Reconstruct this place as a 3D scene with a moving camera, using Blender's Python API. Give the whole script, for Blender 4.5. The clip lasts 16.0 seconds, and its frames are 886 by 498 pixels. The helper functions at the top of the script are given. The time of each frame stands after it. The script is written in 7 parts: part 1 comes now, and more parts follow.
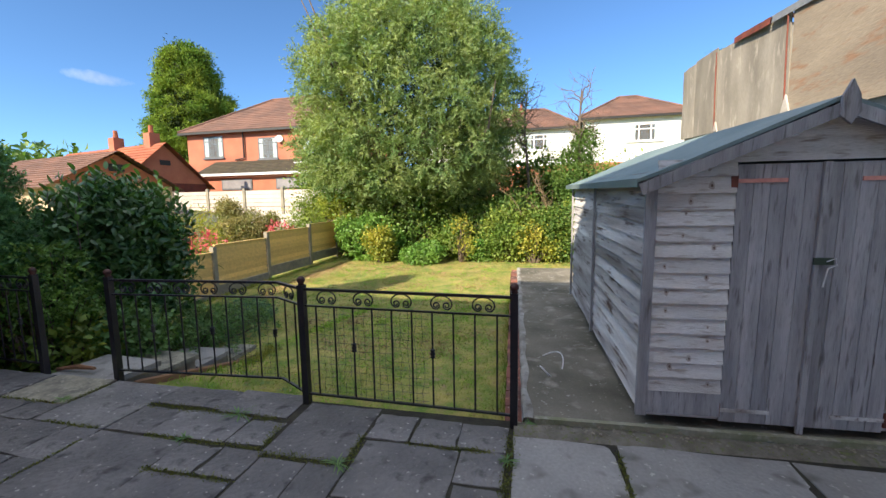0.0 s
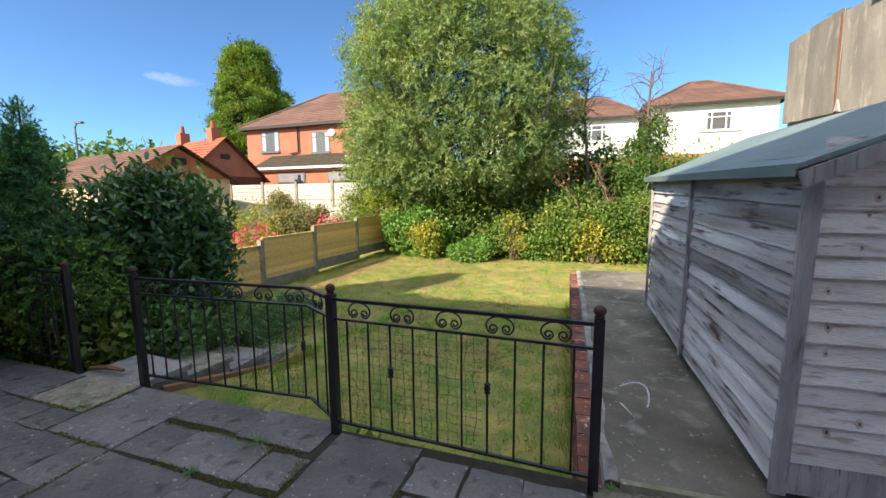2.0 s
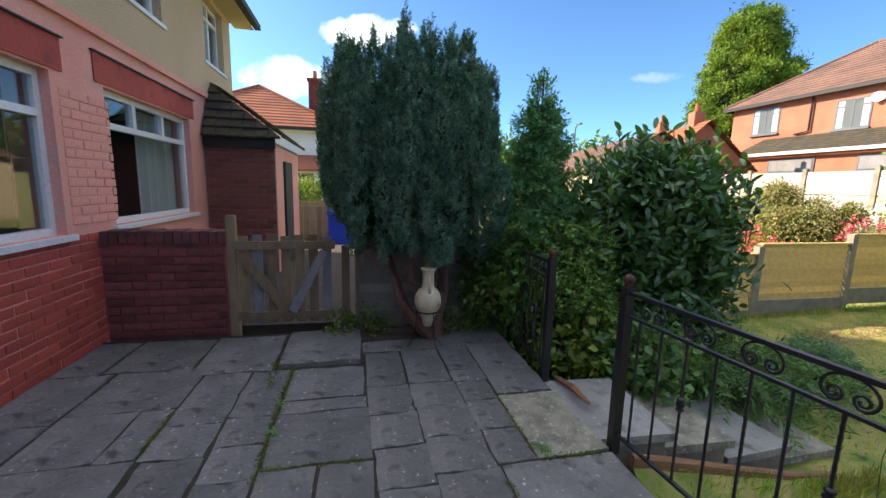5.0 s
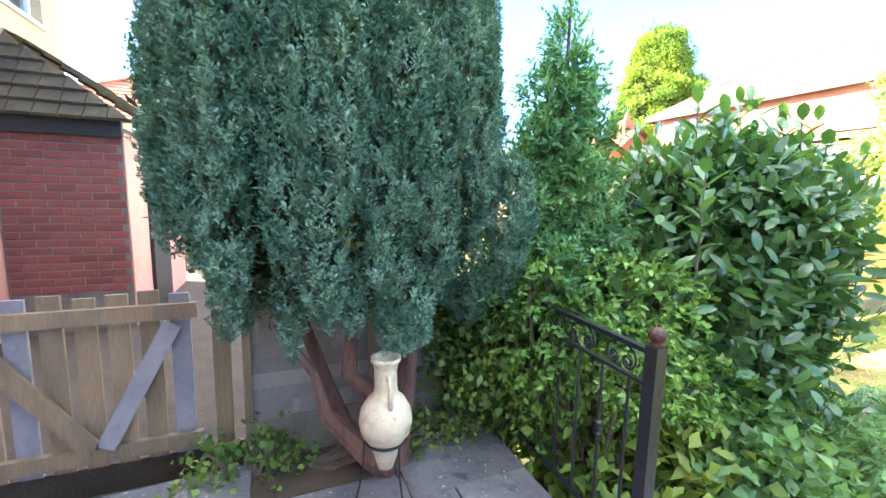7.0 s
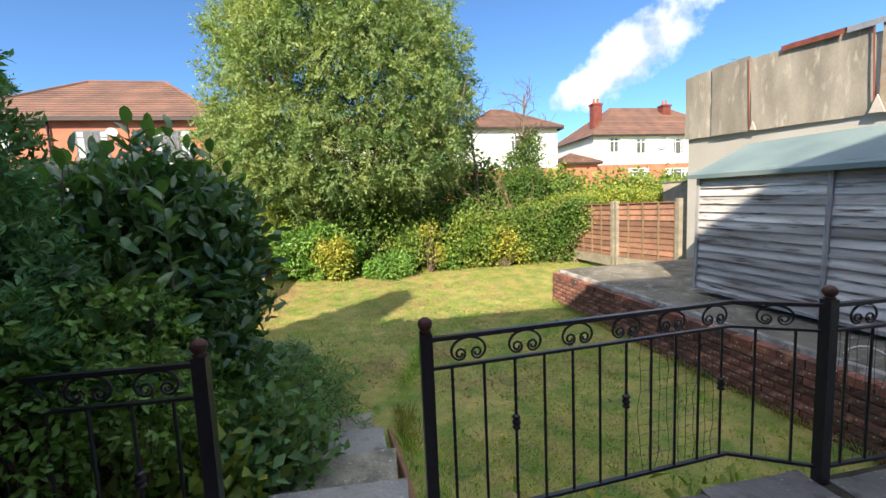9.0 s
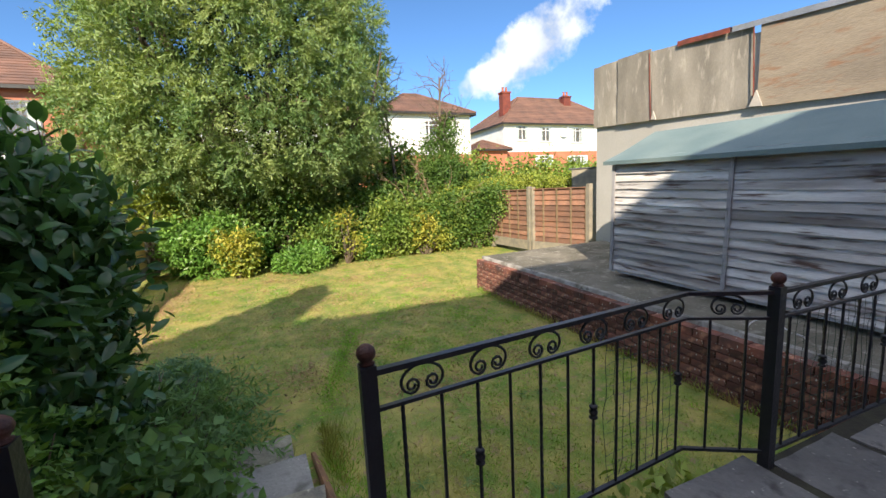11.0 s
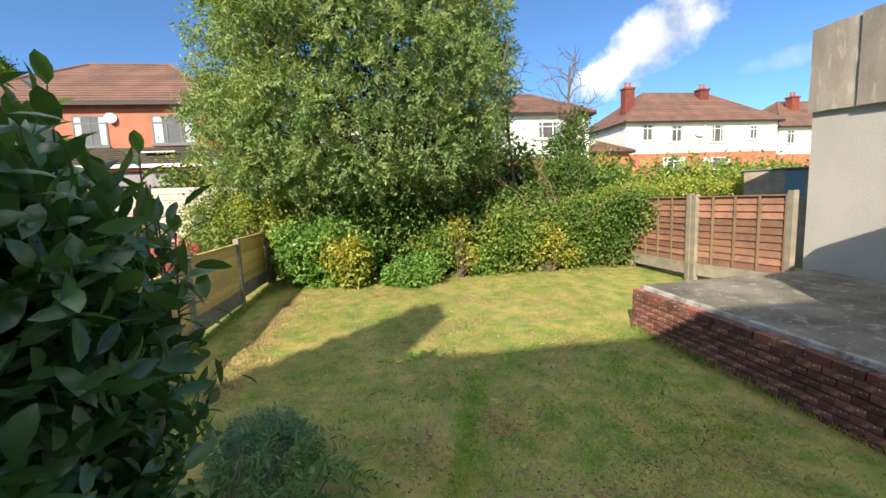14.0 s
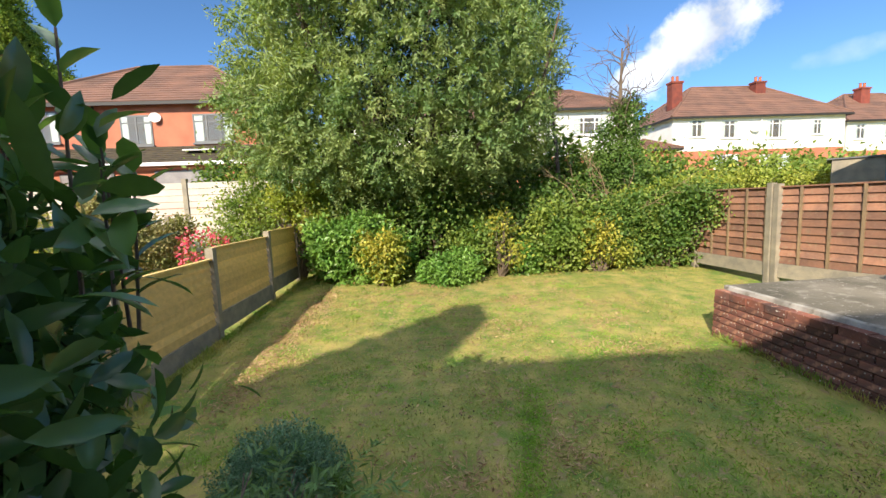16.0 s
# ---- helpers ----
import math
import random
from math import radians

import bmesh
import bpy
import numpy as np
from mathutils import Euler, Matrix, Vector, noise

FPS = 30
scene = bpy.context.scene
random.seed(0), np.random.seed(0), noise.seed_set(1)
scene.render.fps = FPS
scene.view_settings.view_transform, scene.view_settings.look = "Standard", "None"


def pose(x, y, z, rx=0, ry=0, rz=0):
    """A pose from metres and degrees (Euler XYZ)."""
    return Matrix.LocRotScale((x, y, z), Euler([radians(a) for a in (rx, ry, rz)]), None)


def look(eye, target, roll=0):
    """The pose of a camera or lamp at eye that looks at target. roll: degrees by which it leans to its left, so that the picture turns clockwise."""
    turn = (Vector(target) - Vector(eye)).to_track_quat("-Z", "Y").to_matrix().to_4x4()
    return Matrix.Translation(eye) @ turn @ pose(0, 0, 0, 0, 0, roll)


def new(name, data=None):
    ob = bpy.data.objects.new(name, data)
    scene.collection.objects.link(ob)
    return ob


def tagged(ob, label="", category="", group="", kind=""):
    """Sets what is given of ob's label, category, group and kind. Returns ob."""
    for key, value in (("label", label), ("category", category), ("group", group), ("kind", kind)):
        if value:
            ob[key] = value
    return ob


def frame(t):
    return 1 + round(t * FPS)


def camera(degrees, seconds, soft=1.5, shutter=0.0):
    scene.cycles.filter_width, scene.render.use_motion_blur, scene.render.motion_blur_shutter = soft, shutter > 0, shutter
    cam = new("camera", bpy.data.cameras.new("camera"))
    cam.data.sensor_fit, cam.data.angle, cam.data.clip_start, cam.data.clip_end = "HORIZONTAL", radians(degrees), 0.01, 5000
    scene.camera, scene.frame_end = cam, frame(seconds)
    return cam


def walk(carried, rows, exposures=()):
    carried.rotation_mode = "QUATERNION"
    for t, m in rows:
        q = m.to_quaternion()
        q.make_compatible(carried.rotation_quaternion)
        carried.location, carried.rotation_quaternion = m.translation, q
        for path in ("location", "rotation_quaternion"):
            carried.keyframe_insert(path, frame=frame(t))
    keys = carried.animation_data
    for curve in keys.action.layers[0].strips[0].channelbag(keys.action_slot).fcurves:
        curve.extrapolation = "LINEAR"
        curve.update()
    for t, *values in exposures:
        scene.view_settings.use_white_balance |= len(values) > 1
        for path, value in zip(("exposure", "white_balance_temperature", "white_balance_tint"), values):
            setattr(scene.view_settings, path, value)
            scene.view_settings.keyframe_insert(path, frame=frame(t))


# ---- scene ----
cam = camera(95.7, 16.0)
METRES, EYE, TILT, LEAN, TURN = 8.0, 1.5, 0.0, 0.0, 12.4
ROWS = [
    (0.0, 0, 0, 0, -0.1, -6.6, 0.9),
    (0.5, -0.0057, 0.0137, -0.001, 2.25, -6.74, 0.78),
    (1.0, -0.0128, 0.0332, 0.0011, 4.11, -6.93, 0.65),
    (1.5, -0.0117, 0.0545, 0.0011, 5.22, -7.14, 0.57),
    (2.0, -0.0087, 0.0735, 0, 6.76, -7.35, 0.5),
    (2.5, -0.0195, 0.1007, -0.0168, 11.46, -7.48, 0.33),
    (3.0, -0.033, 0.1261, -0.0174, 21.76, -7.51, -0.19),
    (3.5, -0.0486, 0.1523, -0.0138, 34.98, -7.79, -0.7),
    (4.0, -0.0848, 0.175, -0.0122, 46.65, -8.1, -1.11),
    (4.5, -0.1285, 0.1952, -0.0131, 56.37, -8.38, -1.36),
    (5.0, -0.1782, 0.2087, -0.0114, 65.81, -8.86, -1.42),
    (7.5, -0.3927, 0.289, -0.01, 46.06, -6.44, -0.84),
    (8.0, -0.3913, 0.2961, -0.0049, 19.3, -5.57, 0.45),
    (8.5, -0.4091, 0.2727, -0.0071, -6.64, -5.35, 1.66),
    (9.0, -0.4297, 0.2399, -0.011, -22.95, -5.76, 2.47),
    (9.5, -0.4397, 0.2213, -0.0151, -29.71, -6.69, 2.69),
    (10.0, -0.441, 0.2338, -0.0148, -32.24, -7.68, 2.73),
    (12.5, -0.3835, 0.3838, -0.0003, -36.56, -8.4, 2.96),
    (13.0, -0.3804, 0.4094, -0.0005, -30.59, -7.94, 2.8),
    (13.5, -0.386, 0.4464, 0.0024, -24.64, -7.39, 2.55),
    (14.0, -0.3909, 0.4698, -0.0023, -20.85, -6.88, 2.35),
    (14.5, -0.387, 0.498, -0.0121, -18.64, -6.52, 2.3),
    (15.0, -0.3817, 0.5144, -0.017, -17.11, -6.33, 2.29),
    (15.5, -0.3848, 0.5304, -0.0172, -16.39, -6.27, 2.23),
    (16.0, -0.3842, 0.5522, -0.0296, -16.27, -6.29, 2.26),
]
EV, KELVIN, TINT = 0.78, 6350, 15
EXPOS = [(t, EV + e, KELVIN, TINT) for t, e in ((0.0, 0.2), (4.0, 0.2), (5.0, 0.5), (5.3, 0.6), (7.0, 2.9), (7.6, 2.85), (8.1, 1.9), (8.6, 0.6), (9.0, 0.3), (10.2, 0.15), (12.5, 0.0), (16.0, 0.05))]
walk(cam, [(t, pose(0, 0, EYE, TILT, LEAN, TURN) @ pose(METRES * x, METRES * y, METRES * z, 90 + pitch, roll, yaw)) for t, x, y, z, yaw, pitch, roll in ROWS], EXPOS)

# ---- sky and sun ----
SUN = Vector((-0.80, -1.45, 1.0)).normalized()
SUN_EL, SUN_AZ = math.asin(SUN.z), math.atan2(SUN.x, SUN.y)
world = bpy.data.worlds.new("sky")
scene.world = world
world.use_nodes = True
wn, wl = world.node_tree.nodes, world.node_tree.links
sky = wn.new("ShaderNodeTexSky")
sky.sky_type, sky.sun_disc, sky.sun_elevation, sky.sun_rotation = "NISHITA", False, SUN_EL, SUN_AZ
sky.air_density, sky.dust_density, sky.ozone_density = 0.62, 0.6, 6.0
bg = wn["Background"]
bg.inputs["Strength"].default_value = 0.15


def cloud_mask(spec):
    """Clouds of the sky: each has a direction, a tangent, a half length and half height in radians, and a density."""
    geo = wn.new("ShaderNodeNewGeometry")
    noi = wn.new("ShaderNodeTexNoise")
    noi.inputs["Scale"].default_value, noi.inputs["Detail"].default_value = 9.0, 9.0
    noi.inputs["Roughness"].default_value = 0.62
    tc = wn.new("ShaderNodeTexCoord")
    wl.new(tc.outputs["Generated"], noi.inputs["Vector"])
    total = None
    for az, el, lean, a, b, dens in spec:
        d = Vector((-math.sin(az) * math.cos(el), math.cos(az) * math.cos(el), math.sin(el)))
        side = Vector((math.cos(az), math.sin(az), 0))
        up = side.cross(d)
        u = side * math.cos(lean) + up * math.sin(lean)
        v = d.cross(u)
        parts = []
        for vec, size in ((u, a), (v, b)):
            dot = wn.new("ShaderNodeVectorMath")
            dot.operation = "DOT_PRODUCT"
            dot.inputs[1].default_value = vec / size
            wl.new(tc.outputs["Generated"], dot.inputs[0])
            sq = wn.new("ShaderNodeMath")
            sq.operation = "POWER"
            sq.inputs[1].default_value = 2
            ab = wn.new("ShaderNodeMath")
            ab.operation = "ABSOLUTE"
            wl.new(dot.outputs["Value"], ab.inputs[0])
            wl.new(ab.outputs[0], sq.inputs[0])
            parts.append(sq)
        add = wn.new("ShaderNodeMath")
        wl.new(parts[0].outputs[0], add.inputs[0])
        wl.new(parts[1].outputs[0], add.inputs[1])
        inv = wn.new("ShaderNodeMath")
        inv.operation = "MULTIPLY_ADD"
        inv.inputs[1].default_value, inv.inputs[2].default_value = -0.55, 0.55
        wl.new(add.outputs[0], inv.inputs[0])
        front = wn.new("ShaderNodeVectorMath")
        front.operation = "DOT_PRODUCT"
        front.inputs[1].default_value = d
        wl.new(tc.outputs["Generated"], front.inputs[0])
        gt = wn.new("ShaderNodeMath")
        gt.operation = "GREATER_THAN"
        gt.inputs[1].default_value = 0.3
        wl.new(front.outputs["Value"], gt.inputs[0])
        nn = wn.new("ShaderNodeMath")
        nn.operation = "MULTIPLY_ADD"
        nn.inputs[1].default_value = 2.0
        edge = wn.new("ShaderNodeMath")
        edge.inputs[1].default_value = -0.5
        wl.new(inv.outputs[0], edge.inputs[0])
        wl.new(noi.outputs["Fac"], nn.inputs[0])
        wl.new(edge.outputs[0], nn.inputs[2])
        rng = wn.new("ShaderNodeMapRange")
        rng.inputs["From Min"].default_value, rng.inputs["From Max"].default_value = 0.52, 0.52 + 0.35 / dens
        rng.inputs["To Max"].default_value = min(dens, 1.0)
        wl.new(nn.outputs[0], rng.inputs["Value"])
        mul = wn.new("ShaderNodeMath")
        mul.operation = "MULTIPLY"
        wl.new(rng.outputs[0], mul.inputs[0])
        wl.new(gt.outputs[0], mul.inputs[1])
        if total is None:
            total = mul
        else:
            mx = wn.new("ShaderNodeMath")
            mx.operation = "MAXIMUM"
            wl.new(total.outputs[0], mx.inputs[0])
            wl.new(mul.outputs[0], mx.inputs[1])
            total = mx
    return total


CLOUDS = [  # azimuth to the left of ahead, elevation, lean, half length, half height, density
    (radians(-36), radians(17.8), radians(33), 0.165, 0.072, 0.95),
    (radians(-28.5), radians(14), radians(25), 0.07, 0.035, 0.85),
    (radians(51.5), radians(13.4), -0.05, 0.05, 0.014, 0.55),
    (radians(89), radians(19), 0.1, 0.11, 0.032, 0.9),
    (radians(99), radians(13), 0.0, 0.09, 0.045, 0.9),
    (radians(-48), radians(13), 0.1, 0.07, 0.02, 0.35),
]
mask = cloud_mask(CLOUDS)
mixc = wn.new("ShaderNodeMixRGB")
mixc.inputs["Color2"].default_value = (3.6, 3.7, 3.9, 1)
tcw = wn.new("ShaderNodeTexCoord")
shade = wn.new("ShaderNodeTexNoise")
shade.inputs["Scale"].default_value, shade.inputs["Detail"].default_value = 9.0, 4.0
wl.new(tcw.outputs["Generated"], shade.inputs["Vector"])
grey = wn.new("ShaderNodeMapRange")
grey.inputs["From Min"].default_value, grey.inputs["From Max"].default_value = 0.38, 0.60
wl.new(shade.outputs["Fac"], grey.inputs["Value"])
cloudc = wn.new("ShaderNodeMixRGB")
cloudc.inputs["Color1"].default_value = (2.6, 2.9, 3.2, 1)
cloudc.inputs["Color2"].default_value = (5.2, 5.5, 5.6, 1)
wl.new(grey.outputs[0], cloudc.inputs["Fac"])
wl.new(cloudc.outputs["Color"], mixc.inputs["Color2"])
deep = wn.new("ShaderNodeMixRGB")
deep.blend_type = "MULTIPLY"
deep.inputs["Fac"].default_value = 1.0
deep.inputs["Color2"].default_value = (0.83, 0.97, 0.89, 1)
wl.new(sky.outputs["Color"], deep.inputs["Color1"])
wl.new(mask.outputs[0], mixc.inputs["Fac"])
wl.new(deep.outputs["Color"], mixc.inputs["Color1"])

# broken fair-weather cloud higher up, out of view, added to fill the shade
sep = wn.new("ShaderNodeSeparateXYZ")
wl.new(tcw.outputs["Generated"], sep.inputs[0])
height = wn.new("ShaderNodeMath")
height.operation, height.inputs[1].default_value = "MAXIMUM", 0.25
wl.new(sep.outputs["Z"], height.inputs[0])
layer = wn.new("ShaderNodeVectorMath")
layer.operation = "DIVIDE"
wl.new(tcw.outputs["Generated"], layer.inputs[0])
wl.new(height.outputs[0], layer.inputs[1])
field = wn.new("ShaderNodeTexNoise")
field.inputs["Scale"].default_value, field.inputs["Detail"].default_value = 1.9, 7.0
wl.new(layer.outputs["Vector"], field.inputs["Vector"])
cover = wn.new("ShaderNodeMapRange")
cover.inputs["From Min"].default_value, cover.inputs["From Max"].default_value = 0.43, 0.57
wl.new(field.outputs["Fac"], cover.inputs["Value"])
aloft = wn.new("ShaderNodeMapRange")
aloft.interpolation_type = "SMOOTHSTEP"
aloft.inputs["From Min"].default_value, aloft.inputs["From Max"].default_value = 0.50, 0.74
wl.new(sep.outputs["Z"], aloft.inputs["Value"])
fill_amount = wn.new("ShaderNodeMath")
fill_amount.operation = "MULTIPLY"
wl.new(cover.outputs[0], fill_amount.inputs[0])
wl.new(aloft.outputs[0], fill_amount.inputs[1])
broken = wn.new("ShaderNodeMixRGB")
broken.inputs["Color2"].default_value = (6.5, 6.6, 6.7, 1)
wl.new(fill_amount.outputs[0], broken.inputs["Fac"])
wl.new(mixc.outputs["Color"], broken.inputs["Color1"])
wl.new(broken.outputs["Color"], bg.inputs["Color"])

sun = new("sun", bpy.data.lights.new("sun", "SUN"))
sun.data.energy, sun.data.angle, sun.data.color = 5.0, radians(0.5), (1.0, 0.86, 0.63)
sun.matrix_world = look(SUN * 50, (0, 0, 0))

# ---- materials ----


def mat(name, c1, c2=None, rough=0.8, scale=4.0, bump=0.2, fine=60.0, metal=0.0, c3=None, vary=0.0, stretch=(1, 1, 1), lo=0.35, hi=0.65, spec=0.5, island=False, speck=None, relief=0.0):
    """Two colours mixed by a broad noise, a third in small stains, fine grain in colour and relief; vary: change from piece to piece."""
    m = bpy.data.materials.new(name)
    m.use_nodes = True
    n, l = m.node_tree.nodes, m.node_tree.links
    b = n["Principled BSDF"]
    b.inputs["Roughness"].default_value, b.inputs["Metallic"].default_value = rough, metal
    b.inputs["Specular IOR Level"].default_value = spec
    tc = n.new("ShaderNodeTexCoord")
    mp = n.new("ShaderNodeMapping")
    mp.inputs["Scale"].default_value = stretch
    l.new(tc.outputs["Object"], mp.inputs["Vector"])

    def noise_at(s, detail=5.0):
        t = n.new("ShaderNodeTexNoise")
        t.inputs["Scale"].default_value, t.inputs["Detail"].default_value = s, detail
        l.new(mp.outputs["Vector"], t.inputs["Vector"])
        return t

    def ramp(src, a, z):
        r = n.new("ShaderNodeMapRange")
        r.inputs["From Min"].default_value, r.inputs["From Max"].default_value = a, z
        l.new(src, r.inputs["Value"])
        return r.outputs[0]

    def mix(fac, a, z, kind="MIX"):
        x = n.new("ShaderNodeMixRGB")
        x.blend_type = kind
        for i, v in ((0, fac), (1, a), (2, z)):
            if isinstance(v, (int, float)):
                x.inputs[i].default_value = v
            elif isinstance(v, tuple):
                x.inputs[i].default_value = (*v, 1)
            else:
                l.new(v, x.inputs[i])
        return x.outputs[0]

    broad, grain = noise_at(scale), noise_at(fine, 3.0)
    col = mix(ramp(broad.outputs["Fac"], lo, hi), tuple(c1), tuple(c2 or [v * 0.8 for v in c1]))
    if c3:
        stain = noise_at(scale * 2.7 + 1.3)
        col = mix(ramp(stain.outputs["Fac"], 0.56, 0.7), col, tuple(c3))
    if speck:
        dots = noise_at(26.0, 2.0)
        col = mix(ramp(dots.outputs["Fac"], 0.66, 0.72), col, tuple(speck))
    g = ramp(grain.outputs["Fac"], 0.25, 0.75)
    col = mix(0.35, col, mix(g, (0.45, 0.45, 0.45), (1.0, 1.0, 1.0)), "MULTIPLY")
    if vary:
        src = n.new("ShaderNodeNewGeometry").outputs["Random Per Island"] if island else n.new("ShaderNodeObjectInfo").outputs["Random"]
        hsv = n.new("ShaderNodeHueSaturation")
        mr = n.new("ShaderNodeMapRange")
        mr.inputs["To Min"].default_value, mr.inputs["To Max"].default_value = 1 - vary, 1 + vary * 0.7
        l.new(src, mr.inputs["Value"])
        l.new(mr.outputs[0], hsv.inputs["Value"])
        l.new(col, hsv.inputs["Color"])
        col = hsv.outputs[0]
    l.new(col, b.inputs["Base Color"])
    if bump:
        bp = n.new("ShaderNodeBump")
        bp.inputs["Strength"].default_value, bp.inputs["Distance"].default_value = bump, 0.01
        l.new(grain.outputs["Fac"], bp.inputs["Height"])
        if relief:
            worn = noise_at(9.0, 6.0)
            wave = n.new("ShaderNodeBump")
            wave.inputs["Strength"].default_value, wave.inputs["Distance"].default_value = relief, 0.03
            l.new(worn.outputs["Fac"], wave.inputs["Height"])
            l.new(wave.outputs[0], bp.inputs["Normal"])
        l.new(bp.outputs[0], b.inputs["Normal"])
    return m


def leaf_mat(name, c1, c2, rough=0.5, scale=1.2, trans=0.35, spec=0.35):
    """Leaves: colour from leaf to leaf and branch to branch, with light through them."""
    m = mat(name, c1, c2, rough, scale, 0.0, 30.0, vary=0.35, island=True, spec=spec)
    n, l = m.node_tree.nodes, m.node_tree.links
    b, out = n["Principled BSDF"], n["Material Output"]
    tr = n.new("ShaderNodeBsdfTranslucent")
    mx = n.new("ShaderNodeMixShader")
    mx.inputs[0].default_value = trans
    src = b.inputs["Base Color"].links[0].from_socket
    tint = n.new("ShaderNodeMixRGB")
    tint.blend_type = "MULTIPLY"
    tint.inputs[0].default_value = 1.0
    tint.inputs[2].default_value = (1.35, 1.35, 0.5, 1)
    l.new(src, tint.inputs[1])
    l.new(tint.outputs[0], tr.inputs["Color"])
    l.new(b.outputs[0], mx.inputs[1])
    l.new(tr.outputs[0], mx.inputs[2])
    l.new(mx.outputs[0], out.inputs["Surface"])
    return m


def glass_mat():
    m = bpy.data.materials.new("window_glass")
    m.use_nodes = True
    n, l = m.node_tree.nodes, m.node_tree.links
    n.remove(n["Principled BSDF"])
    g, t, x, f = n.new("ShaderNodeBsdfGlossy"), n.new("ShaderNodeBsdfTransparent"), n.new("ShaderNodeMixShader"), n.new("ShaderNodeMath")
    g.inputs["Roughness"].default_value = 0.01
    lw, pw = n.new("ShaderNodeLayerWeight"), n.new("ShaderNodeMath")
    pw.operation, pw.inputs[1].default_value = "POWER", 4.0
    l.new(lw.outputs["Facing"], pw.inputs[0]), l.new(pw.outputs[0], f.inputs[0])
    f.operation, f.inputs[1].default_value, f.inputs[2].default_value = "MULTIPLY_ADD", 0.9, 0.05
    t.inputs["Color"].default_value = (0.85, 0.9, 0.88, 1)
    l.new(f.outputs[0], x.inputs[0]), l.new(t.outputs[0], x.inputs[1]), l.new(g.outputs[0], x.inputs[2])
    l.new(x.outputs[0], n["Material Output"].inputs["Surface"])
    return m


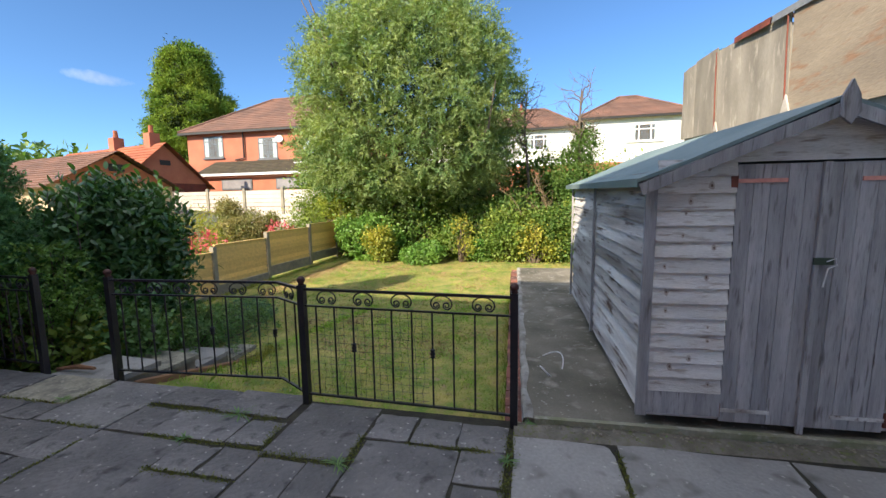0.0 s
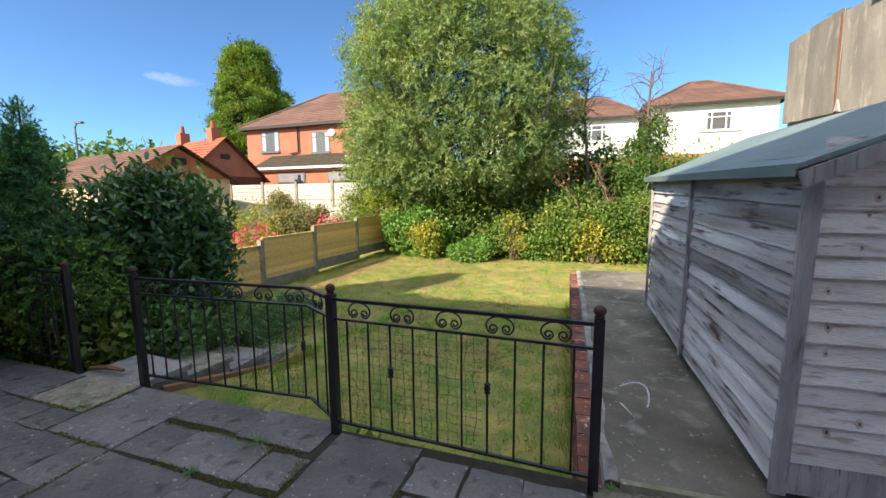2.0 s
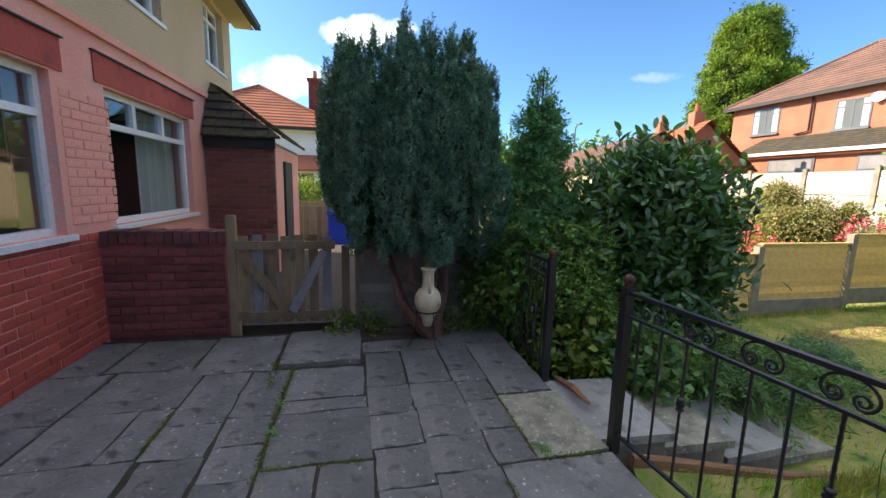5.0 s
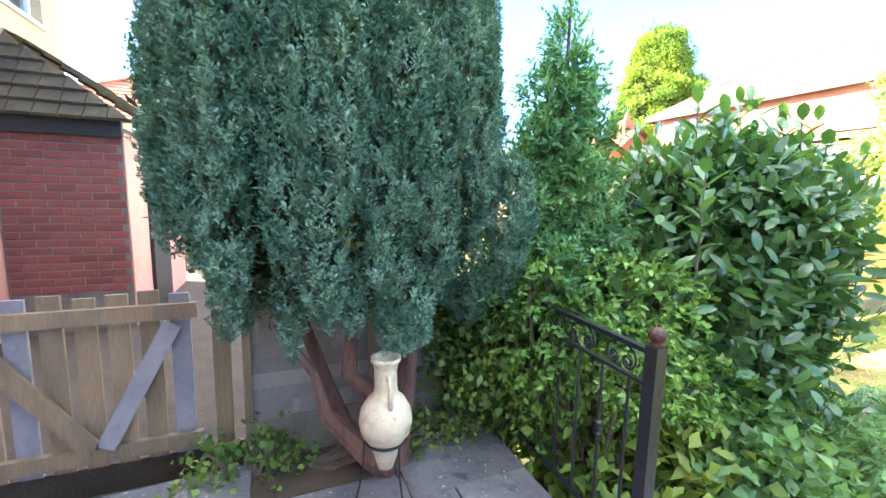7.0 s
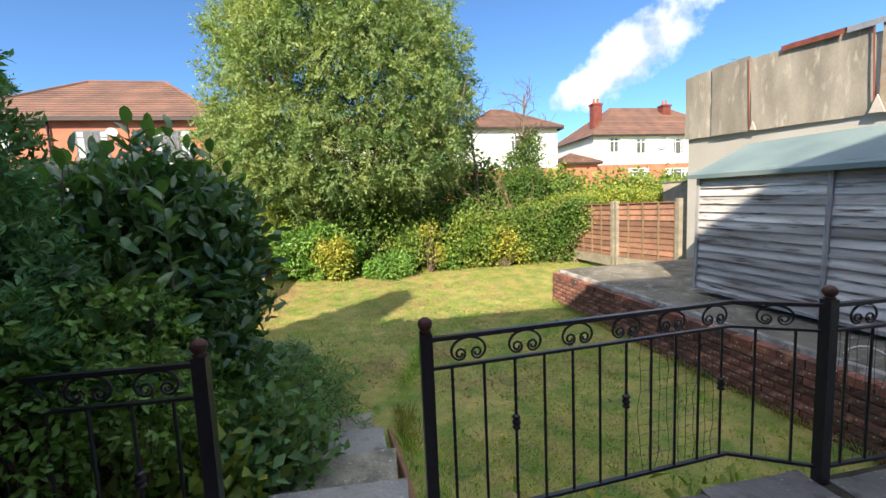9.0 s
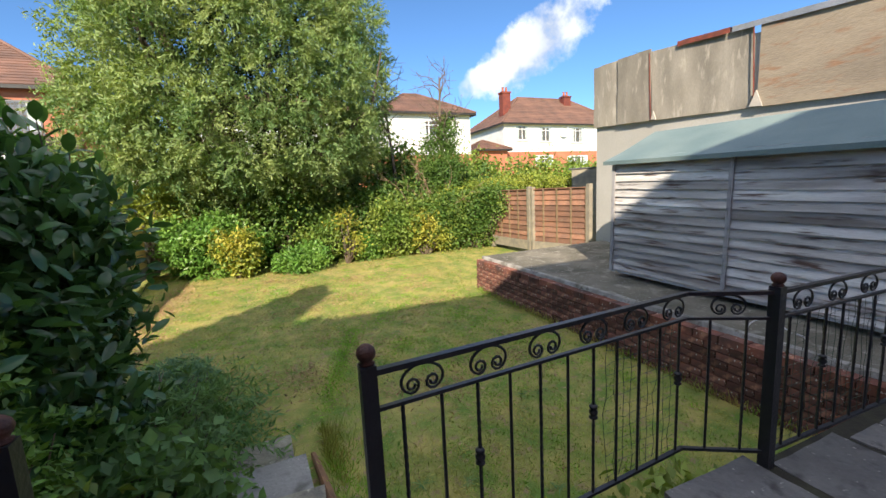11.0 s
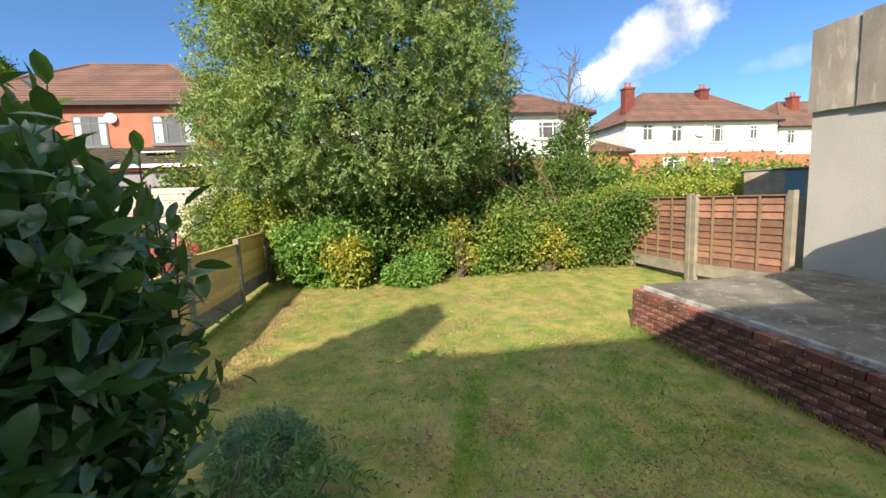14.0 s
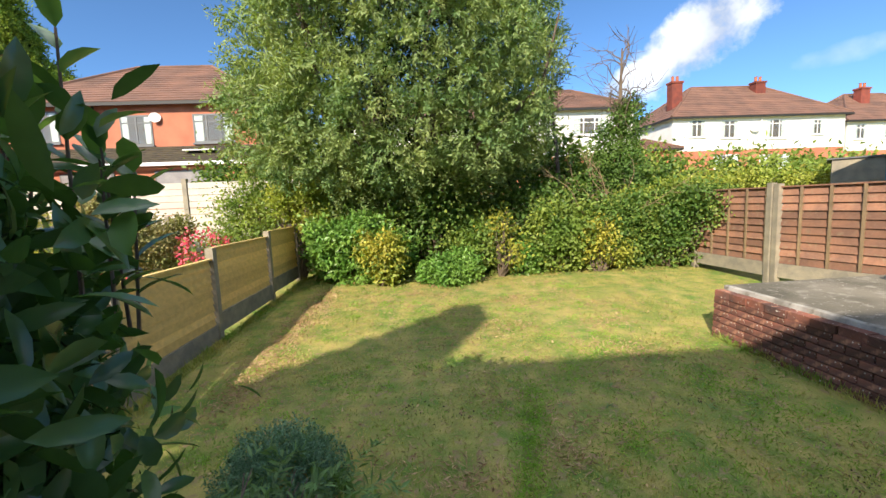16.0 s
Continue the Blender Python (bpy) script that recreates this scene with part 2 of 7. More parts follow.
M = dict(
    grass=mat("lawn_ground", (0.155, 0.265, 0.04), (0.47, 0.40, 0.12), 0.95, 3.6, 0.9, 140, c3=(0.36, 0.26, 0.14), lo=0.34, hi=0.66),
    blade=leaf_mat("grass_blade", (0.17, 0.32, 0.05), (0.50, 0.43, 0.15), 0.7, 3.7, 0.35, 0.2),
    slab=mat("riven_paving", (0.13, 0.128, 0.13), (0.22, 0.215, 0.21), 0.68, 2.6, 0.9, 38, c3=(0.07, 0.068, 0.068), vary=0.22, speck=(0.46, 0.45, 0.42), relief=0.9),
    slab_smooth=mat("worn_concrete_flag", (0.38, 0.375, 0.36), (0.28, 0.275, 0.265), 0.75, 1.6, 0.7, 45, c3=(0.16, 0.155, 0.14), vary=0.12, speck=(0.52, 0.51, 0.47), relief=0.5),
    slab_pale=mat("lichen_paving", (0.40, 0.38, 0.29), (0.20, 0.19, 0.16), 0.85, 7.0, 0.8, 50, c3=(0.46, 0.44, 0.35), vary=0.25, speck=(0.58, 0.56, 0.46), relief=0.9),
    joint=mat("joint_soil", (0.03, 0.027, 0.02), (0.05, 0.048, 0.028), 0.95, 8, 0.6, 60),
    moss=mat("moss", (0.10, 0.13, 0.03), (0.16, 0.15, 0.05), 0.95, 8, 0.8, 70),
    concrete=mat("slab_concrete", (0.24, 0.22, 0.175), (0.10, 0.095, 0.07), 0.85, 1.5, 0.6, 60, c3=(0.34, 0.32, 0.27), speck=(0.42, 0.40, 0.35), relief=0.4),
    conpost=mat("post_concrete", (0.36, 0.32, 0.24), (0.24, 0.22, 0.18), 0.9, 5, 0.4, 60),
    iron=mat("black_iron", (0.012, 0.013, 0.02), (0.02, 0.021, 0.028), 0.35, 12, 0.25, 50, spec=0.6),
    rust=mat("rusty_knob", (0.10, 0.03, 0.02), (0.045, 0.018, 0.015), 0.6, 25, 0.4, 90),
    wire=mat("green_wire", (0.05, 0.08, 0.05), None, 0.5, 9, 0, 30),
    brick=mat("red_brick", (0.24, 0.055, 0.035), (0.16, 0.04, 0.03), 0.85, 3, 0.5, 70, vary=0.3),
    brick_dark=mat("sooty_brick", (0.28, 0.10, 0.065), (0.09, 0.055, 0.05), 0.9, 3.2, 0.6, 60, c3=(0.46, 0.22, 0.14), vary=0.5, speck=(0.65, 0.60, 0.52)),
    brick_or=mat("orange_brick", (0.50, 0.185, 0.105), (0.42, 0.14, 0.08), 0.85, 1.2, 0.3, 30),
    maroon=mat("maroon_painted_brick", (0.30, 0.07, 0.06), (0.12, 0.05, 0.05), 0.8, 2.6, 0.6, 60, c3=(0.07, 0.04, 0.042), vary=0.4),
    mortar=mat("mortar", (0.22, 0.19, 0.16), (0.15, 0.13, 0.11), 0.95, 6, 0.4, 60),
    brickred=mat("red_painted_brick", (0.55, 0.10, 0.07), (0.46, 0.075, 0.055), 0.8, 1.6, 0.5, 60, vary=0.2, c3=(0.30, 0.06, 0.06)),
    redpaint=mat("faded_red_masonry_paint", (0.84, 0.40, 0.33), (0.78, 0.32, 0.26), 0.8, 1.1, 0.3, 50, c3=(0.70, 0.38, 0.32)),
    dash=mat("pebbledash", (0.64, 0.50, 0.33), (0.55, 0.43, 0.28), 0.95, 0.8, 0.9, 70),
    white=mat("white_render", (0.78, 0.78, 0.76), (0.70, 0.70, 0.68), 0.8, 1.5, 0.1, 40),
    upvc=mat("white_upvc", (0.80, 0.81, 0.83), (0.76, 0.77, 0.79), 0.35, 3, 0.0, 40),
    greyframe=mat("grey_frame", (0.13, 0.14, 0.15), None, 0.5, 3, 0.0, 40),
    tile=mat("brown_roof_tile", (0.22, 0.115, 0.08), (0.14, 0.08, 0.06), 0.85, 0.8, 0.3, 30, vary=0.15, island=True),
    tile_or=mat("orange_roof_tile", (0.42, 0.13, 0.06), (0.33, 0.10, 0.05), 0.85, 0.8, 0.3, 30, vary=0.15, island=True),
    tile_moss=mat("mossy_roof_tile", (0.05, 0.04, 0.03), (0.085, 0.07, 0.04), 0.9, 3, 0.6, 40, c3=(0.10, 0.10, 0.045), vary=0.2, island=True),
    felt=mat("roofing_felt", (0.13, 0.20, 0.21), (0.20, 0.27, 0.27), 0.7, 1.3, 0.3, 90),
    shedwood=mat("weathered_board", (0.84, 0.83, 0.82), (0.68, 0.66, 0.64), 0.85, 2.0, 0.6, 30, c3=(0.44, 0.38, 0.34), vary=0.14, stretch=(1, 1, 6)),
    shedside=mat("sunworn_board", (0.78, 0.77, 0.76), (0.32, 0.29, 0.275), 0.85, 1.1, 0.5, 24, c3=(0.11, 0.065, 0.05), vary=0.4, stretch=(5, 0.6, 6)),
    sheddoor=mat("grey_door_board", (0.32, 0.32, 0.34), (0.47, 0.465, 0.485), 0.75, 2.5, 0.5, 24, c3=(0.19, 0.18, 0.185), vary=0.2, stretch=(6, 6, 0.7)),
    panel=mat("asbestos_sheet", (0.36, 0.33, 0.28), (0.24, 0.22, 0.185), 0.9, 1.6, 0.35, 35, c3=(0.46, 0.42, 0.36), vary=0.22, stretch=(1, 2.0, 0.6)),
    panel_tan=mat("stained_tan_sheet", (0.44, 0.37, 0.28), (0.32, 0.27, 0.21), 0.9, 1.6, 0.35, 35, c3=(0.36, 0.22, 0.14), vary=0.15, stretch=(1, 0.5, 2.0)),
    extwall=mat("grey_render", (0.50, 0.49, 0.46), (0.43, 0.42, 0.39), 0.9, 1.0, 0.2, 40),
    fenceg=mat("green_treated_board", (0.84, 0.60, 0.22), (0.68, 0.49, 0.18), 0.8, 3, 0.4, 26, vary=0.2, stretch=(4, 0.8, 5)),
    fencer=mat("red_stained_board", (0.36, 0.18, 0.11), (0.22, 0.12, 0.085), 0.85, 3, 0.4, 26, vary=0.3, c3=(0.30, 0.20, 0.13)),
    fencew=mat("pale_fence_board", (0.62, 0.58, 0.52), (0.52, 0.48, 0.43), 0.85, 2, 0.3, 30, vary=0.08),
    gatewood=mat("gate_softwood", (0.30, 0.21, 0.12), (0.22, 0.16, 0.10), 0.8, 4, 0.4, 26, vary=0.2, stretch=(3, 3, 0.7)),
    gategrey=mat("bleached_slat", (0.30, 0.29, 0.30), (0.24, 0.23, 0.25), 0.8, 4, 0.4, 26, vary=0.1),
    bark=mat("bark", (0.12, 0.09, 0.07), (0.18, 0.14, 0.10), 0.95, 6, 0.9, 30, stretch=(3, 3, 0.6)),
    barkred=mat("conifer_bark", (0.12, 0.06, 0.045), (0.20, 0.11, 0.08), 0.9, 6, 0.9, 25, stretch=(3, 3, 0.6)),
    clay=mat("cream_clay", (0.74, 0.66, 0.46), (0.62, 0.54, 0.36), 0.75, 6, 0.3, 60, c3=(0.46, 0.38, 0.25)),
    black=mat("matt_black", (0.02, 0.02, 0.02), None, 0.6, 3, 0.0, 40),
    # dark brown that stands for the shade inside rooms
    dark=mat("unlit_room_colour", (0.12, 0.09, 0.07), (0.17, 0.13, 0.10), 0.9, 1.0, 0.0, 40),
    curtain=mat("grey_curtain", (0.74, 0.74, 0.73), (0.62, 0.62, 0.62), 0.9, 3, 0.0, 40),
    flower=mat("red_petal", (0.70, 0.05, 0.10), (0.8, 0.16, 0.22), 0.6, 6, 0.0, 40),
    blue=mat("blue_plastic", (0.02, 0.06, 0.55), None, 0.4, 3, 0.0, 40),
    mortar_pale=mat("limey_mortar", (0.30, 0.27, 0.24), (0.14, 0.125, 0.11), 0.95, 5, 0.6, 60, speck=(0.62, 0.60, 0.56)),
    edgewood=mat("orange_brown_timber", (0.34, 0.18, 0.09), (0.22, 0.12, 0.07), 0.8, 5, 0.5, 30, stretch=(4, 0.8, 4)),
    silt=mat("mossy_silt", (0.15, 0.135, 0.10), (0.24, 0.225, 0.185), 0.95, 9, 0.9, 60, c3=(0.16, 0.19, 0.06), relief=0.8),
    kerb=mat("mossy_concrete_lip", (0.36, 0.35, 0.27), (0.24, 0.26, 0.15), 0.9, 6, 0.6, 50, c3=(0.42, 0.41, 0.34)),
    stainwood=mat("knot_stain", (0.58, 0.53, 0.49), (0.42, 0.36, 0.32), 0.85, 14, 0.0, 40),
    limewash=mat("whitish_mortar", (0.46, 0.45, 0.42), (0.22, 0.21, 0.185), 0.9, 5, 0.6, 60, c3=(0.16, 0.15, 0.12)),
    bluegrey=mat("faded_blue_plastic", (0.10, 0.24, 0.34), None, 0.5, 3, 0.0, 40),
    brick_house=mat("plain_red_brick", (0.31, 0.09, 0.065), (0.20, 0.06, 0.05), 0.85, 3, 0.5, 60, vary=0.25),
    soil=mat("garden_soil", (0.06, 0.045, 0.03), (0.09, 0.065, 0.04), 0.95, 5, 0.8, 50),
    knot=mat("board_knot", (0.18, 0.11, 0.085), None, 0.8, 9, 0.0, 40),
    rustred=mat("rusty_metal", (0.25, 0.06, 0.035), (0.14, 0.045, 0.03), 0.7, 9, 0.3, 40),
    zinc=mat("zinc", (0.5, 0.5, 0.5), (0.4, 0.41, 0.42), 0.45, 6, 0.1, 40, metal=0.6),
    l_ash=leaf_mat("tree_leaf", (0.16, 0.275, 0.10), (0.34, 0.42, 0.155)),
    l_yew=leaf_mat("yew_spray", (0.085, 0.20, 0.13), (0.23, 0.38, 0.27), 0.7, 7.0, 0.15, 0.2),
    l_law=leaf_mat("cypress_spray", (0.11, 0.27, 0.11), (0.20, 0.39, 0.15), 0.6, 3.0, 0.25, 0.2),
    l_laurel=leaf_mat("laurel_leaf", (0.065, 0.16, 0.055), (0.13, 0.26, 0.09), 0.22, 2.0, 0.3, 0.6),
    l_hedge=leaf_mat("hedge_leaf", (0.15, 0.26, 0.05), (0.30, 0.38, 0.08)),
    l_dark=leaf_mat("ivy_leaf", (0.08, 0.17, 0.035), (0.16, 0.27, 0.06)),
    l_yellow=leaf_mat("golden_leaf", (0.50, 0.46, 0.08), (0.30, 0.38, 0.06)),
    l_fern=leaf_mat("fern_frond", (0.12, 0.26, 0.09), (0.20, 0.34, 0.13)),
    l_blue=leaf_mat("spruce_needle", (0.12, 0.25, 0.16), (0.20, 0.35, 0.23)),
    l_bright=leaf_mat("bright_leaf", (0.12, 0.28, 0.05), (0.25, 0.42, 0.09), 0.35, 2.0, 0.3, 0.4),
    l_gold=leaf_mat("amber_leaf", (0.46, 0.47, 0.08), (0.26, 0.36, 0.06)),
    l_lush=leaf_mat("lush_grass", (0.22, 0.46, 0.05), (0.32, 0.52, 0.09), 0.6, 4.0, 0.4, 0.2),
    l_litter=leaf_mat("brown_litter", (0.56, 0.40, 0.24), (0.42, 0.28, 0.16), 0.9, 3.0, 0.1, 0.1),
    l_moss=leaf_mat("joint_moss", (0.14, 0.17, 0.04), (0.22, 0.24, 0.06), 0.9, 6.0, 0.1, 0.1),
    l_dead=leaf_mat("dry_leaf", (0.60, 0.44, 0.25), (0.42, 0.28, 0.15), 0.8, 3.0, 0.1, 0.2),
    # near-black leaf colour, puts the shade inside crowns into the foliage
    l_inner_shade=leaf_mat("inner_foliage", (0.035, 0.06, 0.02), (0.07, 0.10, 0.035), 0.8, 2.0, 0.1, 0.2),
    l_tawny=leaf_mat("tawny_leaf", (0.24, 0.27, 0.10), (0.42, 0.36, 0.18), 0.8, 3.0, 0.3, 0.2),
    l_far=leaf_mat("far_conifer", (0.11, 0.22, 0.03), (0.27, 0.36, 0.05), 0.7, 0.5, 0.2, 0.2),
    glass=glass_mat(),
)

# ---- mesh helpers ----


def box(bm, x0, x1, y0, y1, z0, z1, m=None):
    """A box between the given planes, put through the matrix m."""
    v = [bm.verts.new((m @ Vector((x, y, z))) if m else (x, y, z)) for x in (x0, x1) for y in (y0, y1) for z in (z0, z1)]
    for f in ((0, 1, 3, 2), (4, 6, 7, 5), (0, 4, 5, 1), (2, 3, 7, 6), (0, 2, 6, 4), (1, 5, 7, 3)):
        bm.faces.new([v[i] for i in f])
    return v


def tube(bm, pts, r, n=6, close=True):
    """A round bar along pts, r a radius or one for each point."""
    rs = r if isinstance(r, (list, tuple)) else [r] * len(pts)
    pts = [Vector(p) for p in pts]
    rings = []
    side = None
    for i, p in enumerate(pts):
        d = (pts[min(i + 1, len(pts) - 1)] - pts[max(i - 1, 0)]).normalized()
        if side is None:
            side = d.orthogonal().normalized()
        side = (side - d * side.dot(d)).normalized()
        other = d.cross(side)
        rings.append([bm.verts.new(p + (side * math.cos(a) + other * math.sin(a)) * rs[i]) for a in [2 * math.pi * k / n for k in range(n)]])
    for a, b in zip(rings, rings[1:]):
        for k in range(n):
            bm.faces.new((a[k], a[(k + 1) % n], b[(k + 1) % n], b[k]))
    if close:
        bm.faces.new(rings[0][::-1]), bm.faces.new(rings[-1])


def lathe(bm, profile, n=24, at=(0, 0, 0)):
    """A turned body from (radius, height) pairs."""
    rings = [[bm.verts.new((at[0] + r * math.cos(2 * math.pi * k / n), at[1] + r * math.sin(2 * math.pi * k / n), at[2] + z)) for k in range(n)] for r, z in profile]
    for a, b in zip(rings, rings[1:]):
        for k in range(n):
            bm.faces.new((a[k], a[(k + 1) % n], b[(k + 1) % n], b[k]))
    bm.faces.new(rings[0][::-1]), bm.faces.new(rings[-1])


def part(name, bm, material, parent=None, label="", smooth=False, kind=""):
    """Links a bmesh as one mesh object under a thing or part."""
    bmesh.ops.recalc_face_normals(bm, faces=bm.faces)
    me = bpy.data.meshes.new(name)
    bm.to_mesh(me)
    bm.free()
    me.materials.append(material)
    if smooth:
        for p in me.polygons:
            p.use_smooth = True
    ob = new(name, me)
    ob.parent = parent
    return tagged(ob, label, kind=kind)


def boxpart(name, dims, material, parent=None, label="", m=None, kind=""):
    bm = bmesh.new()
    box(bm, *dims, m=m)
    return part(name, bm, material, parent, label, kind=kind)


def thing(name, label, category, at=(0, 0, 0), rz=0, group="", kind=""):
    ob = new(name)
    ob.matrix_basis = pose(*at, 0, 0, rz)
    return tagged(ob, label, category, group, kind)


def structure(ob, label=""):
    return tagged(ob, label, kind="structure")


_brick = []


def lay_bricks(parent, origin, rz, length, height, material, rnd, depth=0.02, course=0.075, step=0.225, skip=(), name="brick", rx=0.0, proud=0.004):
    """Single bricks in stretcher bond on a wall face that runs along the local x of origin and faces its local -y."""
    key = (material.name, depth)
    mesh = next((m for k, m in _brick if k == key), None)
    if mesh is None:
        bm = bmesh.new()
        box(bm, -0.1075, 0.1075, -depth, 0.006, -0.0325, 0.0325)
        bmesh.ops.bevel(bm, geom=[e for e in bm.edges if all(v.co.y < 0 for v in e.verts)], offset=0.004, segments=1, affect="EDGES")
        mesh = bpy.data.meshes.new("brick")
        bm.to_mesh(mesh)
        bm.free()
        mesh.materials.append(material)
        _brick.append((key, mesh))
    base = pose(*origin, rx, 0, rz)
    for j in range(int(round(height / course))):
        x = 0.0 if j % 2 == 0 else -step / 2
        while x < length - 0.03:
            a, b = max(x, 0.0), min(x + step, length)
            z = (j + 0.5) * course
            if b - a > 0.05 and not any(s[0] < (a + b) / 2 < s[1] and s[2] < z < s[3] for s in skip):
                ob = new(name, mesh)
                ob.parent = parent
                ob.matrix_basis = base @ pose((a + b) / 2, rnd.uniform(-proud, proud), z, rnd.uniform(-1, 1), rnd.uniform(-0.8, 0.8), rnd.uniform(-0.8, 0.8)) @ Matrix.Diagonal(((b - a - 0.010) / 0.215, 1, 1, 1))
            x += step

# ---- foliage helpers ----


def leaf_mesh(name, pts, axes, ups, length, width, fold=0.25, curl=0.0, rows=1):
    """Leaves from arrays of base points, directions and face normals. rows 1: a folded diamond of two triangles; more: a curved blade."""
    n = len(pts)
    axes = axes / np.linalg.norm(axes, axis=1, keepdims=True)
    side = np.cross(axes, ups)
    side /= np.linalg.norm(side, axis=1, keepdims=True) + 1e-9
    up = np.cross(side, axes)
    L, W = length.reshape(-1, 1), width.reshape(-1, 1)
    if rows == 1:
        v = np.stack([pts, pts + axes * L * 0.45 + side * W * 0.5 + up * W * fold, pts + axes * L, pts + axes * L * 0.45 - side * W * 0.5 + up * W * fold], 1).reshape(-1, 3)
        f = np.array([[0, 1, 2], [0, 2, 3]])
        k = 4
    else:
        prof = [(0.0, 0.02), (0.22, 0.8), (0.5, 1.0), (0.78, 0.75), (1.0, 0.02)]
        cols = []
        for s, w in prof:
            mid = pts + axes * L * s - up * L * curl * s * s
            cols += [mid + side * W * 0.5 * w + up * W * fold * w, mid, mid - side * W * 0.5 * w + up * W * fold * w]
        v = np.stack(cols, 1).reshape(-1, 3)
        f = []
        for r in range(len(prof) - 1):
            for c in (0, 1):
                a = r * 3 + c
                f += [[a, a + 1, a + 4], [a, a + 4, a + 3]]
        f = np.array(f)
        k = 15
    faces = (f[None] + (np.arange(n) * k)[:, None, None]).reshape(-1, 3)
    me = bpy.data.meshes.new(name)
    me.vertices.add(len(v))
    me.vertices.foreach_set("co", v.astype(np.float32).ravel())
    me.loops.add(faces.size)
    me.loops.foreach_set("vertex_index", faces.astype(np.int32).ravel())
    me.polygons.add(len(faces))
    me.polygons.foreach_set("loop_start", np.arange(0, faces.size, 3, dtype=np.int32))
    me.update(calc_edges=True)
    if rows > 1:
        me.polygons.foreach_set("use_smooth", np.ones(len(faces), bool))
    return me


def unit(rng, n):
    v = rng.normal(size=(n, 3))
    return v / np.linalg.norm(v, axis=1, keepdims=True)


def lumpy(rng, lobes, clusters, shell=0.35):
    """Points in the outer shell of a set of ellipsoid lobes (x, y, z, rx, ry, rz), with outward directions."""
    lobes = np.array(lobes, float)
    area = (lobes[:, 3] * lobes[:, 5] + lobes[:, 4] * lobes[:, 5] + lobes[:, 3] * lobes[:, 4])
    pick = rng.choice(len(lobes), clusters * 2, p=area / area.sum())
    d = unit(rng, len(pick))
    r = 1 - shell * rng.random(len(pick)) ** 1.5
    bump = 1 + 0.10 * np.sin(d[:, 0] * 7 + pick) * np.sin(d[:, 1] * 6 + 2 * pick) + 0.08 * np.sin(d[:, 2] * 9 + pick)
    p = lobes[pick, :3] + d * lobes[pick, 3:] * (r * bump)[:, None]
    keep = np.ones(len(p), bool)
    for i, lb in enumerate(lobes):
        q = (((p - lb[:3]) / lb[3:]) ** 2).sum(1) < 0.45
        keep &= ~(q & (pick != i))
    p, d = p[keep][:clusters], d[keep][:clusters]
    return p, d


def crown(name, seed, lobes, clusters, per, spread, length, width, material, parent, droop=0.0, shell=0.35, rows=1, fold=0.25, curl=0.1, line=False, label="", low=None, upward=0.0):
    """A crown of leaf clusters over lobes, as one mesh."""
    rng = np.random.default_rng(seed)
    p, d = lumpy(rng, lobes, clusters, shell)
    if low is not None:
        k = p[:, 2] > low
        p, d = p[k], d[k]
    n = len(p) * per
    P, D = np.repeat(p, per, 0), np.repeat(d, per, 0)
    if line:
        ax = D[::per] + 0.8 * unit(rng, len(p)) + np.array([0, 0, upward - droop])
        ax /= np.linalg.norm(ax, axis=1, keepdims=True)
        AX = np.repeat(ax, per, 0)
        s = np.tile(np.linspace(0, 1, per), len(p))[:, None]
        P = P + AX * s * spread + np.array([0, 0, -droop]) * s * s * spread
        out = np.cross(AX, unit(rng, n)) + 0.6 * AX + np.array([0, 0, -droop * 0.5])
    else:
        P = P + rng.normal(size=(n, 3)) * spread * 0.5
        out = D * 0.7 + unit(rng, n) + np.array([0, 0, upward - droop])
    ups = D * 0.8 + unit(rng, n) * 0.8 + np.array([0, 0, 0.6])
    me = leaf_mesh(name, P, out, ups, length * (0.7 + 0.6 * rng.random(n)), width * (0.7 + 0.6 * rng.random(n)), fold, curl, rows)
    me.materials.append(material)
    ob = new(name, me)
    ob.parent = parent
    return tagged(ob, label, kind="stuff")


def limbs(bm, rng, start, ends, r, n=6, wob=0.12):
    for e in ends:
        a, b = Vector(start), Vector(e)
        pts = [a.lerp(b, s) + Vector(rng.normal(size=3)) * wob * (b - a).length * 0.3 * math.sin(math.pi * s) for s in (0, 0.25, 0.5, 0.75, 1)]
        tube(bm, pts, [r, r * 0.8, r * 0.55, r * 0.35, r * 0.12], n)


# ---- the ground ----


def lawn_z(x, y):
    """Height of the garden's lawn; the land rises gently away from the house."""
    return -0.60 + 0.026 * max(0.0, min(y, 14.0) - 3.0)


def land_z(x, y):
    z = lawn_z(x, y)
    if y > 14:
        z += min(2.9, (y - 14) * 0.13)
    return z


xs = np.concatenate([[-1500, -300, -80, -45, -28, -18, -12, -9], np.arange(-7.2, 3.4, 0.2), [4, 6, 9, 14, 22, 35, 60, 120, 400, 1500]])
ys = np.concatenate([[-1500, -300, -80, -30, -12, -5, -1.0, 1.5, 2.5], np.arange(2.8, 14, 0.2), [15, 17, 20, 24, 30, 40, 60, 120, 400, 1500, 3000]])
bm = bmesh.new()
grid = [[bm.verts.new((x, y, land_z(x, y) + 0.012 * noise.noise(Vector((x * 1.3, y * 1.3, 0))) * (abs(x) < 10))) for x in xs] for y in ys]
for r0, r1 in zip(grid, grid[1:]):
    for a in range(len(xs) - 1):
        bm.faces.new((r0[a], r0[a + 1], r1[a + 1], r1[a]))
ground = structure(part("ground", bm, M["grass"], smooth=True), "patchy green and straw-coloured lawn on gently rising ground")

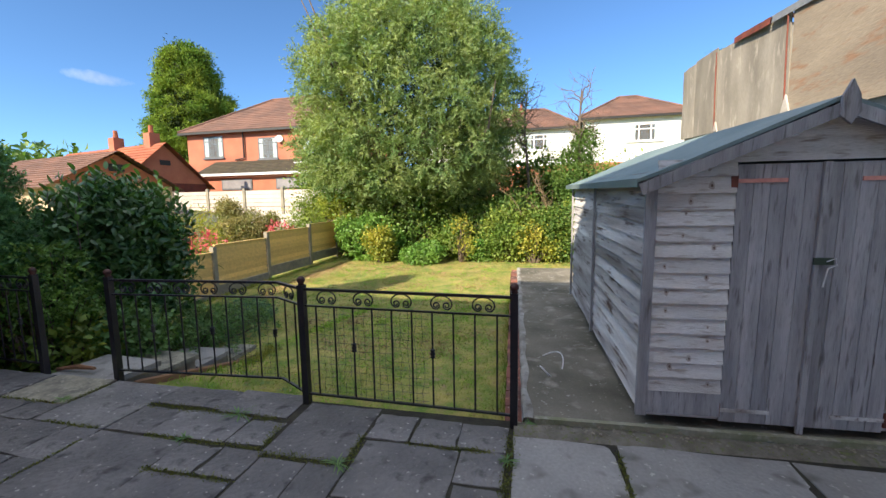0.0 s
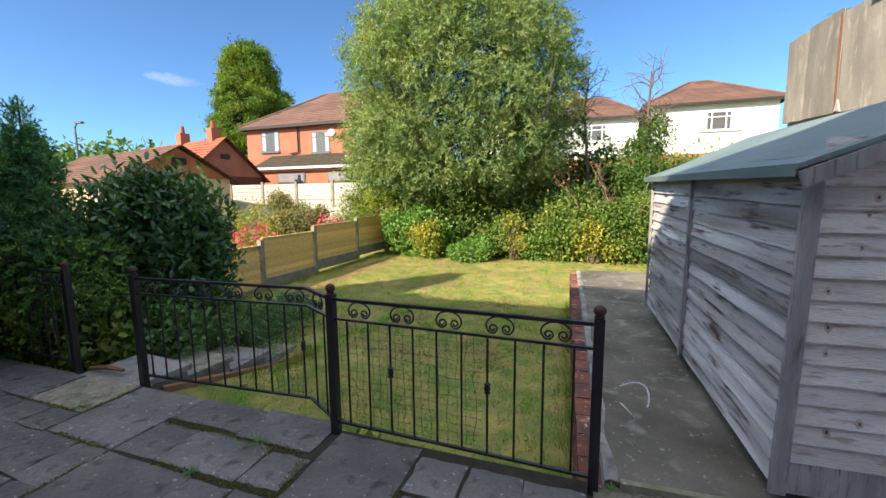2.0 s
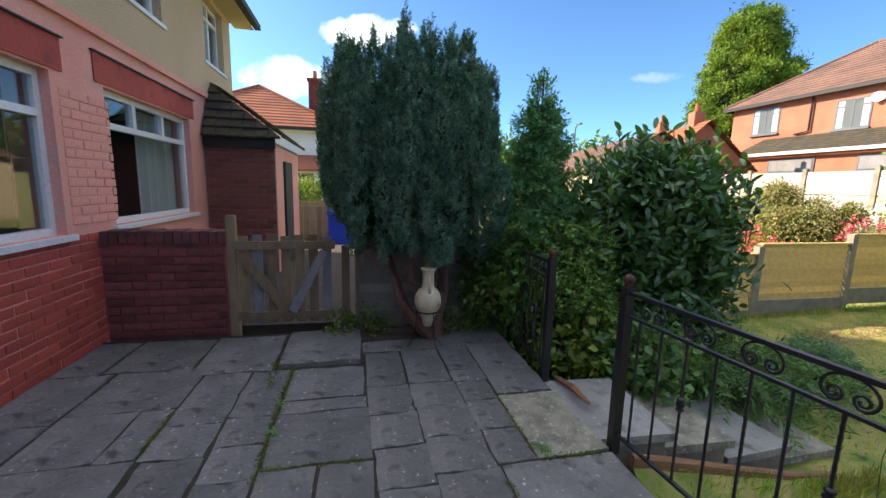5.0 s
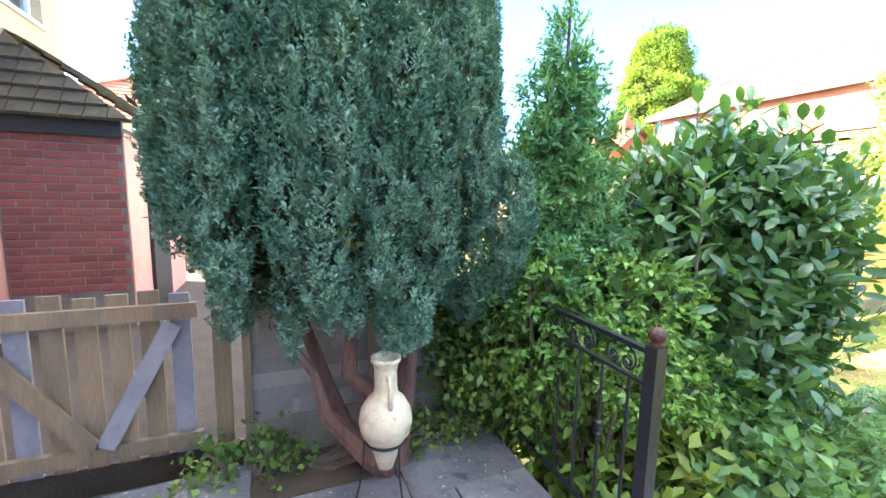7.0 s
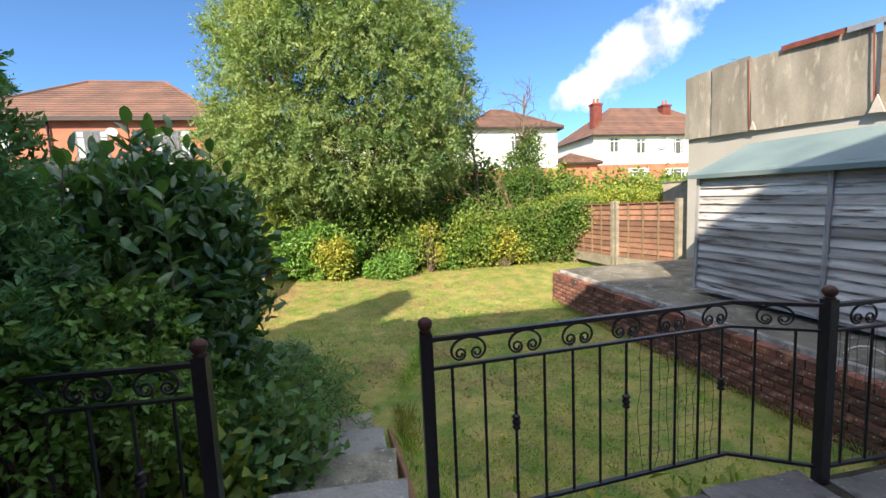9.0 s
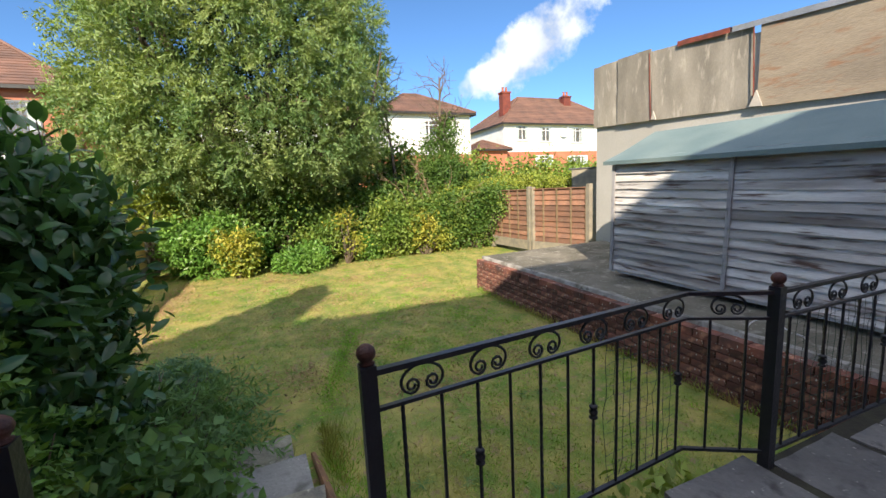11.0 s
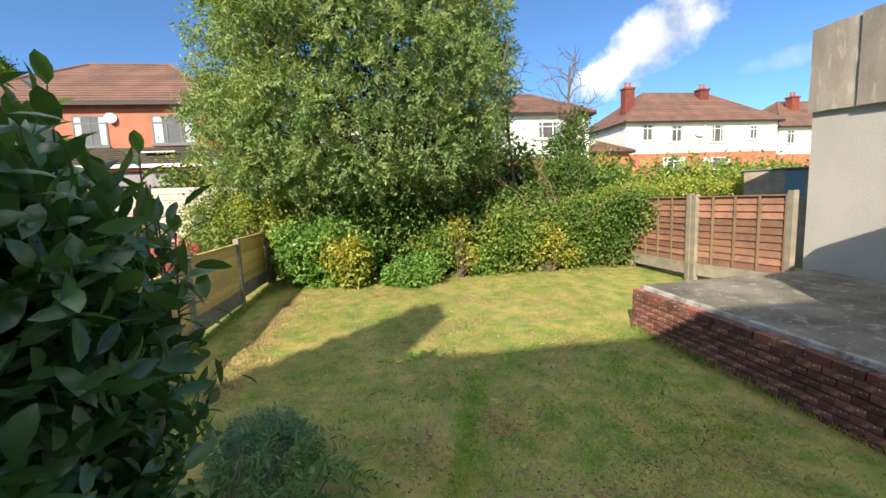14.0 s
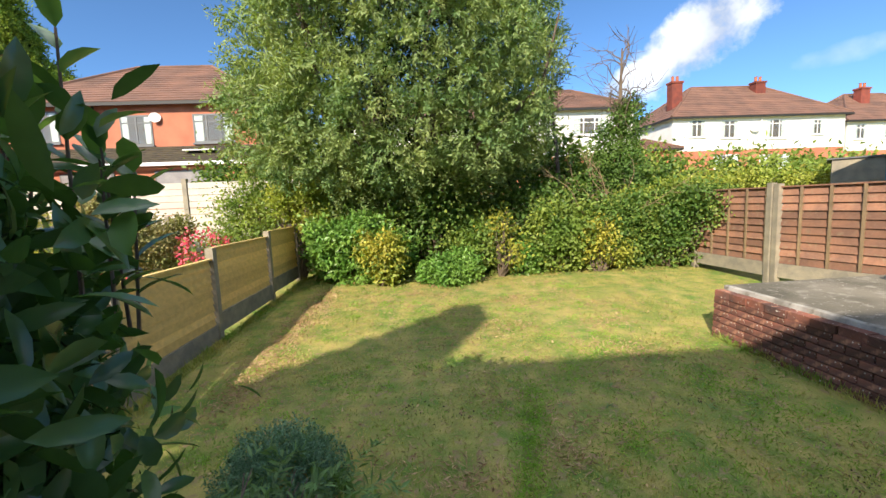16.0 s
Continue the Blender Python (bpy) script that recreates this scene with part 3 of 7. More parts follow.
rng = np.random.default_rng(5)
N = 330000
gx = rng.uniform(-6.6, 2.4, N)
gy = 2.8 + 10.2 * rng.random(N) ** 1.4
keep = ~((gx > -0.35) & (gy < 8.1)) & (gx < -0.2 + 0.0 * gy + np.where(gy > 8.1, 2.6, 0)) & ~((gx < -3.6) & (gx > -4.5) & (gy < 4.9)) & ~((gx < -4.3) & (gy < 6.2))
gx, gy = gx[keep], gy[keep]
thin = np.array([noise.noise(Vector((x * 0.9, y * 0.9, 3))) for x, y in zip(gx, gy)])
keep = rng.random(len(gx)) < 0.75 + 0.7 * thin
gx, gy = gx[keep], gy[keep]
gz = -0.60 + 0.026 * np.clip(gy - 3, 0, 11) - 0.004
n = len(gx)
ax = rng.normal(size=(n, 3)) * np.array([1.0, 1.0, 0.35]) + np.array([0, 0, 0.5])
me = leaf_mesh("grass", np.stack([gx, gy, gz], 1), ax, np.array([[0, 0, 1.0]]) + 0.35 * unit(rng, n), 0.022 + 0.034 * rng.random(n) ** 2, 0.004 + 0.005 * rng.random(n), 0.1)
me.materials.append(M["blade"])
tagged(new("grass", me), "short mown lawn grass, green with straw patches", "grass", kind="stuff")

# ---- patio ----
GATE_X, RAIL_Y, WALL_Y = -5.72, 2.70, -0.86
bm = bmesh.new()
box(bm, -5.62, 6.0, WALL_Y - 0.0, 2.66, -0.75, -0.012)
patio = structure(part("patio_base", bm, M["joint"]), "soil and rubble bed under the patio paving")

# ---- concrete strip, retaining wall and shed base (all turned three degrees) ----
STRIP = pose(-0.08, 2.6, 0, 1.4, 0, 2.3)


def in_strip(ob):
    ob.matrix_basis = STRIP @ ob.matrix_basis
    return ob


strip = in_strip(structure(boxpart("concrete_path", (0.06, 6.0, 0.06, 5.62, -0.85, 0.02), M["concrete"]), "dark stained concrete hardstanding beside the shed"))
bm = bmesh.new()
box(bm, 0.06, 3.6, 5.62, 5.63, -0.85, 0.018)
far_slab = in_strip(structure(part("concrete_edge", bm, M["concrete"])))
wall = in_strip(structure(boxpart("retaining_wall", (-0.05, 0.06, 0.05, 5.62, -0.95, -0.045), M["mortar_pale"]), "low sooty red brick retaining wall with bricks laid on edge"))


# ---- railings ----


def rail_point(a, b, bend, s):
    """A point along a panel, which may kink at bend."""
    a, b = Vector(a), Vector(b)
    if bend is None:
        return a.lerp(b, s)
    k, q = bend
    q = Vector(q)
    return a.lerp(q, s / k) if s < k else q.lerp(b, (s - k) / (1 - k))


def scroll(bm, c, ux, w):
    """A horseshoe arch whose two ends curl inwards, in the plane of the panel."""
    uz = Vector((0, 0, 1))
    h = 0.054
    for sgn in (-1, 1):
        pts = []
        for k in range(9):
            a = k / 8 * 0.70 * math.pi
            pts.append(c + ux * (sgn * w * math.sin(a)) + uz * (h * math.cos(a)))
        ex, ez = w * math.sin(0.70 * math.pi), h * math.cos(0.70 * math.pi)
        r0 = 0.030 * w / 0.07
        cx, cz = ex - r0 * 0.72, ez + r0 * 0.55
        a0 = math.atan2(ez - cz, ex - cx)
        for k in range(1, 15):
            a = a0 - k / 14 * 2.9 * math.pi
            r = r0 * (0.90 - 0.62 * k / 14)
            pts.append(c + ux * (sgn * (cx + r * math.cos(a))) + uz * (cz + r * math.sin(a)))
        tube(bm, pts, 0.0055, 5)


rails = thing("iron_railings", "black wrought iron railings along the patio edge", "railing")


def railing(label, a, b, bend=None, bars=13, scrolls=7, low=0.07, top=0.88, mesh=None):
    ob = thing("railing_panel", label, "", a)
    ob.parent = rails
    o = Vector(a)
    line = [rail_point(a, b, bend, s) - o for s in ([0, bend[0], 1] if bend else [0, 1])]
    for z, nm, r in ((top, "top_rail", 0.013), (top - 0.125, "upper_rail", 0.009), (low, "bottom_rail", 0.010)):
        bm = bmesh.new()
        for p, q in zip(line, line[1:]):
            d = (q - p)
            mm = Matrix.Translation(p + Vector((0, 0, z))) @ d.to_track_quat("X", "Z").to_matrix().to_4x4()
            box(bm, -0.004, d.length + 0.004, -r, r, -r * 0.7, r * 0.7, mm)
        part(nm, bm, M["iron"], ob)
    for i in range(bars):
        s = (i + 0.75) / (bars + 0.5)
        p = rail_point(a, b, bend, s) - o
        bm = bmesh.new()
        if i % 2 == 0:
            pts = [p + Vector((0, 0, low + (top - 0.13 - low) * k / 40)) for k in range(41)]
            tube(bm, pts, [0.0062 + 0.0016 * (k % 2) for k in range(41)], 5)
        else:
            tube(bm, [p + Vector((0, 0, low)), p + Vector((0, 0, top - 0.13))], 0.0065, 6)
        part("baluster", bm, M["iron"], ob)
        if i % 4 == 2:
            bm = bmesh.new()
            zc = low + (top - low) * 0.48
            lathe(bm, [(0.008, -0.035), (0.018, -0.028), (0.018, -0.02), (0.010, -0.016), (0.019, -0.005), (0.019, 0.005), (0.010, 0.016), (0.018, 0.02), (0.018, 0.028), (0.008, 0.035)], 10, p + Vector((0, 0, zc)))
            part("collar", bm, M["iron"], ob, smooth=True)
    for i in range(scrolls):
        s = (i + 0.7) / (scrolls + 0.4)
        p = rail_point(a, b, bend, s) - o
        q = rail_point(a, b, bend, min(s + 0.01, 1)) - o
        bm = bmesh.new()
        scroll(bm, p + Vector((0, 0, top - 0.0625)), (q - p).normalized(), 0.075)
        part("scroll", bm, M["iron"], ob)
    if mesh:
        bm = bmesh.new()
        s0, s1 = mesh
        L = (Vector(b) - Vector(a)).length
        rg = np.random.default_rng(3)
        for k in range(int((s1 - s0) * L / 0.055) + 1):
            s = s0 + k * 0.055 / L
            pts = [rail_point(a, b, bend, s) - o + Vector((0.006 * rg.normal(), 0.02 + 0.004 * rg.normal(), z)) for z in np.linspace(low, top - 0.14, 9)]
            tube(bm, pts, 0.0013, 3)
        for z in np.arange(low + 0.02, top - 0.15, 0.055):
            pts = [rail_point(a, b, bend, s) - o + Vector((0, 0.02, z + 0.005 * rg.normal())) for s in np.linspace(s0, s1, 12)]
            tube(bm, pts, 0.0013, 3)
        part("wire_mesh", bm, M["wire"], ob, "loose green wire mesh")
    return ob


def rail_post(at, label="square black iron railing post with a round rusty knob"):
    ob = thing("railing_post", label, "", at)
    ob.parent = rails
    boxpart("shaft", (-0.025, 0.025, -0.025, 0.025, -0.05, 0.91), M["iron"], ob)
    bm = bmesh.new()
    lathe(bm, [(0.022, 0.91), (0.026, 0.916), (0.018, 0.922), (0.027, 0.934), (0.031, 0.947), (0.027, 0.962), (0.014, 0.974), (0.003, 0.977)], 14)
    part("knob", bm, M["rust"], ob, "rust-brown ball finial", smooth=True)
    return ob


P_R, P_M, P_L, P_G, P_C = (-0.10, 2.59, 0), (-1.66, 2.63, 0), (-3.57, 2.72, 0), (-4.41, 2.71, 0), (-5.62, 2.76, 0)
for p in (P_R, P_M, P_L, P_G, P_C):
    rail_post(p)
railing("scrolled railing panel backed with green wire mesh", P_M, P_R, None, 10, 5, mesh=(0.03, 0.62))
railing("scrolled railing panel kinked near one end", P_L, P_M, (0.82, (-2.0, 2.83, 0)), 13, 7, mesh=(0.55, 0.8))
railing("scrolled railing panel overgrown by shrubs", P_C, P_G, None, 8, 5)

# ---- steps ----
steps = structure(thing("steps", "", ""), "")
steps["label"] = "lichened grey stone steps down to the lawn"
for nm, y0, y1, z, x0, x1 in (("step", 2.68, 3.22, -0.04, -4.38, -3.66), ("step", 3.20, 3.72, -0.17, -4.42, -3.69), ("step", 3.70, 4.28, -0.33, -4.40, -3.74), ("step", 4.27, 4.86, -0.49, -4.28, -3.84)):
    tread = boxpart(nm, (x0 - 0.5 * (x0 + x1), x1 - 0.5 * (x0 + x1), y0 - 0.5 * (y0 + y1), y1 - 0.5 * (y0 + y1), -0.055, 0), M["slab_pale" if y0 in (3.20, 4.27) else "slab_smooth"], steps)
    tread.matrix_basis = pose(0.5 * (x0 + x1), 0.5 * (y0 + y1), z, 0, 0, 3.5 * math.sin(y0 * 9))
    boxpart("riser", (x0 + 0.04, x1 - 0.04, y0 + 0.03, y1 - 0.03, -0.85, z - 0.055), M["conpost"], steps)

# ---- shed ----


def shed():
    W, D, E, R = 1.80, 3.12, 1.53, 1.90
    ob = tagged(new("garden_shed"), "weathered grey overlap timber shed with green felt roof", "shed")
    ob.matrix_basis = pose(0.73, 2.75, 0.10, 1.5, 0, 2.3)
    slope = (R - E) / (W / 2)
    boxpart("floor_bearer", (0.0, W, 0.0, D, -0.02, 0.08), M["shedwood"], ob)
    # boards of the long side
    bh = E / 15
    bm0 = {}
    for i in range(15):
        for j in range(2):
            bm = bmesh.new()
            y0, y1 = (0.02, D / 2 - 0.0) if j == 0 else (D / 2, D - 0.02)
            z0 = 0.03 + i * bh
            mm = pose(-0.022, 0, z0, 0, 10 + random.uniform(-2, 4), 0)
            n = 12
            ph = random.uniform(0, 9)
            prev = None
            for k in range(n + 1):
                y = y0 + (y1 - y0) * k / n
                wob = 0.007 * noise.noise(Vector((y * 2.5, i, ph)))
                out = 0.006 * noise.noise(Vector((y * 1.7, i + 5, ph)))
                ring = [bm.verts.new(mm @ Vector(q)) for q in ((-0.010 - out, y, -0.006 + wob), (0.002, y, -0.006 + wob), (0.000, y, bh + 0.008), (-0.008, y, bh + 0.008))]
                if prev:
                    for c in range(4):
                        bm.faces.new((prev[c], prev[(c + 1) % 4], ring[(c + 1) % 4], ring[c]))
                else:
                    bm.faces.new(ring[::-1])
                prev = ring
            bm.faces.new(prev)
            part("board", bm, M["shedside"], ob)
    boxpart("side_wall", (0.0, 0.02, 0.0, D, 0.03, E), M["shedside"], ob)
    boxpart("far_side_wall", (W - 0.02, W, 0.0, D, 0.03, E), M["shedside"], ob)
    for y in (D / 2, D - 0.04):
        boxpart("batten", (-0.055, -0.034, y - 0.005, y + 0.04, 0.0, E), M["sheddoor"], ob)
    # front
    fx0, fx1 = 0.45, 1.35
    for i in range(15):
        z0 = 0.17 + i * 0.0973
        for x0, x1 in ((0.02, fx0), (fx1, W - 0.02)):
            bm = bmesh.new()
            mm = pose(0, -0.026, z0, -11, 0, random.uniform(-0.15, 0.15))
            box(bm, x0, x1, -0.013, 0.001, -0.004, 0.101, mm)

            part("front_board", bm, M["shedwood"], ob)
    for x0, x1 in ((-0.02, fx0), (fx1, W + 0.02)):
        boxpart("front_wall", (x0 + 0.02, x1 - 0.001, 0.0, 0.02, 0.03, E), M["shedwood"], ob)
        boxpart("plinth_board", (x0 + 0.04, x1, -0.036, -0.022, 0.015, 0.168), M["sheddoor"], ob)
    for k in range(15):
        kx, i = random.uniform(0.08, fx0 - 0.06), k
        z0 = 0.17 + i * 0.0973 + random.uniform(0.03, 0.075)
        size = random.uniform(0.35, 1.0)
        for nm, rad, mt, lift in (("knot_halo", 0.019, "stainwood", 0.0), ("knot", 0.007, "knot", 0.0012)):
            bm = bmesh.new()
            ring = [(rad * size * random.uniform(0.75, 1.25) * math.cos(c * 0.7), rad * size * random.uniform(0.75, 1.25) * math.sin(c * 0.7)) for c in range(9)]
            bm.faces.new([bm.verts.new((px, py, 0.0)) for px, py in ring])
            p = part(nm, bm, M[mt], ob)
            p.matrix_basis = pose(kx, -0.0402 - lift + (z0 - 0.17 - i * 0.0973) * 0.194, z0, 79, 0, 0) @ Matrix.Diagonal((1.0, 1.5, 1, 1))
    boxpart("corner_trim", (-0.052, 0.014, -0.052, -0.028, 0.0, E + 0.02), M["sheddoor"], ob)
    # gable boards
    z = 1.62
    k = 0
    while z < R - 0.03:
        h = 0.122
        for zz in (z,):
            half0 = (R - zz) / slope
            half1 = max(0.02, (R - min(zz + h, R)) / slope)
            bm = bmesh.new()
            y = -0.016
            c = W / 2
            v = [bm.verts.new(q) for q in ((c - half0, y - 0.016, zz - 0.004), (c + half0, y - 0.016, zz - 0.004), (c + half1, y, min(zz + h, R)), (c - half1, y, min(zz + h, R)))]
            w = [bm.verts.new(q.co + Vector((0, 0.014, 0))) for q in v]
            bm.faces.new(v), bm.faces.new(w[::-1])
            for a in range(4):
                bm.faces.new((v[a], w[a], w[(a + 1) % 4], v[(a + 1) % 4]))
            part("gable_board", bm, M["shedwood"], ob)
        z += h
        k += 1
    boxpart("door_header", (0.30, W - 0.30, -0.03, -0.008, 1.61, 1.635), M["shedwood"], ob)
    # doors
    for s, x0, x1 in ((0, fx0 + 0.005, (fx0 + fx1) / 2 - 0.004), (1, (fx0 + fx1) / 2 + 0.004, fx1 - 0.005)):
        door = boxpart("door", (x0 + 0.01, x1 - 0.01, -0.006, 0.004, 0.0, 1.58), M["sheddoor"], ob, "dark grey boarded shed door")
        nb = 5
        for i in range(nb):
            a = x0 + (x1 - x0) * i / nb
            boxpart("door_board", (a + 0.0015, a + (x1 - x0) / nb - 0.0015, -0.022 - 0.002 * random.random(), -0.007, -0.02, 1.595), M["sheddoor"], door)
        hz = x0 if s == 0 else x1
        d = 1 if s == 0 else -1
        for zz, mt, w in ((1.50, M["redpaint"], 0.26), (0.06, M["shedside"], 0.28)):
            a, b = sorted((hz, hz + d * w))
            boxpart("hinge", (a, b, -0.031, -0.025, zz - 0.012, zz + 0.012), mt, door, "iron strap hinge")
            a, b = sorted((hz - d * 0.035, hz))
            boxpart("hinge_plate", (a, b, -0.033, -0.021, zz - 0.045, zz + 0.045), M["rustred"], door)
    bm = bmesh.new()
    box(bm, 0.885, 0.92, -0.045, -0.026, -0.06, 1.60)
    part("door_cover_strip", bm, M["sheddoor"], ob)
    lock = boxpart("padlock_hasp", (0.87, 0.97, -0.060, -0.047, 1.01, 1.05), M["wire"], ob, "green padlock hasp tied with string")
    bm = bmesh.new()
    tube(bm, [(0.93, -0.065, 1.03), (0.97, -0.07, 1.05), (0.98, -0.068, 1.01), (0.94, -0.066, 0.99), (0.93, -0.064, 0.92), (0.925, -0.064, 0.88)], 0.004, 5)
    part("string", bm, M["upvc"], lock)
    # roof
    for sgn in (-1, 1):
        bm = bmesh.new()
        over = 0.12
        c = W / 2
        e = c + sgn * (c + over)
        ez = R + 0.045 - slope * (c + over)
        y0, y1 = -0.12, D + 0.1
        ny = 12
        top = []
        for j in range(ny + 1):
            y = y0 + (y1 - y0) * j / ny
            row = []
            for i in range(5):
                s = i / 4
                sag = -0.012 * math.sin(math.pi * s) + 0.006 * math.sin(j * 1.7 + i)
                row.append(bm.verts.new((c + (e - c) * s, y, (R + 0.045) + (ez - R - 0.045) * s + sag * (0 < i < 4))))
            top.append(row)
        for a, b in zip(top, top[1:]):
            for i in range(4):
                bm.faces.new((a[i], a[i + 1], b[i + 1], b[i]))
        r = bmesh.ops.extrude_face_region(bm, geom=bm.faces[:])
        bmesh.ops.translate(bm, verts=[v for v in r["geom"] if isinstance(v, bmesh.types.BMVert)], vec=(0, 0, -0.022))
        # folded felt edge
        box(bm, min(e, e + sgn * 0.006), max(e, e + sgn * 0.006), y0, y1, ez - 0.05, ez + 0.002)
        part("roof_felt", bm, M["felt"], ob, "sea-green mineral roofing felt", smooth=False)
        bm = bmesh.new()
        ang = math.degrees(math.atan(slope)) * sgn
        mm = pose(c, -0.125, R + 0.012, 0, ang, 0)
        a, b = sorted((0.0, sgn * (c + over) / math.cos(math.radians(ang))))
        box(bm, a, b, -0.018, 0.0, -0.066, 0.0, mm)
        part("bargeboard", bm, M["sheddoor"], ob)
    bm = bmesh.new()
    y = -0.155
    pts = [(0, 0.115), (0.038, 0.035), (0.052, -0.05), (0.01, -0.115), (-0.045, -0.07), (-0.04, 0.03)]
    v = [bm.verts.new((W / 2 + a, y, R + b)) for a, b in pts]
    w = [bm.verts.new((W / 2 + a, y + 0.018, R + b)) for a, b in pts]
    bm.faces.new(v), bm.faces.new(w[::-1])
    for a in range(6):
        bm.faces.new((v[a], w[a], w[(a + 1) % 6], v[(a + 1) % 6]))
    part("finial", bm, M["sheddoor"], ob, "diamond-shaped wooden finial board")
    # back wall
    boxpart("back_wall", (0.0, W, D - 0.02, D, 0.03, E), M["shedside"], ob)
    return ob


shed()

# ---- outbuilding with sheet cladding behind the shed ----
EXT_M = pose(2.80, 8.50, 0, 0, 0, 1.0)
ext = tagged(new("outbuilding"), "grey rendered outbuilding clad above in weathered cement sheets", "outbuilding")
ext.matrix_basis = EXT_M
boxpart("wall", (0.0, 5.0, -8.0, 0.0, -0.9, 2.64), M["extwall"], ext, "light grey rendered wall")
sheets = [(0.03, -0.62), (-0.64, -1.38), (-1.42, -3.10), (-3.16, -5.0), (-5.06, -6.9), (-6.95, -8.0)]
for i, (a, b) in enumerate(sheets):
    bm = bmesh.new()
    off = (0.0, 0.03, 0.0, 0.02, 0.0, 0.02)[i]
    top_a, top_b = 3.86 + 0.10 * a - (0.05 if i == 0 else 0), 3.86 + 0.10 * b + (0.04 if i == 1 else 0)
    za, zb = 2.60 + 0.065 * a, 2.60 + 0.065 * b
    x0 = -0.055 - off
    nz, ny = 6, 8
    vs = []
    for q in range(nz + 1):
        for p in range(ny + 1):
            s, t = p / ny, q / nz
            y = a + (b - a) * s
            z = (za + (zb - za) * s) * (1 - t) + (top_a + (top_b - top_a) * s) * t
            vs.append(bm.verts.new((x0 - 0.012 * math.sin(3 * s + i) - 0.01 * noise.noise(Vector((y * 2, z * 2, i))), y + (0.05 * t if i == 2 else 0), z + (0.012 * noise.noise(Vector((y * 5, i, 0))) if q in (0, nz) else 0))))
    for q in range(nz):
        for p in range(ny):
            k = q * (ny + 1) + p
            bm.faces.new((vs[k], vs[k + 1], vs[k + ny + 2], vs[k + ny + 1]))
    r = bmesh.ops.extrude_face_region(bm, geom=bm.faces[:])
    bmesh.ops.translate(bm, verts=[v for v in r["geom"] if isinstance(v, bmesh.types.BMVert)], vec=(0.012, 0, 0))
    part("cladding_sheet", bm, M["panel" if i < 3 else "panel_tan"], ext, "weathered grey-brown cement sheet" if i < 3 else "tan stained cement sheet")
bm = bmesh.new()
v = [bm.verts.new(q) for q in ((-0.02, 0.0, 2.642), (-0.02, -8.0, 2.642), (-0.02, -8.0, 2.95), (-0.02, 0.0, 3.74))]
w = [bm.verts.new(q.co + Vector((5.0, 0, 0))) for q in v]
bm.faces.new(v), bm.faces.new(w[::-1])
for k in range(4):
    bm.faces.new((v[k], w[k], w[(k + 1) % 4], v[(k + 1) % 4]))
part("upper_core", bm, M["extwall"], ext)
for i, (a, b, mt, lab) in enumerate(((-1.9, -2.75, "rustred", "rusty red metal capping"), (-2.78, -5.2, "zinc", "loose grey metal flashing"), (-5.25, -8.0, "rustred", "rusty red metal capping"))):
    bm = bmesh.new()
    n = 10
    pts = []
    for k in range(n + 1):
        y = a + (b - a) * k / n
        z = 3.88 + 0.10 * y + 0.012 * noise.noise(Vector((y * 4, i, 1)))
        pts.append((y, z))
    rows_ = []
    for y, z in pts:
        rows_.append([bm.verts.new((-0.10, y, z - 0.06)), bm.verts.new((-0.095, y, z + 0.02)), bm.verts.new((0.03, y, z + 0.045)), bm.verts.new((0.25, y, z + 0.04))])
    for p, q in zip(rows_, rows_[1:]):
        for c in range(3):
            bm.faces.new((p[c], p[c + 1], q[c + 1], q[c]))
    part("capping", bm, M[mt], ext, lab)
for y in (-1.40, -3.12):
    bm = bmesh.new()
    z0, z1 = 2.62 + 0.065 * y, 3.84 + 0.10 * y
    tube(bm, [(-0.085, y, z0), (-0.09, y + 0.02, (z0 + z1) / 2), (-0.085, y + 0.05, z1)], 0.009, 6)
    part("rusty_strip", bm, M["rustred"], ext, "thin rusty strip")
for y, s in ((-1.46, 0.11), (-3.14, 0.17)):
    z0 = 2.60 + 0.065 * y
    bm = bmesh.new()
    v = [bm.verts.new(q) for q in ((-0.10, y - s * 0.6, z0), (-0.10, y + s * 0.4, z0 + 0.02), (-0.105, y - 0.1 * s, z0 + s * 1.4))]
    w = [bm.verts.new(q.co + Vector((0.02, 0, 0))) for q in v]
    bm.faces.new(v), bm.faces.new(w[::-1])
    for k in range(3):
        bm.faces.new((v[k], w[k], w[(k + 1) % 3], v[(k + 1) % 3]))
    part("broken_piece", bm, M["fencew"], ext, "broken off pale sheet corner")

# ---- own house ----
house = tagged(new("house"), "semi-detached house with red painted brickwork below pebbledash", "house")


def wall_with_holes(name, x0, x1, z0, z1, y0, y1, holes, material, parent, label=""):
    """A wall along x with rectangular holes (xa, xb, za, zb)."""
    bm = bmesh.new()
    cuts = sorted({x0, x1, *[h[0] for h in holes], *[h[1] for h in holes]})
    for a, b in zip(cuts, cuts[1:]):
        spans = sorted((h[2], h[3]) for h in holes if h[0] <= a + 1e-6 and h[1] >= b - 1e-6)
        z = z0
        for s, e in spans:
            if s > z:
                box(bm, a, b, y0, y1, z, s)
            z = e
        if z < z1:
            box(bm, a, b, y0, y1, z, z1)
    bmesh.ops.remove_doubles(bm, verts=bm.verts, dist=1e-5)
    return part(name, bm, material, parent, label)


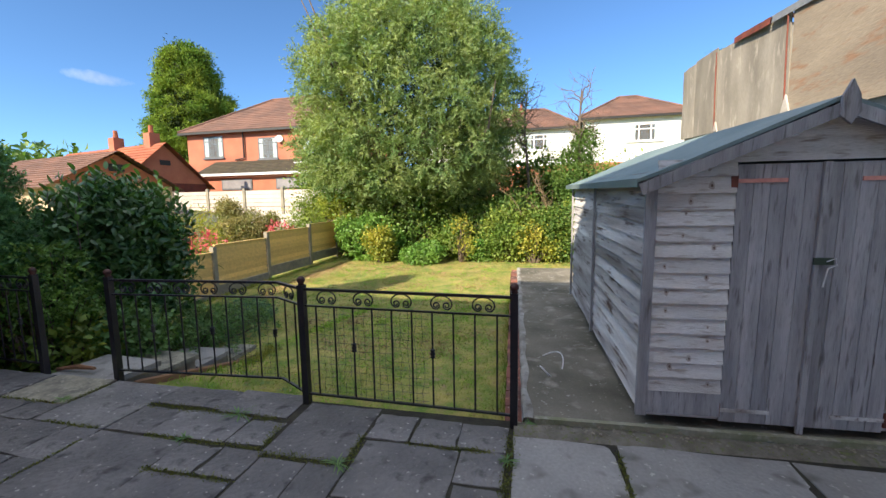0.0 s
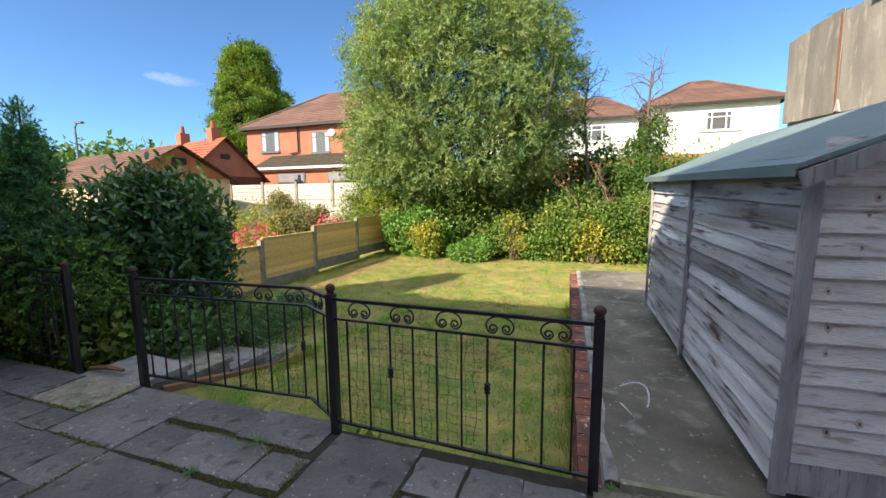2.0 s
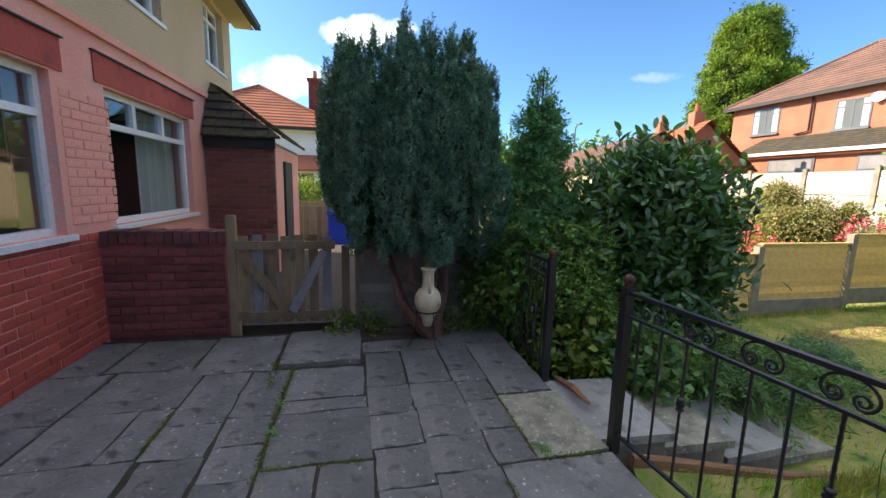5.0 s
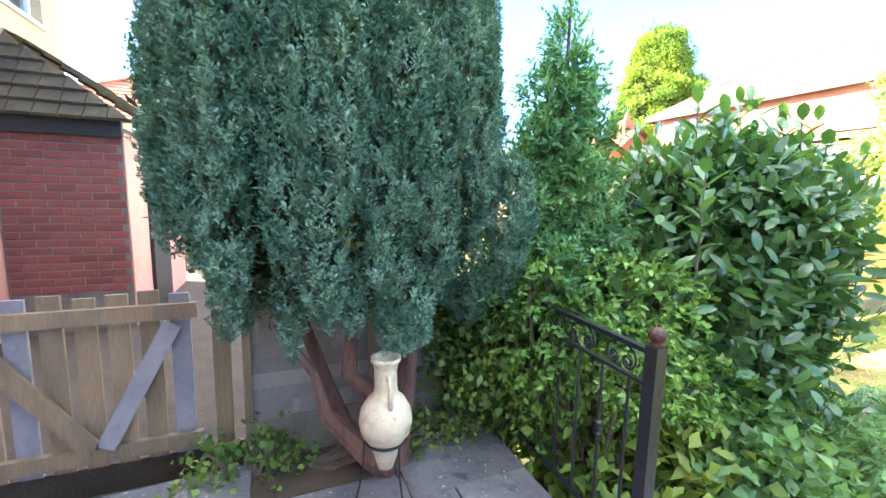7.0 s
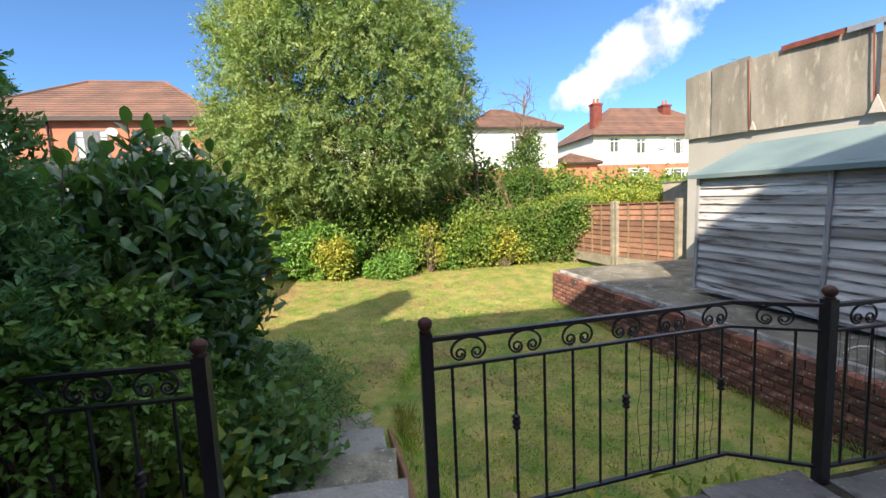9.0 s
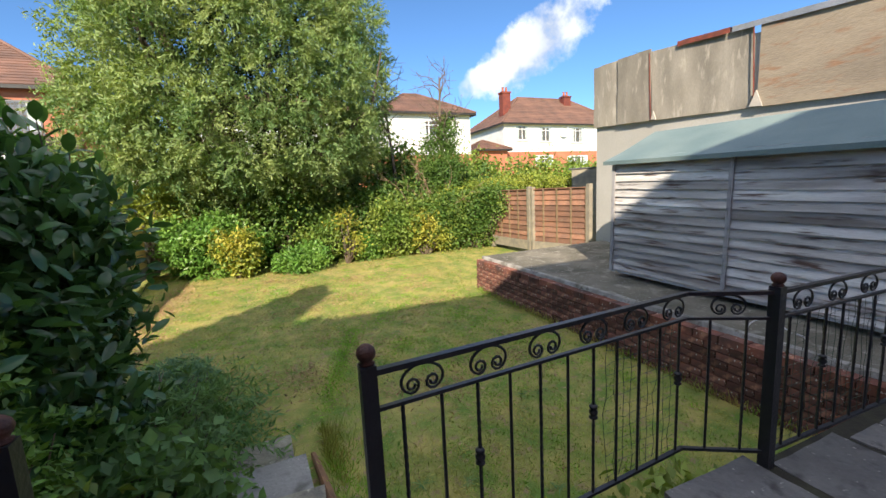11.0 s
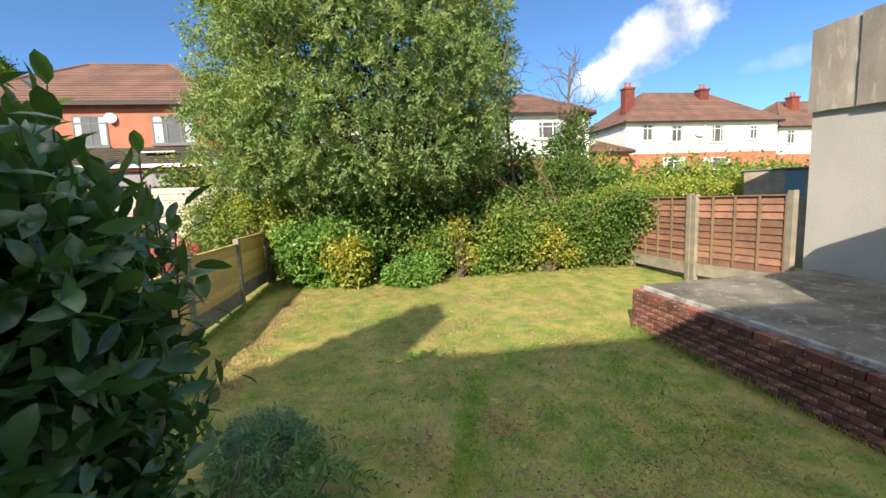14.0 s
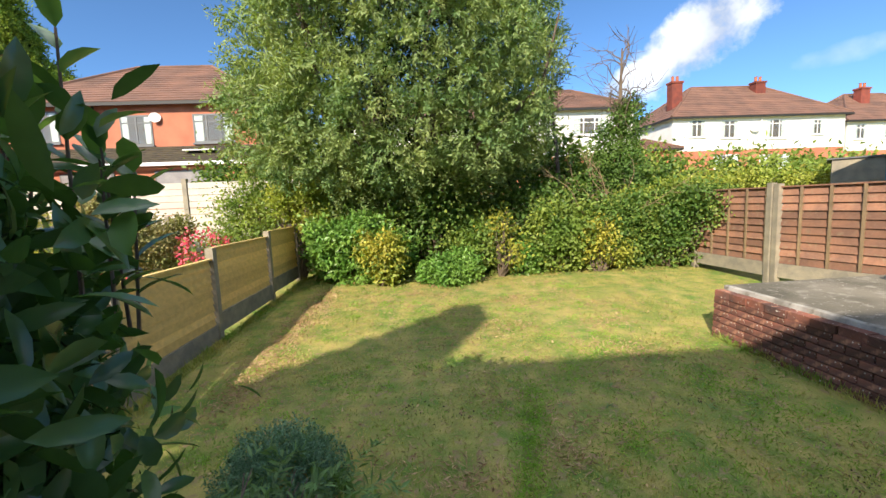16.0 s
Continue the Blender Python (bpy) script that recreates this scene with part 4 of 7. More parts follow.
def window(name, xa, xb, za, zb, y, parent, frame_mat, lights, trans=0.25, label="", depth=0.06, mat_pane=None, sill=True, top_lights=True):
    """A casement window in the plane y (facing +y): frame, mullions, glazing and sill."""
    w = tagged(new(name), label)
    w.parent = parent
    f = 0.055
    bm = bmesh.new()
    box(bm, xa, xa + f, y - depth, y, za, zb), box(bm, xb - f, xb, y - depth, y, za, zb)
    box(bm, xa + f, xb - f, y - depth, y, za, za + f), box(bm, xa + f, xb - f, y - depth, y, zb - f, zb)
    zt = zb - (zb - za) * trans
    if top_lights:
        box(bm, xa + f, xb - f, y - depth, y + 0.01, zt - 0.035, zt + 0.02)
    for i in range(1, lights):
        x = xa + (xb - xa) * i / lights
        box(bm, x - 0.03, x + 0.03, y - depth, y + 0.006, za + f if not top_lights or lights < 3 else zt, zb - f)
    part("window_frame", bm, frame_mat, w)
    bm = bmesh.new()
    box(bm, xa + f, xb - f, y - depth * 0.6, y - depth * 0.5, za + f, zb - f)
    p = part("pane", bm, mat_pane or M["glass"], w)
    p.visible_shadow = False
    if sill:
        bm = bmesh.new()
        box(bm, xa - 0.06, xb + 0.06, y - 0.04, y + 0.11, za - 0.045, za - 0.002)
        part("window_sill", bm, frame_mat, w)
    return w


HX0, HX1 = -9.80, 2.4
W1, W2, W3, W4 = (-5.33, -3.5, 0.97, 2.17), (-7.83, -5.98, 0.98, 2.20), (-9.40, -8.55, 3.15, 4.05), (-7.2, -6.1, 3.15, 4.05)
wall_with_holes("wall_lower", HX0, HX1, -0.9, 2.66, WALL_Y - 0.3, WALL_Y, [W1, W2], M["redpaint"], house, "faded red painted brick wall")
wall_with_holes("wall_upper", HX0, HX1, 2.66, 4.32, WALL_Y - 0.3, WALL_Y + 0.02, [W3, W4], M["dash"], house, "tan pebbledash wall")
for i, (w, n) in enumerate(((W1, 2), (W2, 3), (W3, 2), (W4, 2))):
    window("window", *w, WALL_Y - 0.07, house, M["upvc"], n, label="white plastic framed window")
boxpart("side_wall", (HX0, HX0 + 0.3, -8.0, WALL_Y - 0.3, -0.9, 4.32), M["dash"], house)
boxpart("far_side_wall", (HX1 - 0.3, HX1, -8.0, WALL_Y - 0.3, -0.9, 4.32), M["dash"], house)
boxpart("back_wall", (HX0 + 0.3, HX1 - 0.3, -8.0, -7.7, -0.9, 4.32), M["dash"], house)
bm = bmesh.new()
RZ = 8.0
v = [bm.verts.new(q) for q in ((HX0 - 0.35, WALL_Y + 0.35, 4.22), (HX1, WALL_Y + 0.35, 4.22), (HX1, -4.45, RZ), (HX0 - 0.35, -4.45, RZ), (HX0 - 0.35, -8.4, 4.22), (HX1, -8.4, 4.22))]
bm.faces.new((v[0], v[1], v[2], v[3])), bm.faces.new((v[3], v[2], v[5], v[4])), bm.faces.new((v[0], v[3], v[4])), bm.faces.new((v[1], v[5], v[2])), bm.faces.new((v[0], v[4], v[5], v[1]))
part("roof", bm, M["tile"], house)
boxpart("gutter", (HX0 - 0.35, HX1, WALL_Y + 0.36, WALL_Y + 0.46, 4.14, 4.23), M["black"], house, "black gutter")
boxpart("soffit", (HX0 - 0.30, HX1, WALL_Y + 0.03, WALL_Y + 0.35, 4.12, 4.14), M["dash"], house)
boxpart("band_course", (HX0, HX1, WALL_Y + 0.001, WALL_Y + 0.035, 2.60, 2.665), M["redpaint"], house)
for w in (W1, W2):
    boxpart("lintel", (w[0] - 0.13, w[1] + 0.13, WALL_Y + 0.001, WALL_Y + 0.012, w[3] + 0.02, w[3] + 0.26), M["brickred"], house, "exposed red brick lintel band")
    boxpart("lead_strip", (w[0] - 0.15, w[1] + 0.15, WALL_Y + 0.001, WALL_Y + 0.03, w[3] + 0.262, w[3] + 0.275), M["black"], house)
# room boxes behind the panes, coloured dark for indoor shade
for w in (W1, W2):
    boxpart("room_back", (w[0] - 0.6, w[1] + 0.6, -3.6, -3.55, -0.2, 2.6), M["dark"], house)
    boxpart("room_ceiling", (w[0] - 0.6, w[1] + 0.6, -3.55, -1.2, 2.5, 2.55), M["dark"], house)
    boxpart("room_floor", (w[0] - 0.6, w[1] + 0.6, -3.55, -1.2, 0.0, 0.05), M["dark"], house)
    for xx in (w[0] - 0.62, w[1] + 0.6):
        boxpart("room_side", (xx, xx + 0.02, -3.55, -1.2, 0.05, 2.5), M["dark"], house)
for a, b, wq in ((-7.28, -6.93, W2), (-7.80, -7.34, W2), (-4.2, -3.55, W1)):
    bm = bmesh.new()
    n = 16
    prev = None
    for k in range(n + 1):
        x = a + (b - a) * k / n
        y = -1.08 + 0.02 * math.sin(k * 1.9)
        cur = (bm.verts.new((x, y, 0.9)), bm.verts.new((x, y, 2.15)))
        if prev:
            bm.faces.new((prev[0], cur[0], cur[1], prev[1]))
        prev = cur
    part("curtain", bm, M["curtain"], house, "pale net curtain")
# unseen stack with stepped shoulder, shaped to cast the lawn's pointed shadow
bm = bmesh.new()
box(bm, -11.25, -10.75, -4.8, -4.0, 4.0, 9.35)
for k in range(6):
    box(bm, -12.4 + 0.19 * k, -11.25, -4.75, -4.05, 7.65 + 0.27 * k - 0.28, 7.65 + 0.27 * k)
part("chimney", bm, M["brick"], house)
def tiled_slope(bm, quad, rows):
    """Courses of tiles on a roof plane given as four corners: eave left, eave right, top right, top left."""
    a, b, c, d = [Vector(q) for q in quad]
    nrm = (b - a).cross(d - a).normalized()
    if nrm.z < 0:
        nrm = -nrm
    for i in range(rows):
        s, t = i / rows, (i + 1) / rows + 0.01
        p, q, r, u = a.lerp(d, s) + nrm * 0.05, b.lerp(c, s) + nrm * 0.05, b.lerp(c, t) + nrm * 0.02, a.lerp(d, t) + nrm * 0.02
        vs = [bm.verts.new(w) for w in (p, q, r, u)]
        lo = [bm.verts.new(w) for w in (p - nrm * 0.05, q - nrm * 0.05)]
        bm.faces.new(vs), bm.faces.new((lo[0], lo[1], vs[1], vs[0]))



# ---- gate, low brick wall and boundary on the left of the patio ----
lowwall = structure(boxpart("low_wall", (-5.90, -5.705, WALL_Y, 0.14, -0.2, 0.845), M["maroon"]), "low dark red brick wall with a brick coping")
gate = thing("picket_gate", "rough softwood picket gate with two diagonal braces", "gate", (GATE_X, 0.2, 0.05))
for i in range(7):
    y = 0.03 + i * 0.125
    boxpart("picket", (-0.018, 0.0, y, y + 0.085, 0.02, 0.86 + 0.01 * (i % 3)), M["gategrey"] if i in (1, 6) else M["gatewood"], gate)
for z in (0.06, 0.74):
    boxpart("gate_rail", (0.001, 0.035, 0.0, 0.90, z, z + 0.075), M["gatewood"], gate)
for (ya, za), (yb, zb), m_ in (((0.06, 0.72), (0.45, 0.14), "gatewood"), ((0.80, 0.72), (0.50, 0.14), "gategrey")):
    bm = bmesh.new()
    d = Vector((0, yb - ya, zb - za))
    mm = Matrix.Translation((0.036, ya, za)) @ Matrix.Rotation(math.atan2(d.z, d.y), 4, "X")
    box(bm, 0.0, 0.022, 0, d.length, -0.04, 0.04, mm)
    part("brace", bm, M[m_], gate)
for y in (0.14, 1.16):
    tagged(boxpart("gate_post", (GATE_X - 0.06, GATE_X + 0.02, y, y + 0.075, -0.1, 1.10 if y < 1 else 0.82), M["gatewood"]), "rough timber gate post", "post", "gate posts")
# ---- outhouse ----
oh = tagged(new("outhouse"), "brick outhouse with a mossy tiled lean-to roof", "outhouse")
bm = bmesh.new()
box(bm, -10.6, -8.30, -0.85, 0.10, -0.5, 2.0)
part("wall", bm, M["mortar"], oh)
bm = bmesh.new()
tiled_slope(bm, ((-10.8, 0.22, 2.07), (-8.18, 0.22, 2.07), (-8.65, -0.84, 2.85), (-10.8, -0.84, 2.85)), 7)
part("roof", bm, M["tile_moss"], oh, kind="stuff")
nrow = 6
for r in range(nrow):
    z0, z1 = 2.07 + 0.78 * r / nrow, 2.07 + 0.78 * (r + 1) / nrow
    y0 = 0.22 - 1.06 * r / nrow
    xa = -8.18 - 0.47 * r / nrow
    n = max(1, int((y0 + 0.84) / 0.17 + 0.5))
    for k in range(n):
        a = -0.84 + (y0 + 0.84) * k / n
        b = -0.84 + (y0 + 0.84) * (k + 1) / n
        bm = bmesh.new()
        v = [bm.verts.new(q) for q in ((xa + 0.05, a + 0.004, z0 - 0.01), (xa + 0.05, b - 0.004, z0 - 0.01), (xa - 0.08, b - 0.004 - 0.17 * (k == n - 1), z1 + 0.0), (xa - 0.08, a + 0.004, z1 + 0.0))]
        w = [bm.verts.new(q.co + Vector((-0.02, 0, -0.025))) for q in v]
        bm.faces.new(v), bm.faces.new(w[::-1])
        for c in range(4):
            bm.faces.new((v[c], w[c], w[(c + 1) % 4], v[(c + 1) % 4]))
        part("roof_tile", bm, M["tile_moss"], oh)
boxpart("side_face", (-10.6, -8.31, 0.101, 0.112, -0.5, 1.95), M["redpaint"], oh)
boxpart("side_door", (-9.6, -8.9, 0.113, 0.15, -0.3, 1.75), M["black"], oh)
boxpart("fascia", (-8.29, -8.24, -0.84, 0.12, 1.90, 2.05), M["black"], oh)

# ---- fences ----


def conc_post(at, h, parent):
    ob = boxpart("fence_post", (-0.05, 0.05, -0.05, 0.05, -0.9, h), M["conpost"], parent)
    ob.matrix_basis = pose(*at)
    return ob


def lap_panel(a, b, z0, z1, material, label, group, battens=4, boards=9, gravel=0.0):
    """A waney lap panel between two posts, with battens and a concrete gravel board."""
    a, b = Vector(a), Vector(b)
    d = b - a
    ob = tagged(new("fence_panel"), label)
    ob.parent = group
    ob.matrix_basis = Matrix.Translation(a) @ Matrix.Rotation(math.atan2(d.y, d.x), 4, "Z")
    L = math.hypot(d.x, d.y)
    dz = d.z / L
    h = (z1 - z0) / boards
    for i in range(boards):
        bm = bmesh.new()
        mm = Matrix.Translation((0, 0, z0 + i * h)) @ Matrix.Rotation(math.radians(-random.uniform(11, 16)), 4, "X")
        vs = box(bm, 0.05, L - 0.05, -0.008, 0.003, 0, h + 0.012, mm)
        for q in vs:
            q.co.z += q.co.x * dz
        part("board", bm, material, ob)
    if battens:
        for i in range(battens):
            x = 0.07 + (L - 0.14) * i / (battens - 1)
            for s in (-1, 1):
                boxpart("batten", (x - 0.02, x + 0.02, *sorted((s * 0.012, s * 0.030)), z0 + x * dz, z1 + x * dz), M["gatewood"], ob)
    bm = bmesh.new()
    vs = box(bm, 0.03, L - 0.03, -0.03, 0.03, z1 + 0.002, z1 + 0.025)
    for q in vs:
        q.co.z += q.co.x * dz
    part("capping", bm, material, ob)
    if gravel:
        bm = bmesh.new()
        vs = box(bm, 0.05, L - 0.05, -0.025, 0.025, z0 - gravel, z0 - 0.003)
        for q in vs:
            q.co.z += q.co.x * dz
        part("gravel_board", bm, M["conpost"], ob, "concrete gravel board")
    return ob


FX = -6.72
side_fence = thing("side_fence", "green-brown overlap timber fence with concrete posts", "fence")
rear_fence = thing("rear_fence", "red-brown waney lap fence with concrete posts", "fence")
far_fence = thing("far_fence", "pale whitewashed panel fence of the neighbouring gardens", "fence")
patio_fence = thing("boundary_fence", "weathered brown board fence behind the conifer", "fence")
fy = [3.7, 5.53, 7.36, 9.19, 11.25, 13.0]
fz = [0.30, 0.45, 0.57, 0.76, 0.86, 0.95]
for y, z in zip(fy, fz):
    conc_post((FX, y, 0), z + 0.05, side_fence)
for (y0, z0), (y1, z1) in zip(zip(fy, fz), list(zip(fy, fz))[1:]):
    zm = (z0 + z1) / 2
    lap_panel((FX, y0, zm - 0.9), (FX, y1, zm - 0.9), 0.0, 0.88, M["fenceg"], "", side_fence, 0, 9, 0.27)

RF = [(2.30, 12.25), (2.38, 10.45), (2.80, 8.72)]
for i, (x, y) in enumerate(RF):
    conc_post((x, y, 0), 1.42, rear_fence)
    if i == 1:
        conc_post((x + 0.02, y - 0.12, 0), 1.40, rear_fence)
for (xa, ya), (xb, yb) in zip(RF, RF[1:]):
    lap_panel((xa, ya, 0), (xb, yb, 0), -0.0, 1.33, M["fencer"], "", rear_fence, 5, 10, 0.25)

# ---- far white concrete-panel fence of the neighbours ----
for i in range(8):
    x0 = -19.5 + i * 1.85
    boxpart("fence_post", (x0 - 0.06, x0 + 0.06, 15.2, 15.32, -0.4, 2.25), M["conpost"], far_fence)
    for k, (za, zb) in enumerate(((0.0, 0.75), (0.76, 1.45), (1.46, 2.15))):
        for q in range(4):
            zc = za + (zb - za) * q / 4
            boxpart("fence_board", (x0 + 0.07, x0 + 1.78, 15.235 + 0.006 * (q % 2), 15.28, zc, zc + (zb - za) / 4 - 0.012), M["fencew"], far_fence)
# lower tier in front of it
for i in range(6):
    x0 = -16.5 + i * 1.6
    boxpart("fence_post", (x0 - 0.05, x0 + 0.05, 14.0, 14.1, -0.4, 1.25), M["conpost"], far_fence)
    for q in range(5):
        boxpart("fence_board", (x0 + 0.06, x0 + 1.54, 14.03 + 0.006 * (q % 2), 14.07, 0.0 + 0.23 * q, 0.22 + 0.23 * q), M["fencew"], far_fence)

lap_panel((GATE_X - 0.06, 1.24, 0.03), (GATE_X - 0.06, 2.74, 0.03), 0.12, 0.82, M["panel"], "", patio_fence, 3, 8, 0.75)
boxpart("fence_post", (GATE_X - 0.10, GATE_X, 2.74, 2.84, -0.4, 0.95), M["gatewood"], patio_fence)

# ---- far houses ----


def hip_house(label, x0, x1, y0, y1, zg, ze, zr, rx0, rx1, wallm, roofm, windows=(), chims=(), lower=None, rz=0.0, framem="upvc"):
    """A hipped house facing -y; rx0, rx1 are the ends of the ridge; windows: (xa, xb, za, zb, lights)."""
    ob = tagged(new("house"), label, "house")
    if rz:
        ob.matrix_basis = pose(x0, y0, 0, 0, 0, rz) @ pose(-x0, -y0, 0)
    zs = lower[0] if lower else ze
    if lower:
        boxpart("wall", (x0, x1, y0, y1, zg, zs), M[lower[1]], ob)
        boxpart("upper_wall", (x0 - 0.01, x1 + 0.01, y0 - 0.01, y1, zs + 0.002, ze), M[wallm], ob)
    else:
        boxpart("wall", (x0, x1, y0, y1, zg, ze), M[wallm], ob)
    o = 0.35
    ym = (y0 + y1) / 2
    e = [(x0 - o, y0 - o, ze), (x1 + o, y0 - o, ze), (x1 + o, y1 + o, ze), (x0 - o, y1 + o, ze)]
    r0, r1 = (rx0, ym, zr), (rx1, ym, zr)
    bm = bmesh.new()
    tiled_slope(bm, (e[0], e[1], r1, r0), 16)
    tiled_slope(bm, (e[2], e[3], r0, r1), 6)
    tiled_slope(bm, (e[1], e[2], r1, r1), 14)
    tiled_slope(bm, (e[3], e[0], r0, r0), 14)
    box(bm, x0 - o, x1 + o, y0 - o, y1 + o, ze - 0.02, ze - 0.01)
    part("roof", bm, M[roofm], ob, kind="stuff")
    bm = bmesh.new()
    for p, q in ((e[0], r0), (e[1], r1), (r0, r1), (e[2], r1), (e[3], r0)):
        tube(bm, [Vector(p) + Vector((0, 0, 0.05)), Vector(q) + Vector((0, 0, 0.05))], 0.09, 6)
    part("ridge_tiles", bm, M[roofm], ob, kind="stuff")
    bm = bmesh.new()
    box(bm, x0 - o, x1 + o, y0 - o - 0.05, y0 - o + 0.03, ze - 0.14, ze + 0.0)
    box(bm, x1 + o - 0.03, x1 + o + 0.05, y0 - o + 0.03, y1 + o, ze - 0.14, ze)
    box(bm, x0 - o - 0.05, x0 - o + 0.03, y0 - o + 0.03, y1 + o, ze - 0.14, ze)
    part("gutter", bm, M["black"], ob)
    for xa, xb, za, zb, n in windows:
        w = new("window")
        w.parent = ob
        bm = bmesh.new()
        y = y0 - 0.03
        f = 0.07
        box(bm, xa, xa + f, y, y0 - 0.012, za, zb), box(bm, xb - f, xb, y, y0 - 0.012, za, zb)
        box(bm, xa + f, xb - f, y, y0 - 0.012, za, za + f), box(bm, xa + f, xb - f, y, y0 - 0.012, zb - f, zb)
        box(bm, xa + f, xb - f, y, y0 - 0.012, zb - 0.36, zb - 0.30)
        for i in range(1, n):
            xm = xa + (xb - xa) * i / n
            box(bm, xm - 0.035, xm + 0.035, y - 0.004, y0 - 0.012, za + f, zb - f)
        part("window_frame", bm, M[framem], w)
        boxpart("pane", (xa + f, xb - f, y0 - 0.022, y0 - 0.018, za + f, zb - f), M["glass"], w).visible_shadow = False
        for ca, cb in ((xa + f, xa + (xb - xa) * 0.24), (xb - (xb - xa) * 0.24, xb - f)):
            boxpart("curtain", (ca, cb, y0 - 0.017, y0 - 0.013, za + f, zb - f), M["curtain"], w)
        # thin dark sheet in place of the unlit room behind the pane
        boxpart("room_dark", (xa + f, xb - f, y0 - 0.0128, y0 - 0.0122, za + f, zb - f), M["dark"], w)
        boxpart("window_sill", (xa - 0.05, xb + 0.05, y0 - 0.12, y0 - 0.012, za - 0.08, za - 0.004), M[framem], w)
    for cx, cy, top in chims:
        top -= 0.55
        ch = boxpart("chimney", (cx - 0.45, cx + 0.45, cy - 0.35, cy + 0.35, ze, top), M["brick"], ob, "red brick chimney stack")
        boxpart("corbel", (cx - 0.52, cx + 0.52, cy - 0.42, cy + 0.42, top + 0.002, top + 0.15), M["brick"], ch)
        for dx in (-0.2, 0.2):
            bm = bmesh.new()
            lathe(bm, [(0.12, 0), (0.10, 0.4), (0.13, 0.45)], 10, (cx + dx, cy, top + 0.15))
            part("chimney_pot", bm, M["tile_or"], ch)
    return ob


red = hip_house("two-storey orange-red brick house with a brown tiled hipped roof", -22.0, -10.7, 22.7, 30.7, 0.0, 6.2, 9.0, -18.2, -14.4, "brick_or", "tile",
                [(-20.75, -19.3, 4.6, 5.95, 2), (-16.75, -15.4, 4.4, 5.7, 2), (-13.65, -11.9, 4.45, 5.7, 3), (-18.5, -16.5, 2.55, 3.25, 4), (-14.4, -12.2, 2.5, 3.3, 3)], [], framem="greyframe")
bm = bmesh.new()
tiled_slope(bm, ((-19.9, 20.9, 3.42), (-10.5, 20.9, 3.42), (-10.5, 22.68, 4.3), (-19.9, 22.68, 4.3)), 8)
part("lean_to_roof", bm, M["tile_moss"], red, "mossy tiled lean-to roof", kind="stuff")
boxpart("lean_to_fascia", (-19.95, -10.45, 20.82, 20.88, 3.28, 3.42), M["upvc"], red)
boxpart("lean_to_wall", (-19.6, -10.8, 21.2, 22.68, 0.0, 3.4), M["brick_or"], red)
for xa, xb in ((-18.3, -16.2), (-14.6, -12.0)):
    boxpart("lean_to_window", (xa, xb, 21.15, 21.19, 2.45, 3.1), M["greyframe"], red)
    boxpart("lean_to_pane", (xa + 0.08, xb - 0.08, 21.13, 21.148, 2.53, 3.02), M["gategrey"], red)
boxpart("rooflight", (-13.6, -12.3, 21.5, 22.3, 3.95, 4.0), M["upvc"], red, "white rooflight")
bm = bmesh.new()
tube(bm, [(-17.75, 22.6, 6.1), (-17.75, 22.6, 4.5), (-18.4, 22.6, 4.4)], 0.05, 6)
part("drainpipe", bm, M["black"], red)
bm = bmesh.new()
lathe(bm, [(0.02, 0), (0.16, 0.03), (0.23, 0.07)], 16)
dish = part("satellite_dish", bm, M["upvc"], red, "white satellite dish")
dish.matrix_basis = pose(-15.2, 22.62, 5.55, 75, 0, 20)

white = hip_house("white rendered house over red brick with a brown tiled roof", 16.8, 31.5, 35.2, 43.2, 1.5, 7.4, 10.7, 21.0, 27.5, "white", "tile",
          [(18.1, 19.5, 5.85, 7.2, 2), (20.8, 22.3, 5.7, 7.1, 2), (24.6, 26.4, 5.6, 7.1, 3), (28.6, 29.6, 5.8, 7.0, 2), (20.3, 22.4, 3.3, 4.4, 2), (24.2, 26.8, 3.2, 4.3, 3)], [(18.2, 37.2, 11.1), (26.6, 38.4, 11.3)], (4.75, "brick_or"))
bm = bmesh.new()
lathe(bm, [(0.02, 0), (0.3, 0.04), (0.42, 0.12)], 16)
dish = part("satellite_dish", bm, M["upvc"], white, "white satellite dish")
dish.matrix_basis = pose(23.6, 35.1, 6.5, 75, 0, -20)
bm = bmesh.new()
tube(bm, [(24.2, 35.1, 7.2), (24.2, 35.1, 5.2)], 0.05, 5)
part("drainpipe", bm, M["upvc"], white)
hip_house("small red brick garage with a tiled hipped roof", 13.6, 16.6, 34.4, 38.4, 1.5, 4.9, 5.9, 15.0, 15.2, "brick_or", "tile")
hip_house("white rendered house with a brown hipped roof behind the trees", 3.4, 10.1, 29.0, 36.0, 1.0, 6.9, 8.9, 6.2, 7.4, "white", "tile",
          [(6.1, 8.3, 5.3, 6.4, 3)], [(-1.0, 33.0, 9.0)], (4.0, "brick_or"))
hip_house("white rendered house mostly hidden by the large tree", -8.0, 3.0, 30.0, 37.0, 1.0, 6.6, 8.6, -5.0, 1.0, "white", "tile",
          [(-0.5, 1.5, 5.1, 6.2, 3)], [], (4.0, "brick_or"))
hip_house("distant white house with a brown tiled roof and chimney", 34.3, 46.0, 37.5, 45.0, 1.5, 7.2, 10.3, 38.0, 42.0, "white", "tile",
          [(35.0, 36.2, 5.6, 6.9, 2), (37.6, 39.4, 5.6, 6.9, 3)], [(38.4, 40.0, 11.0)], (4.6, "brick_or"))
hip_house("white neighbouring house with an orange tiled roof", -33.0, -25.0, -9.0, 0.4, -0.8, 4.3, 6.9, -30.0, -28.0, "white", "tile_or", [], [(-28.5, -1.2, 8.0)])


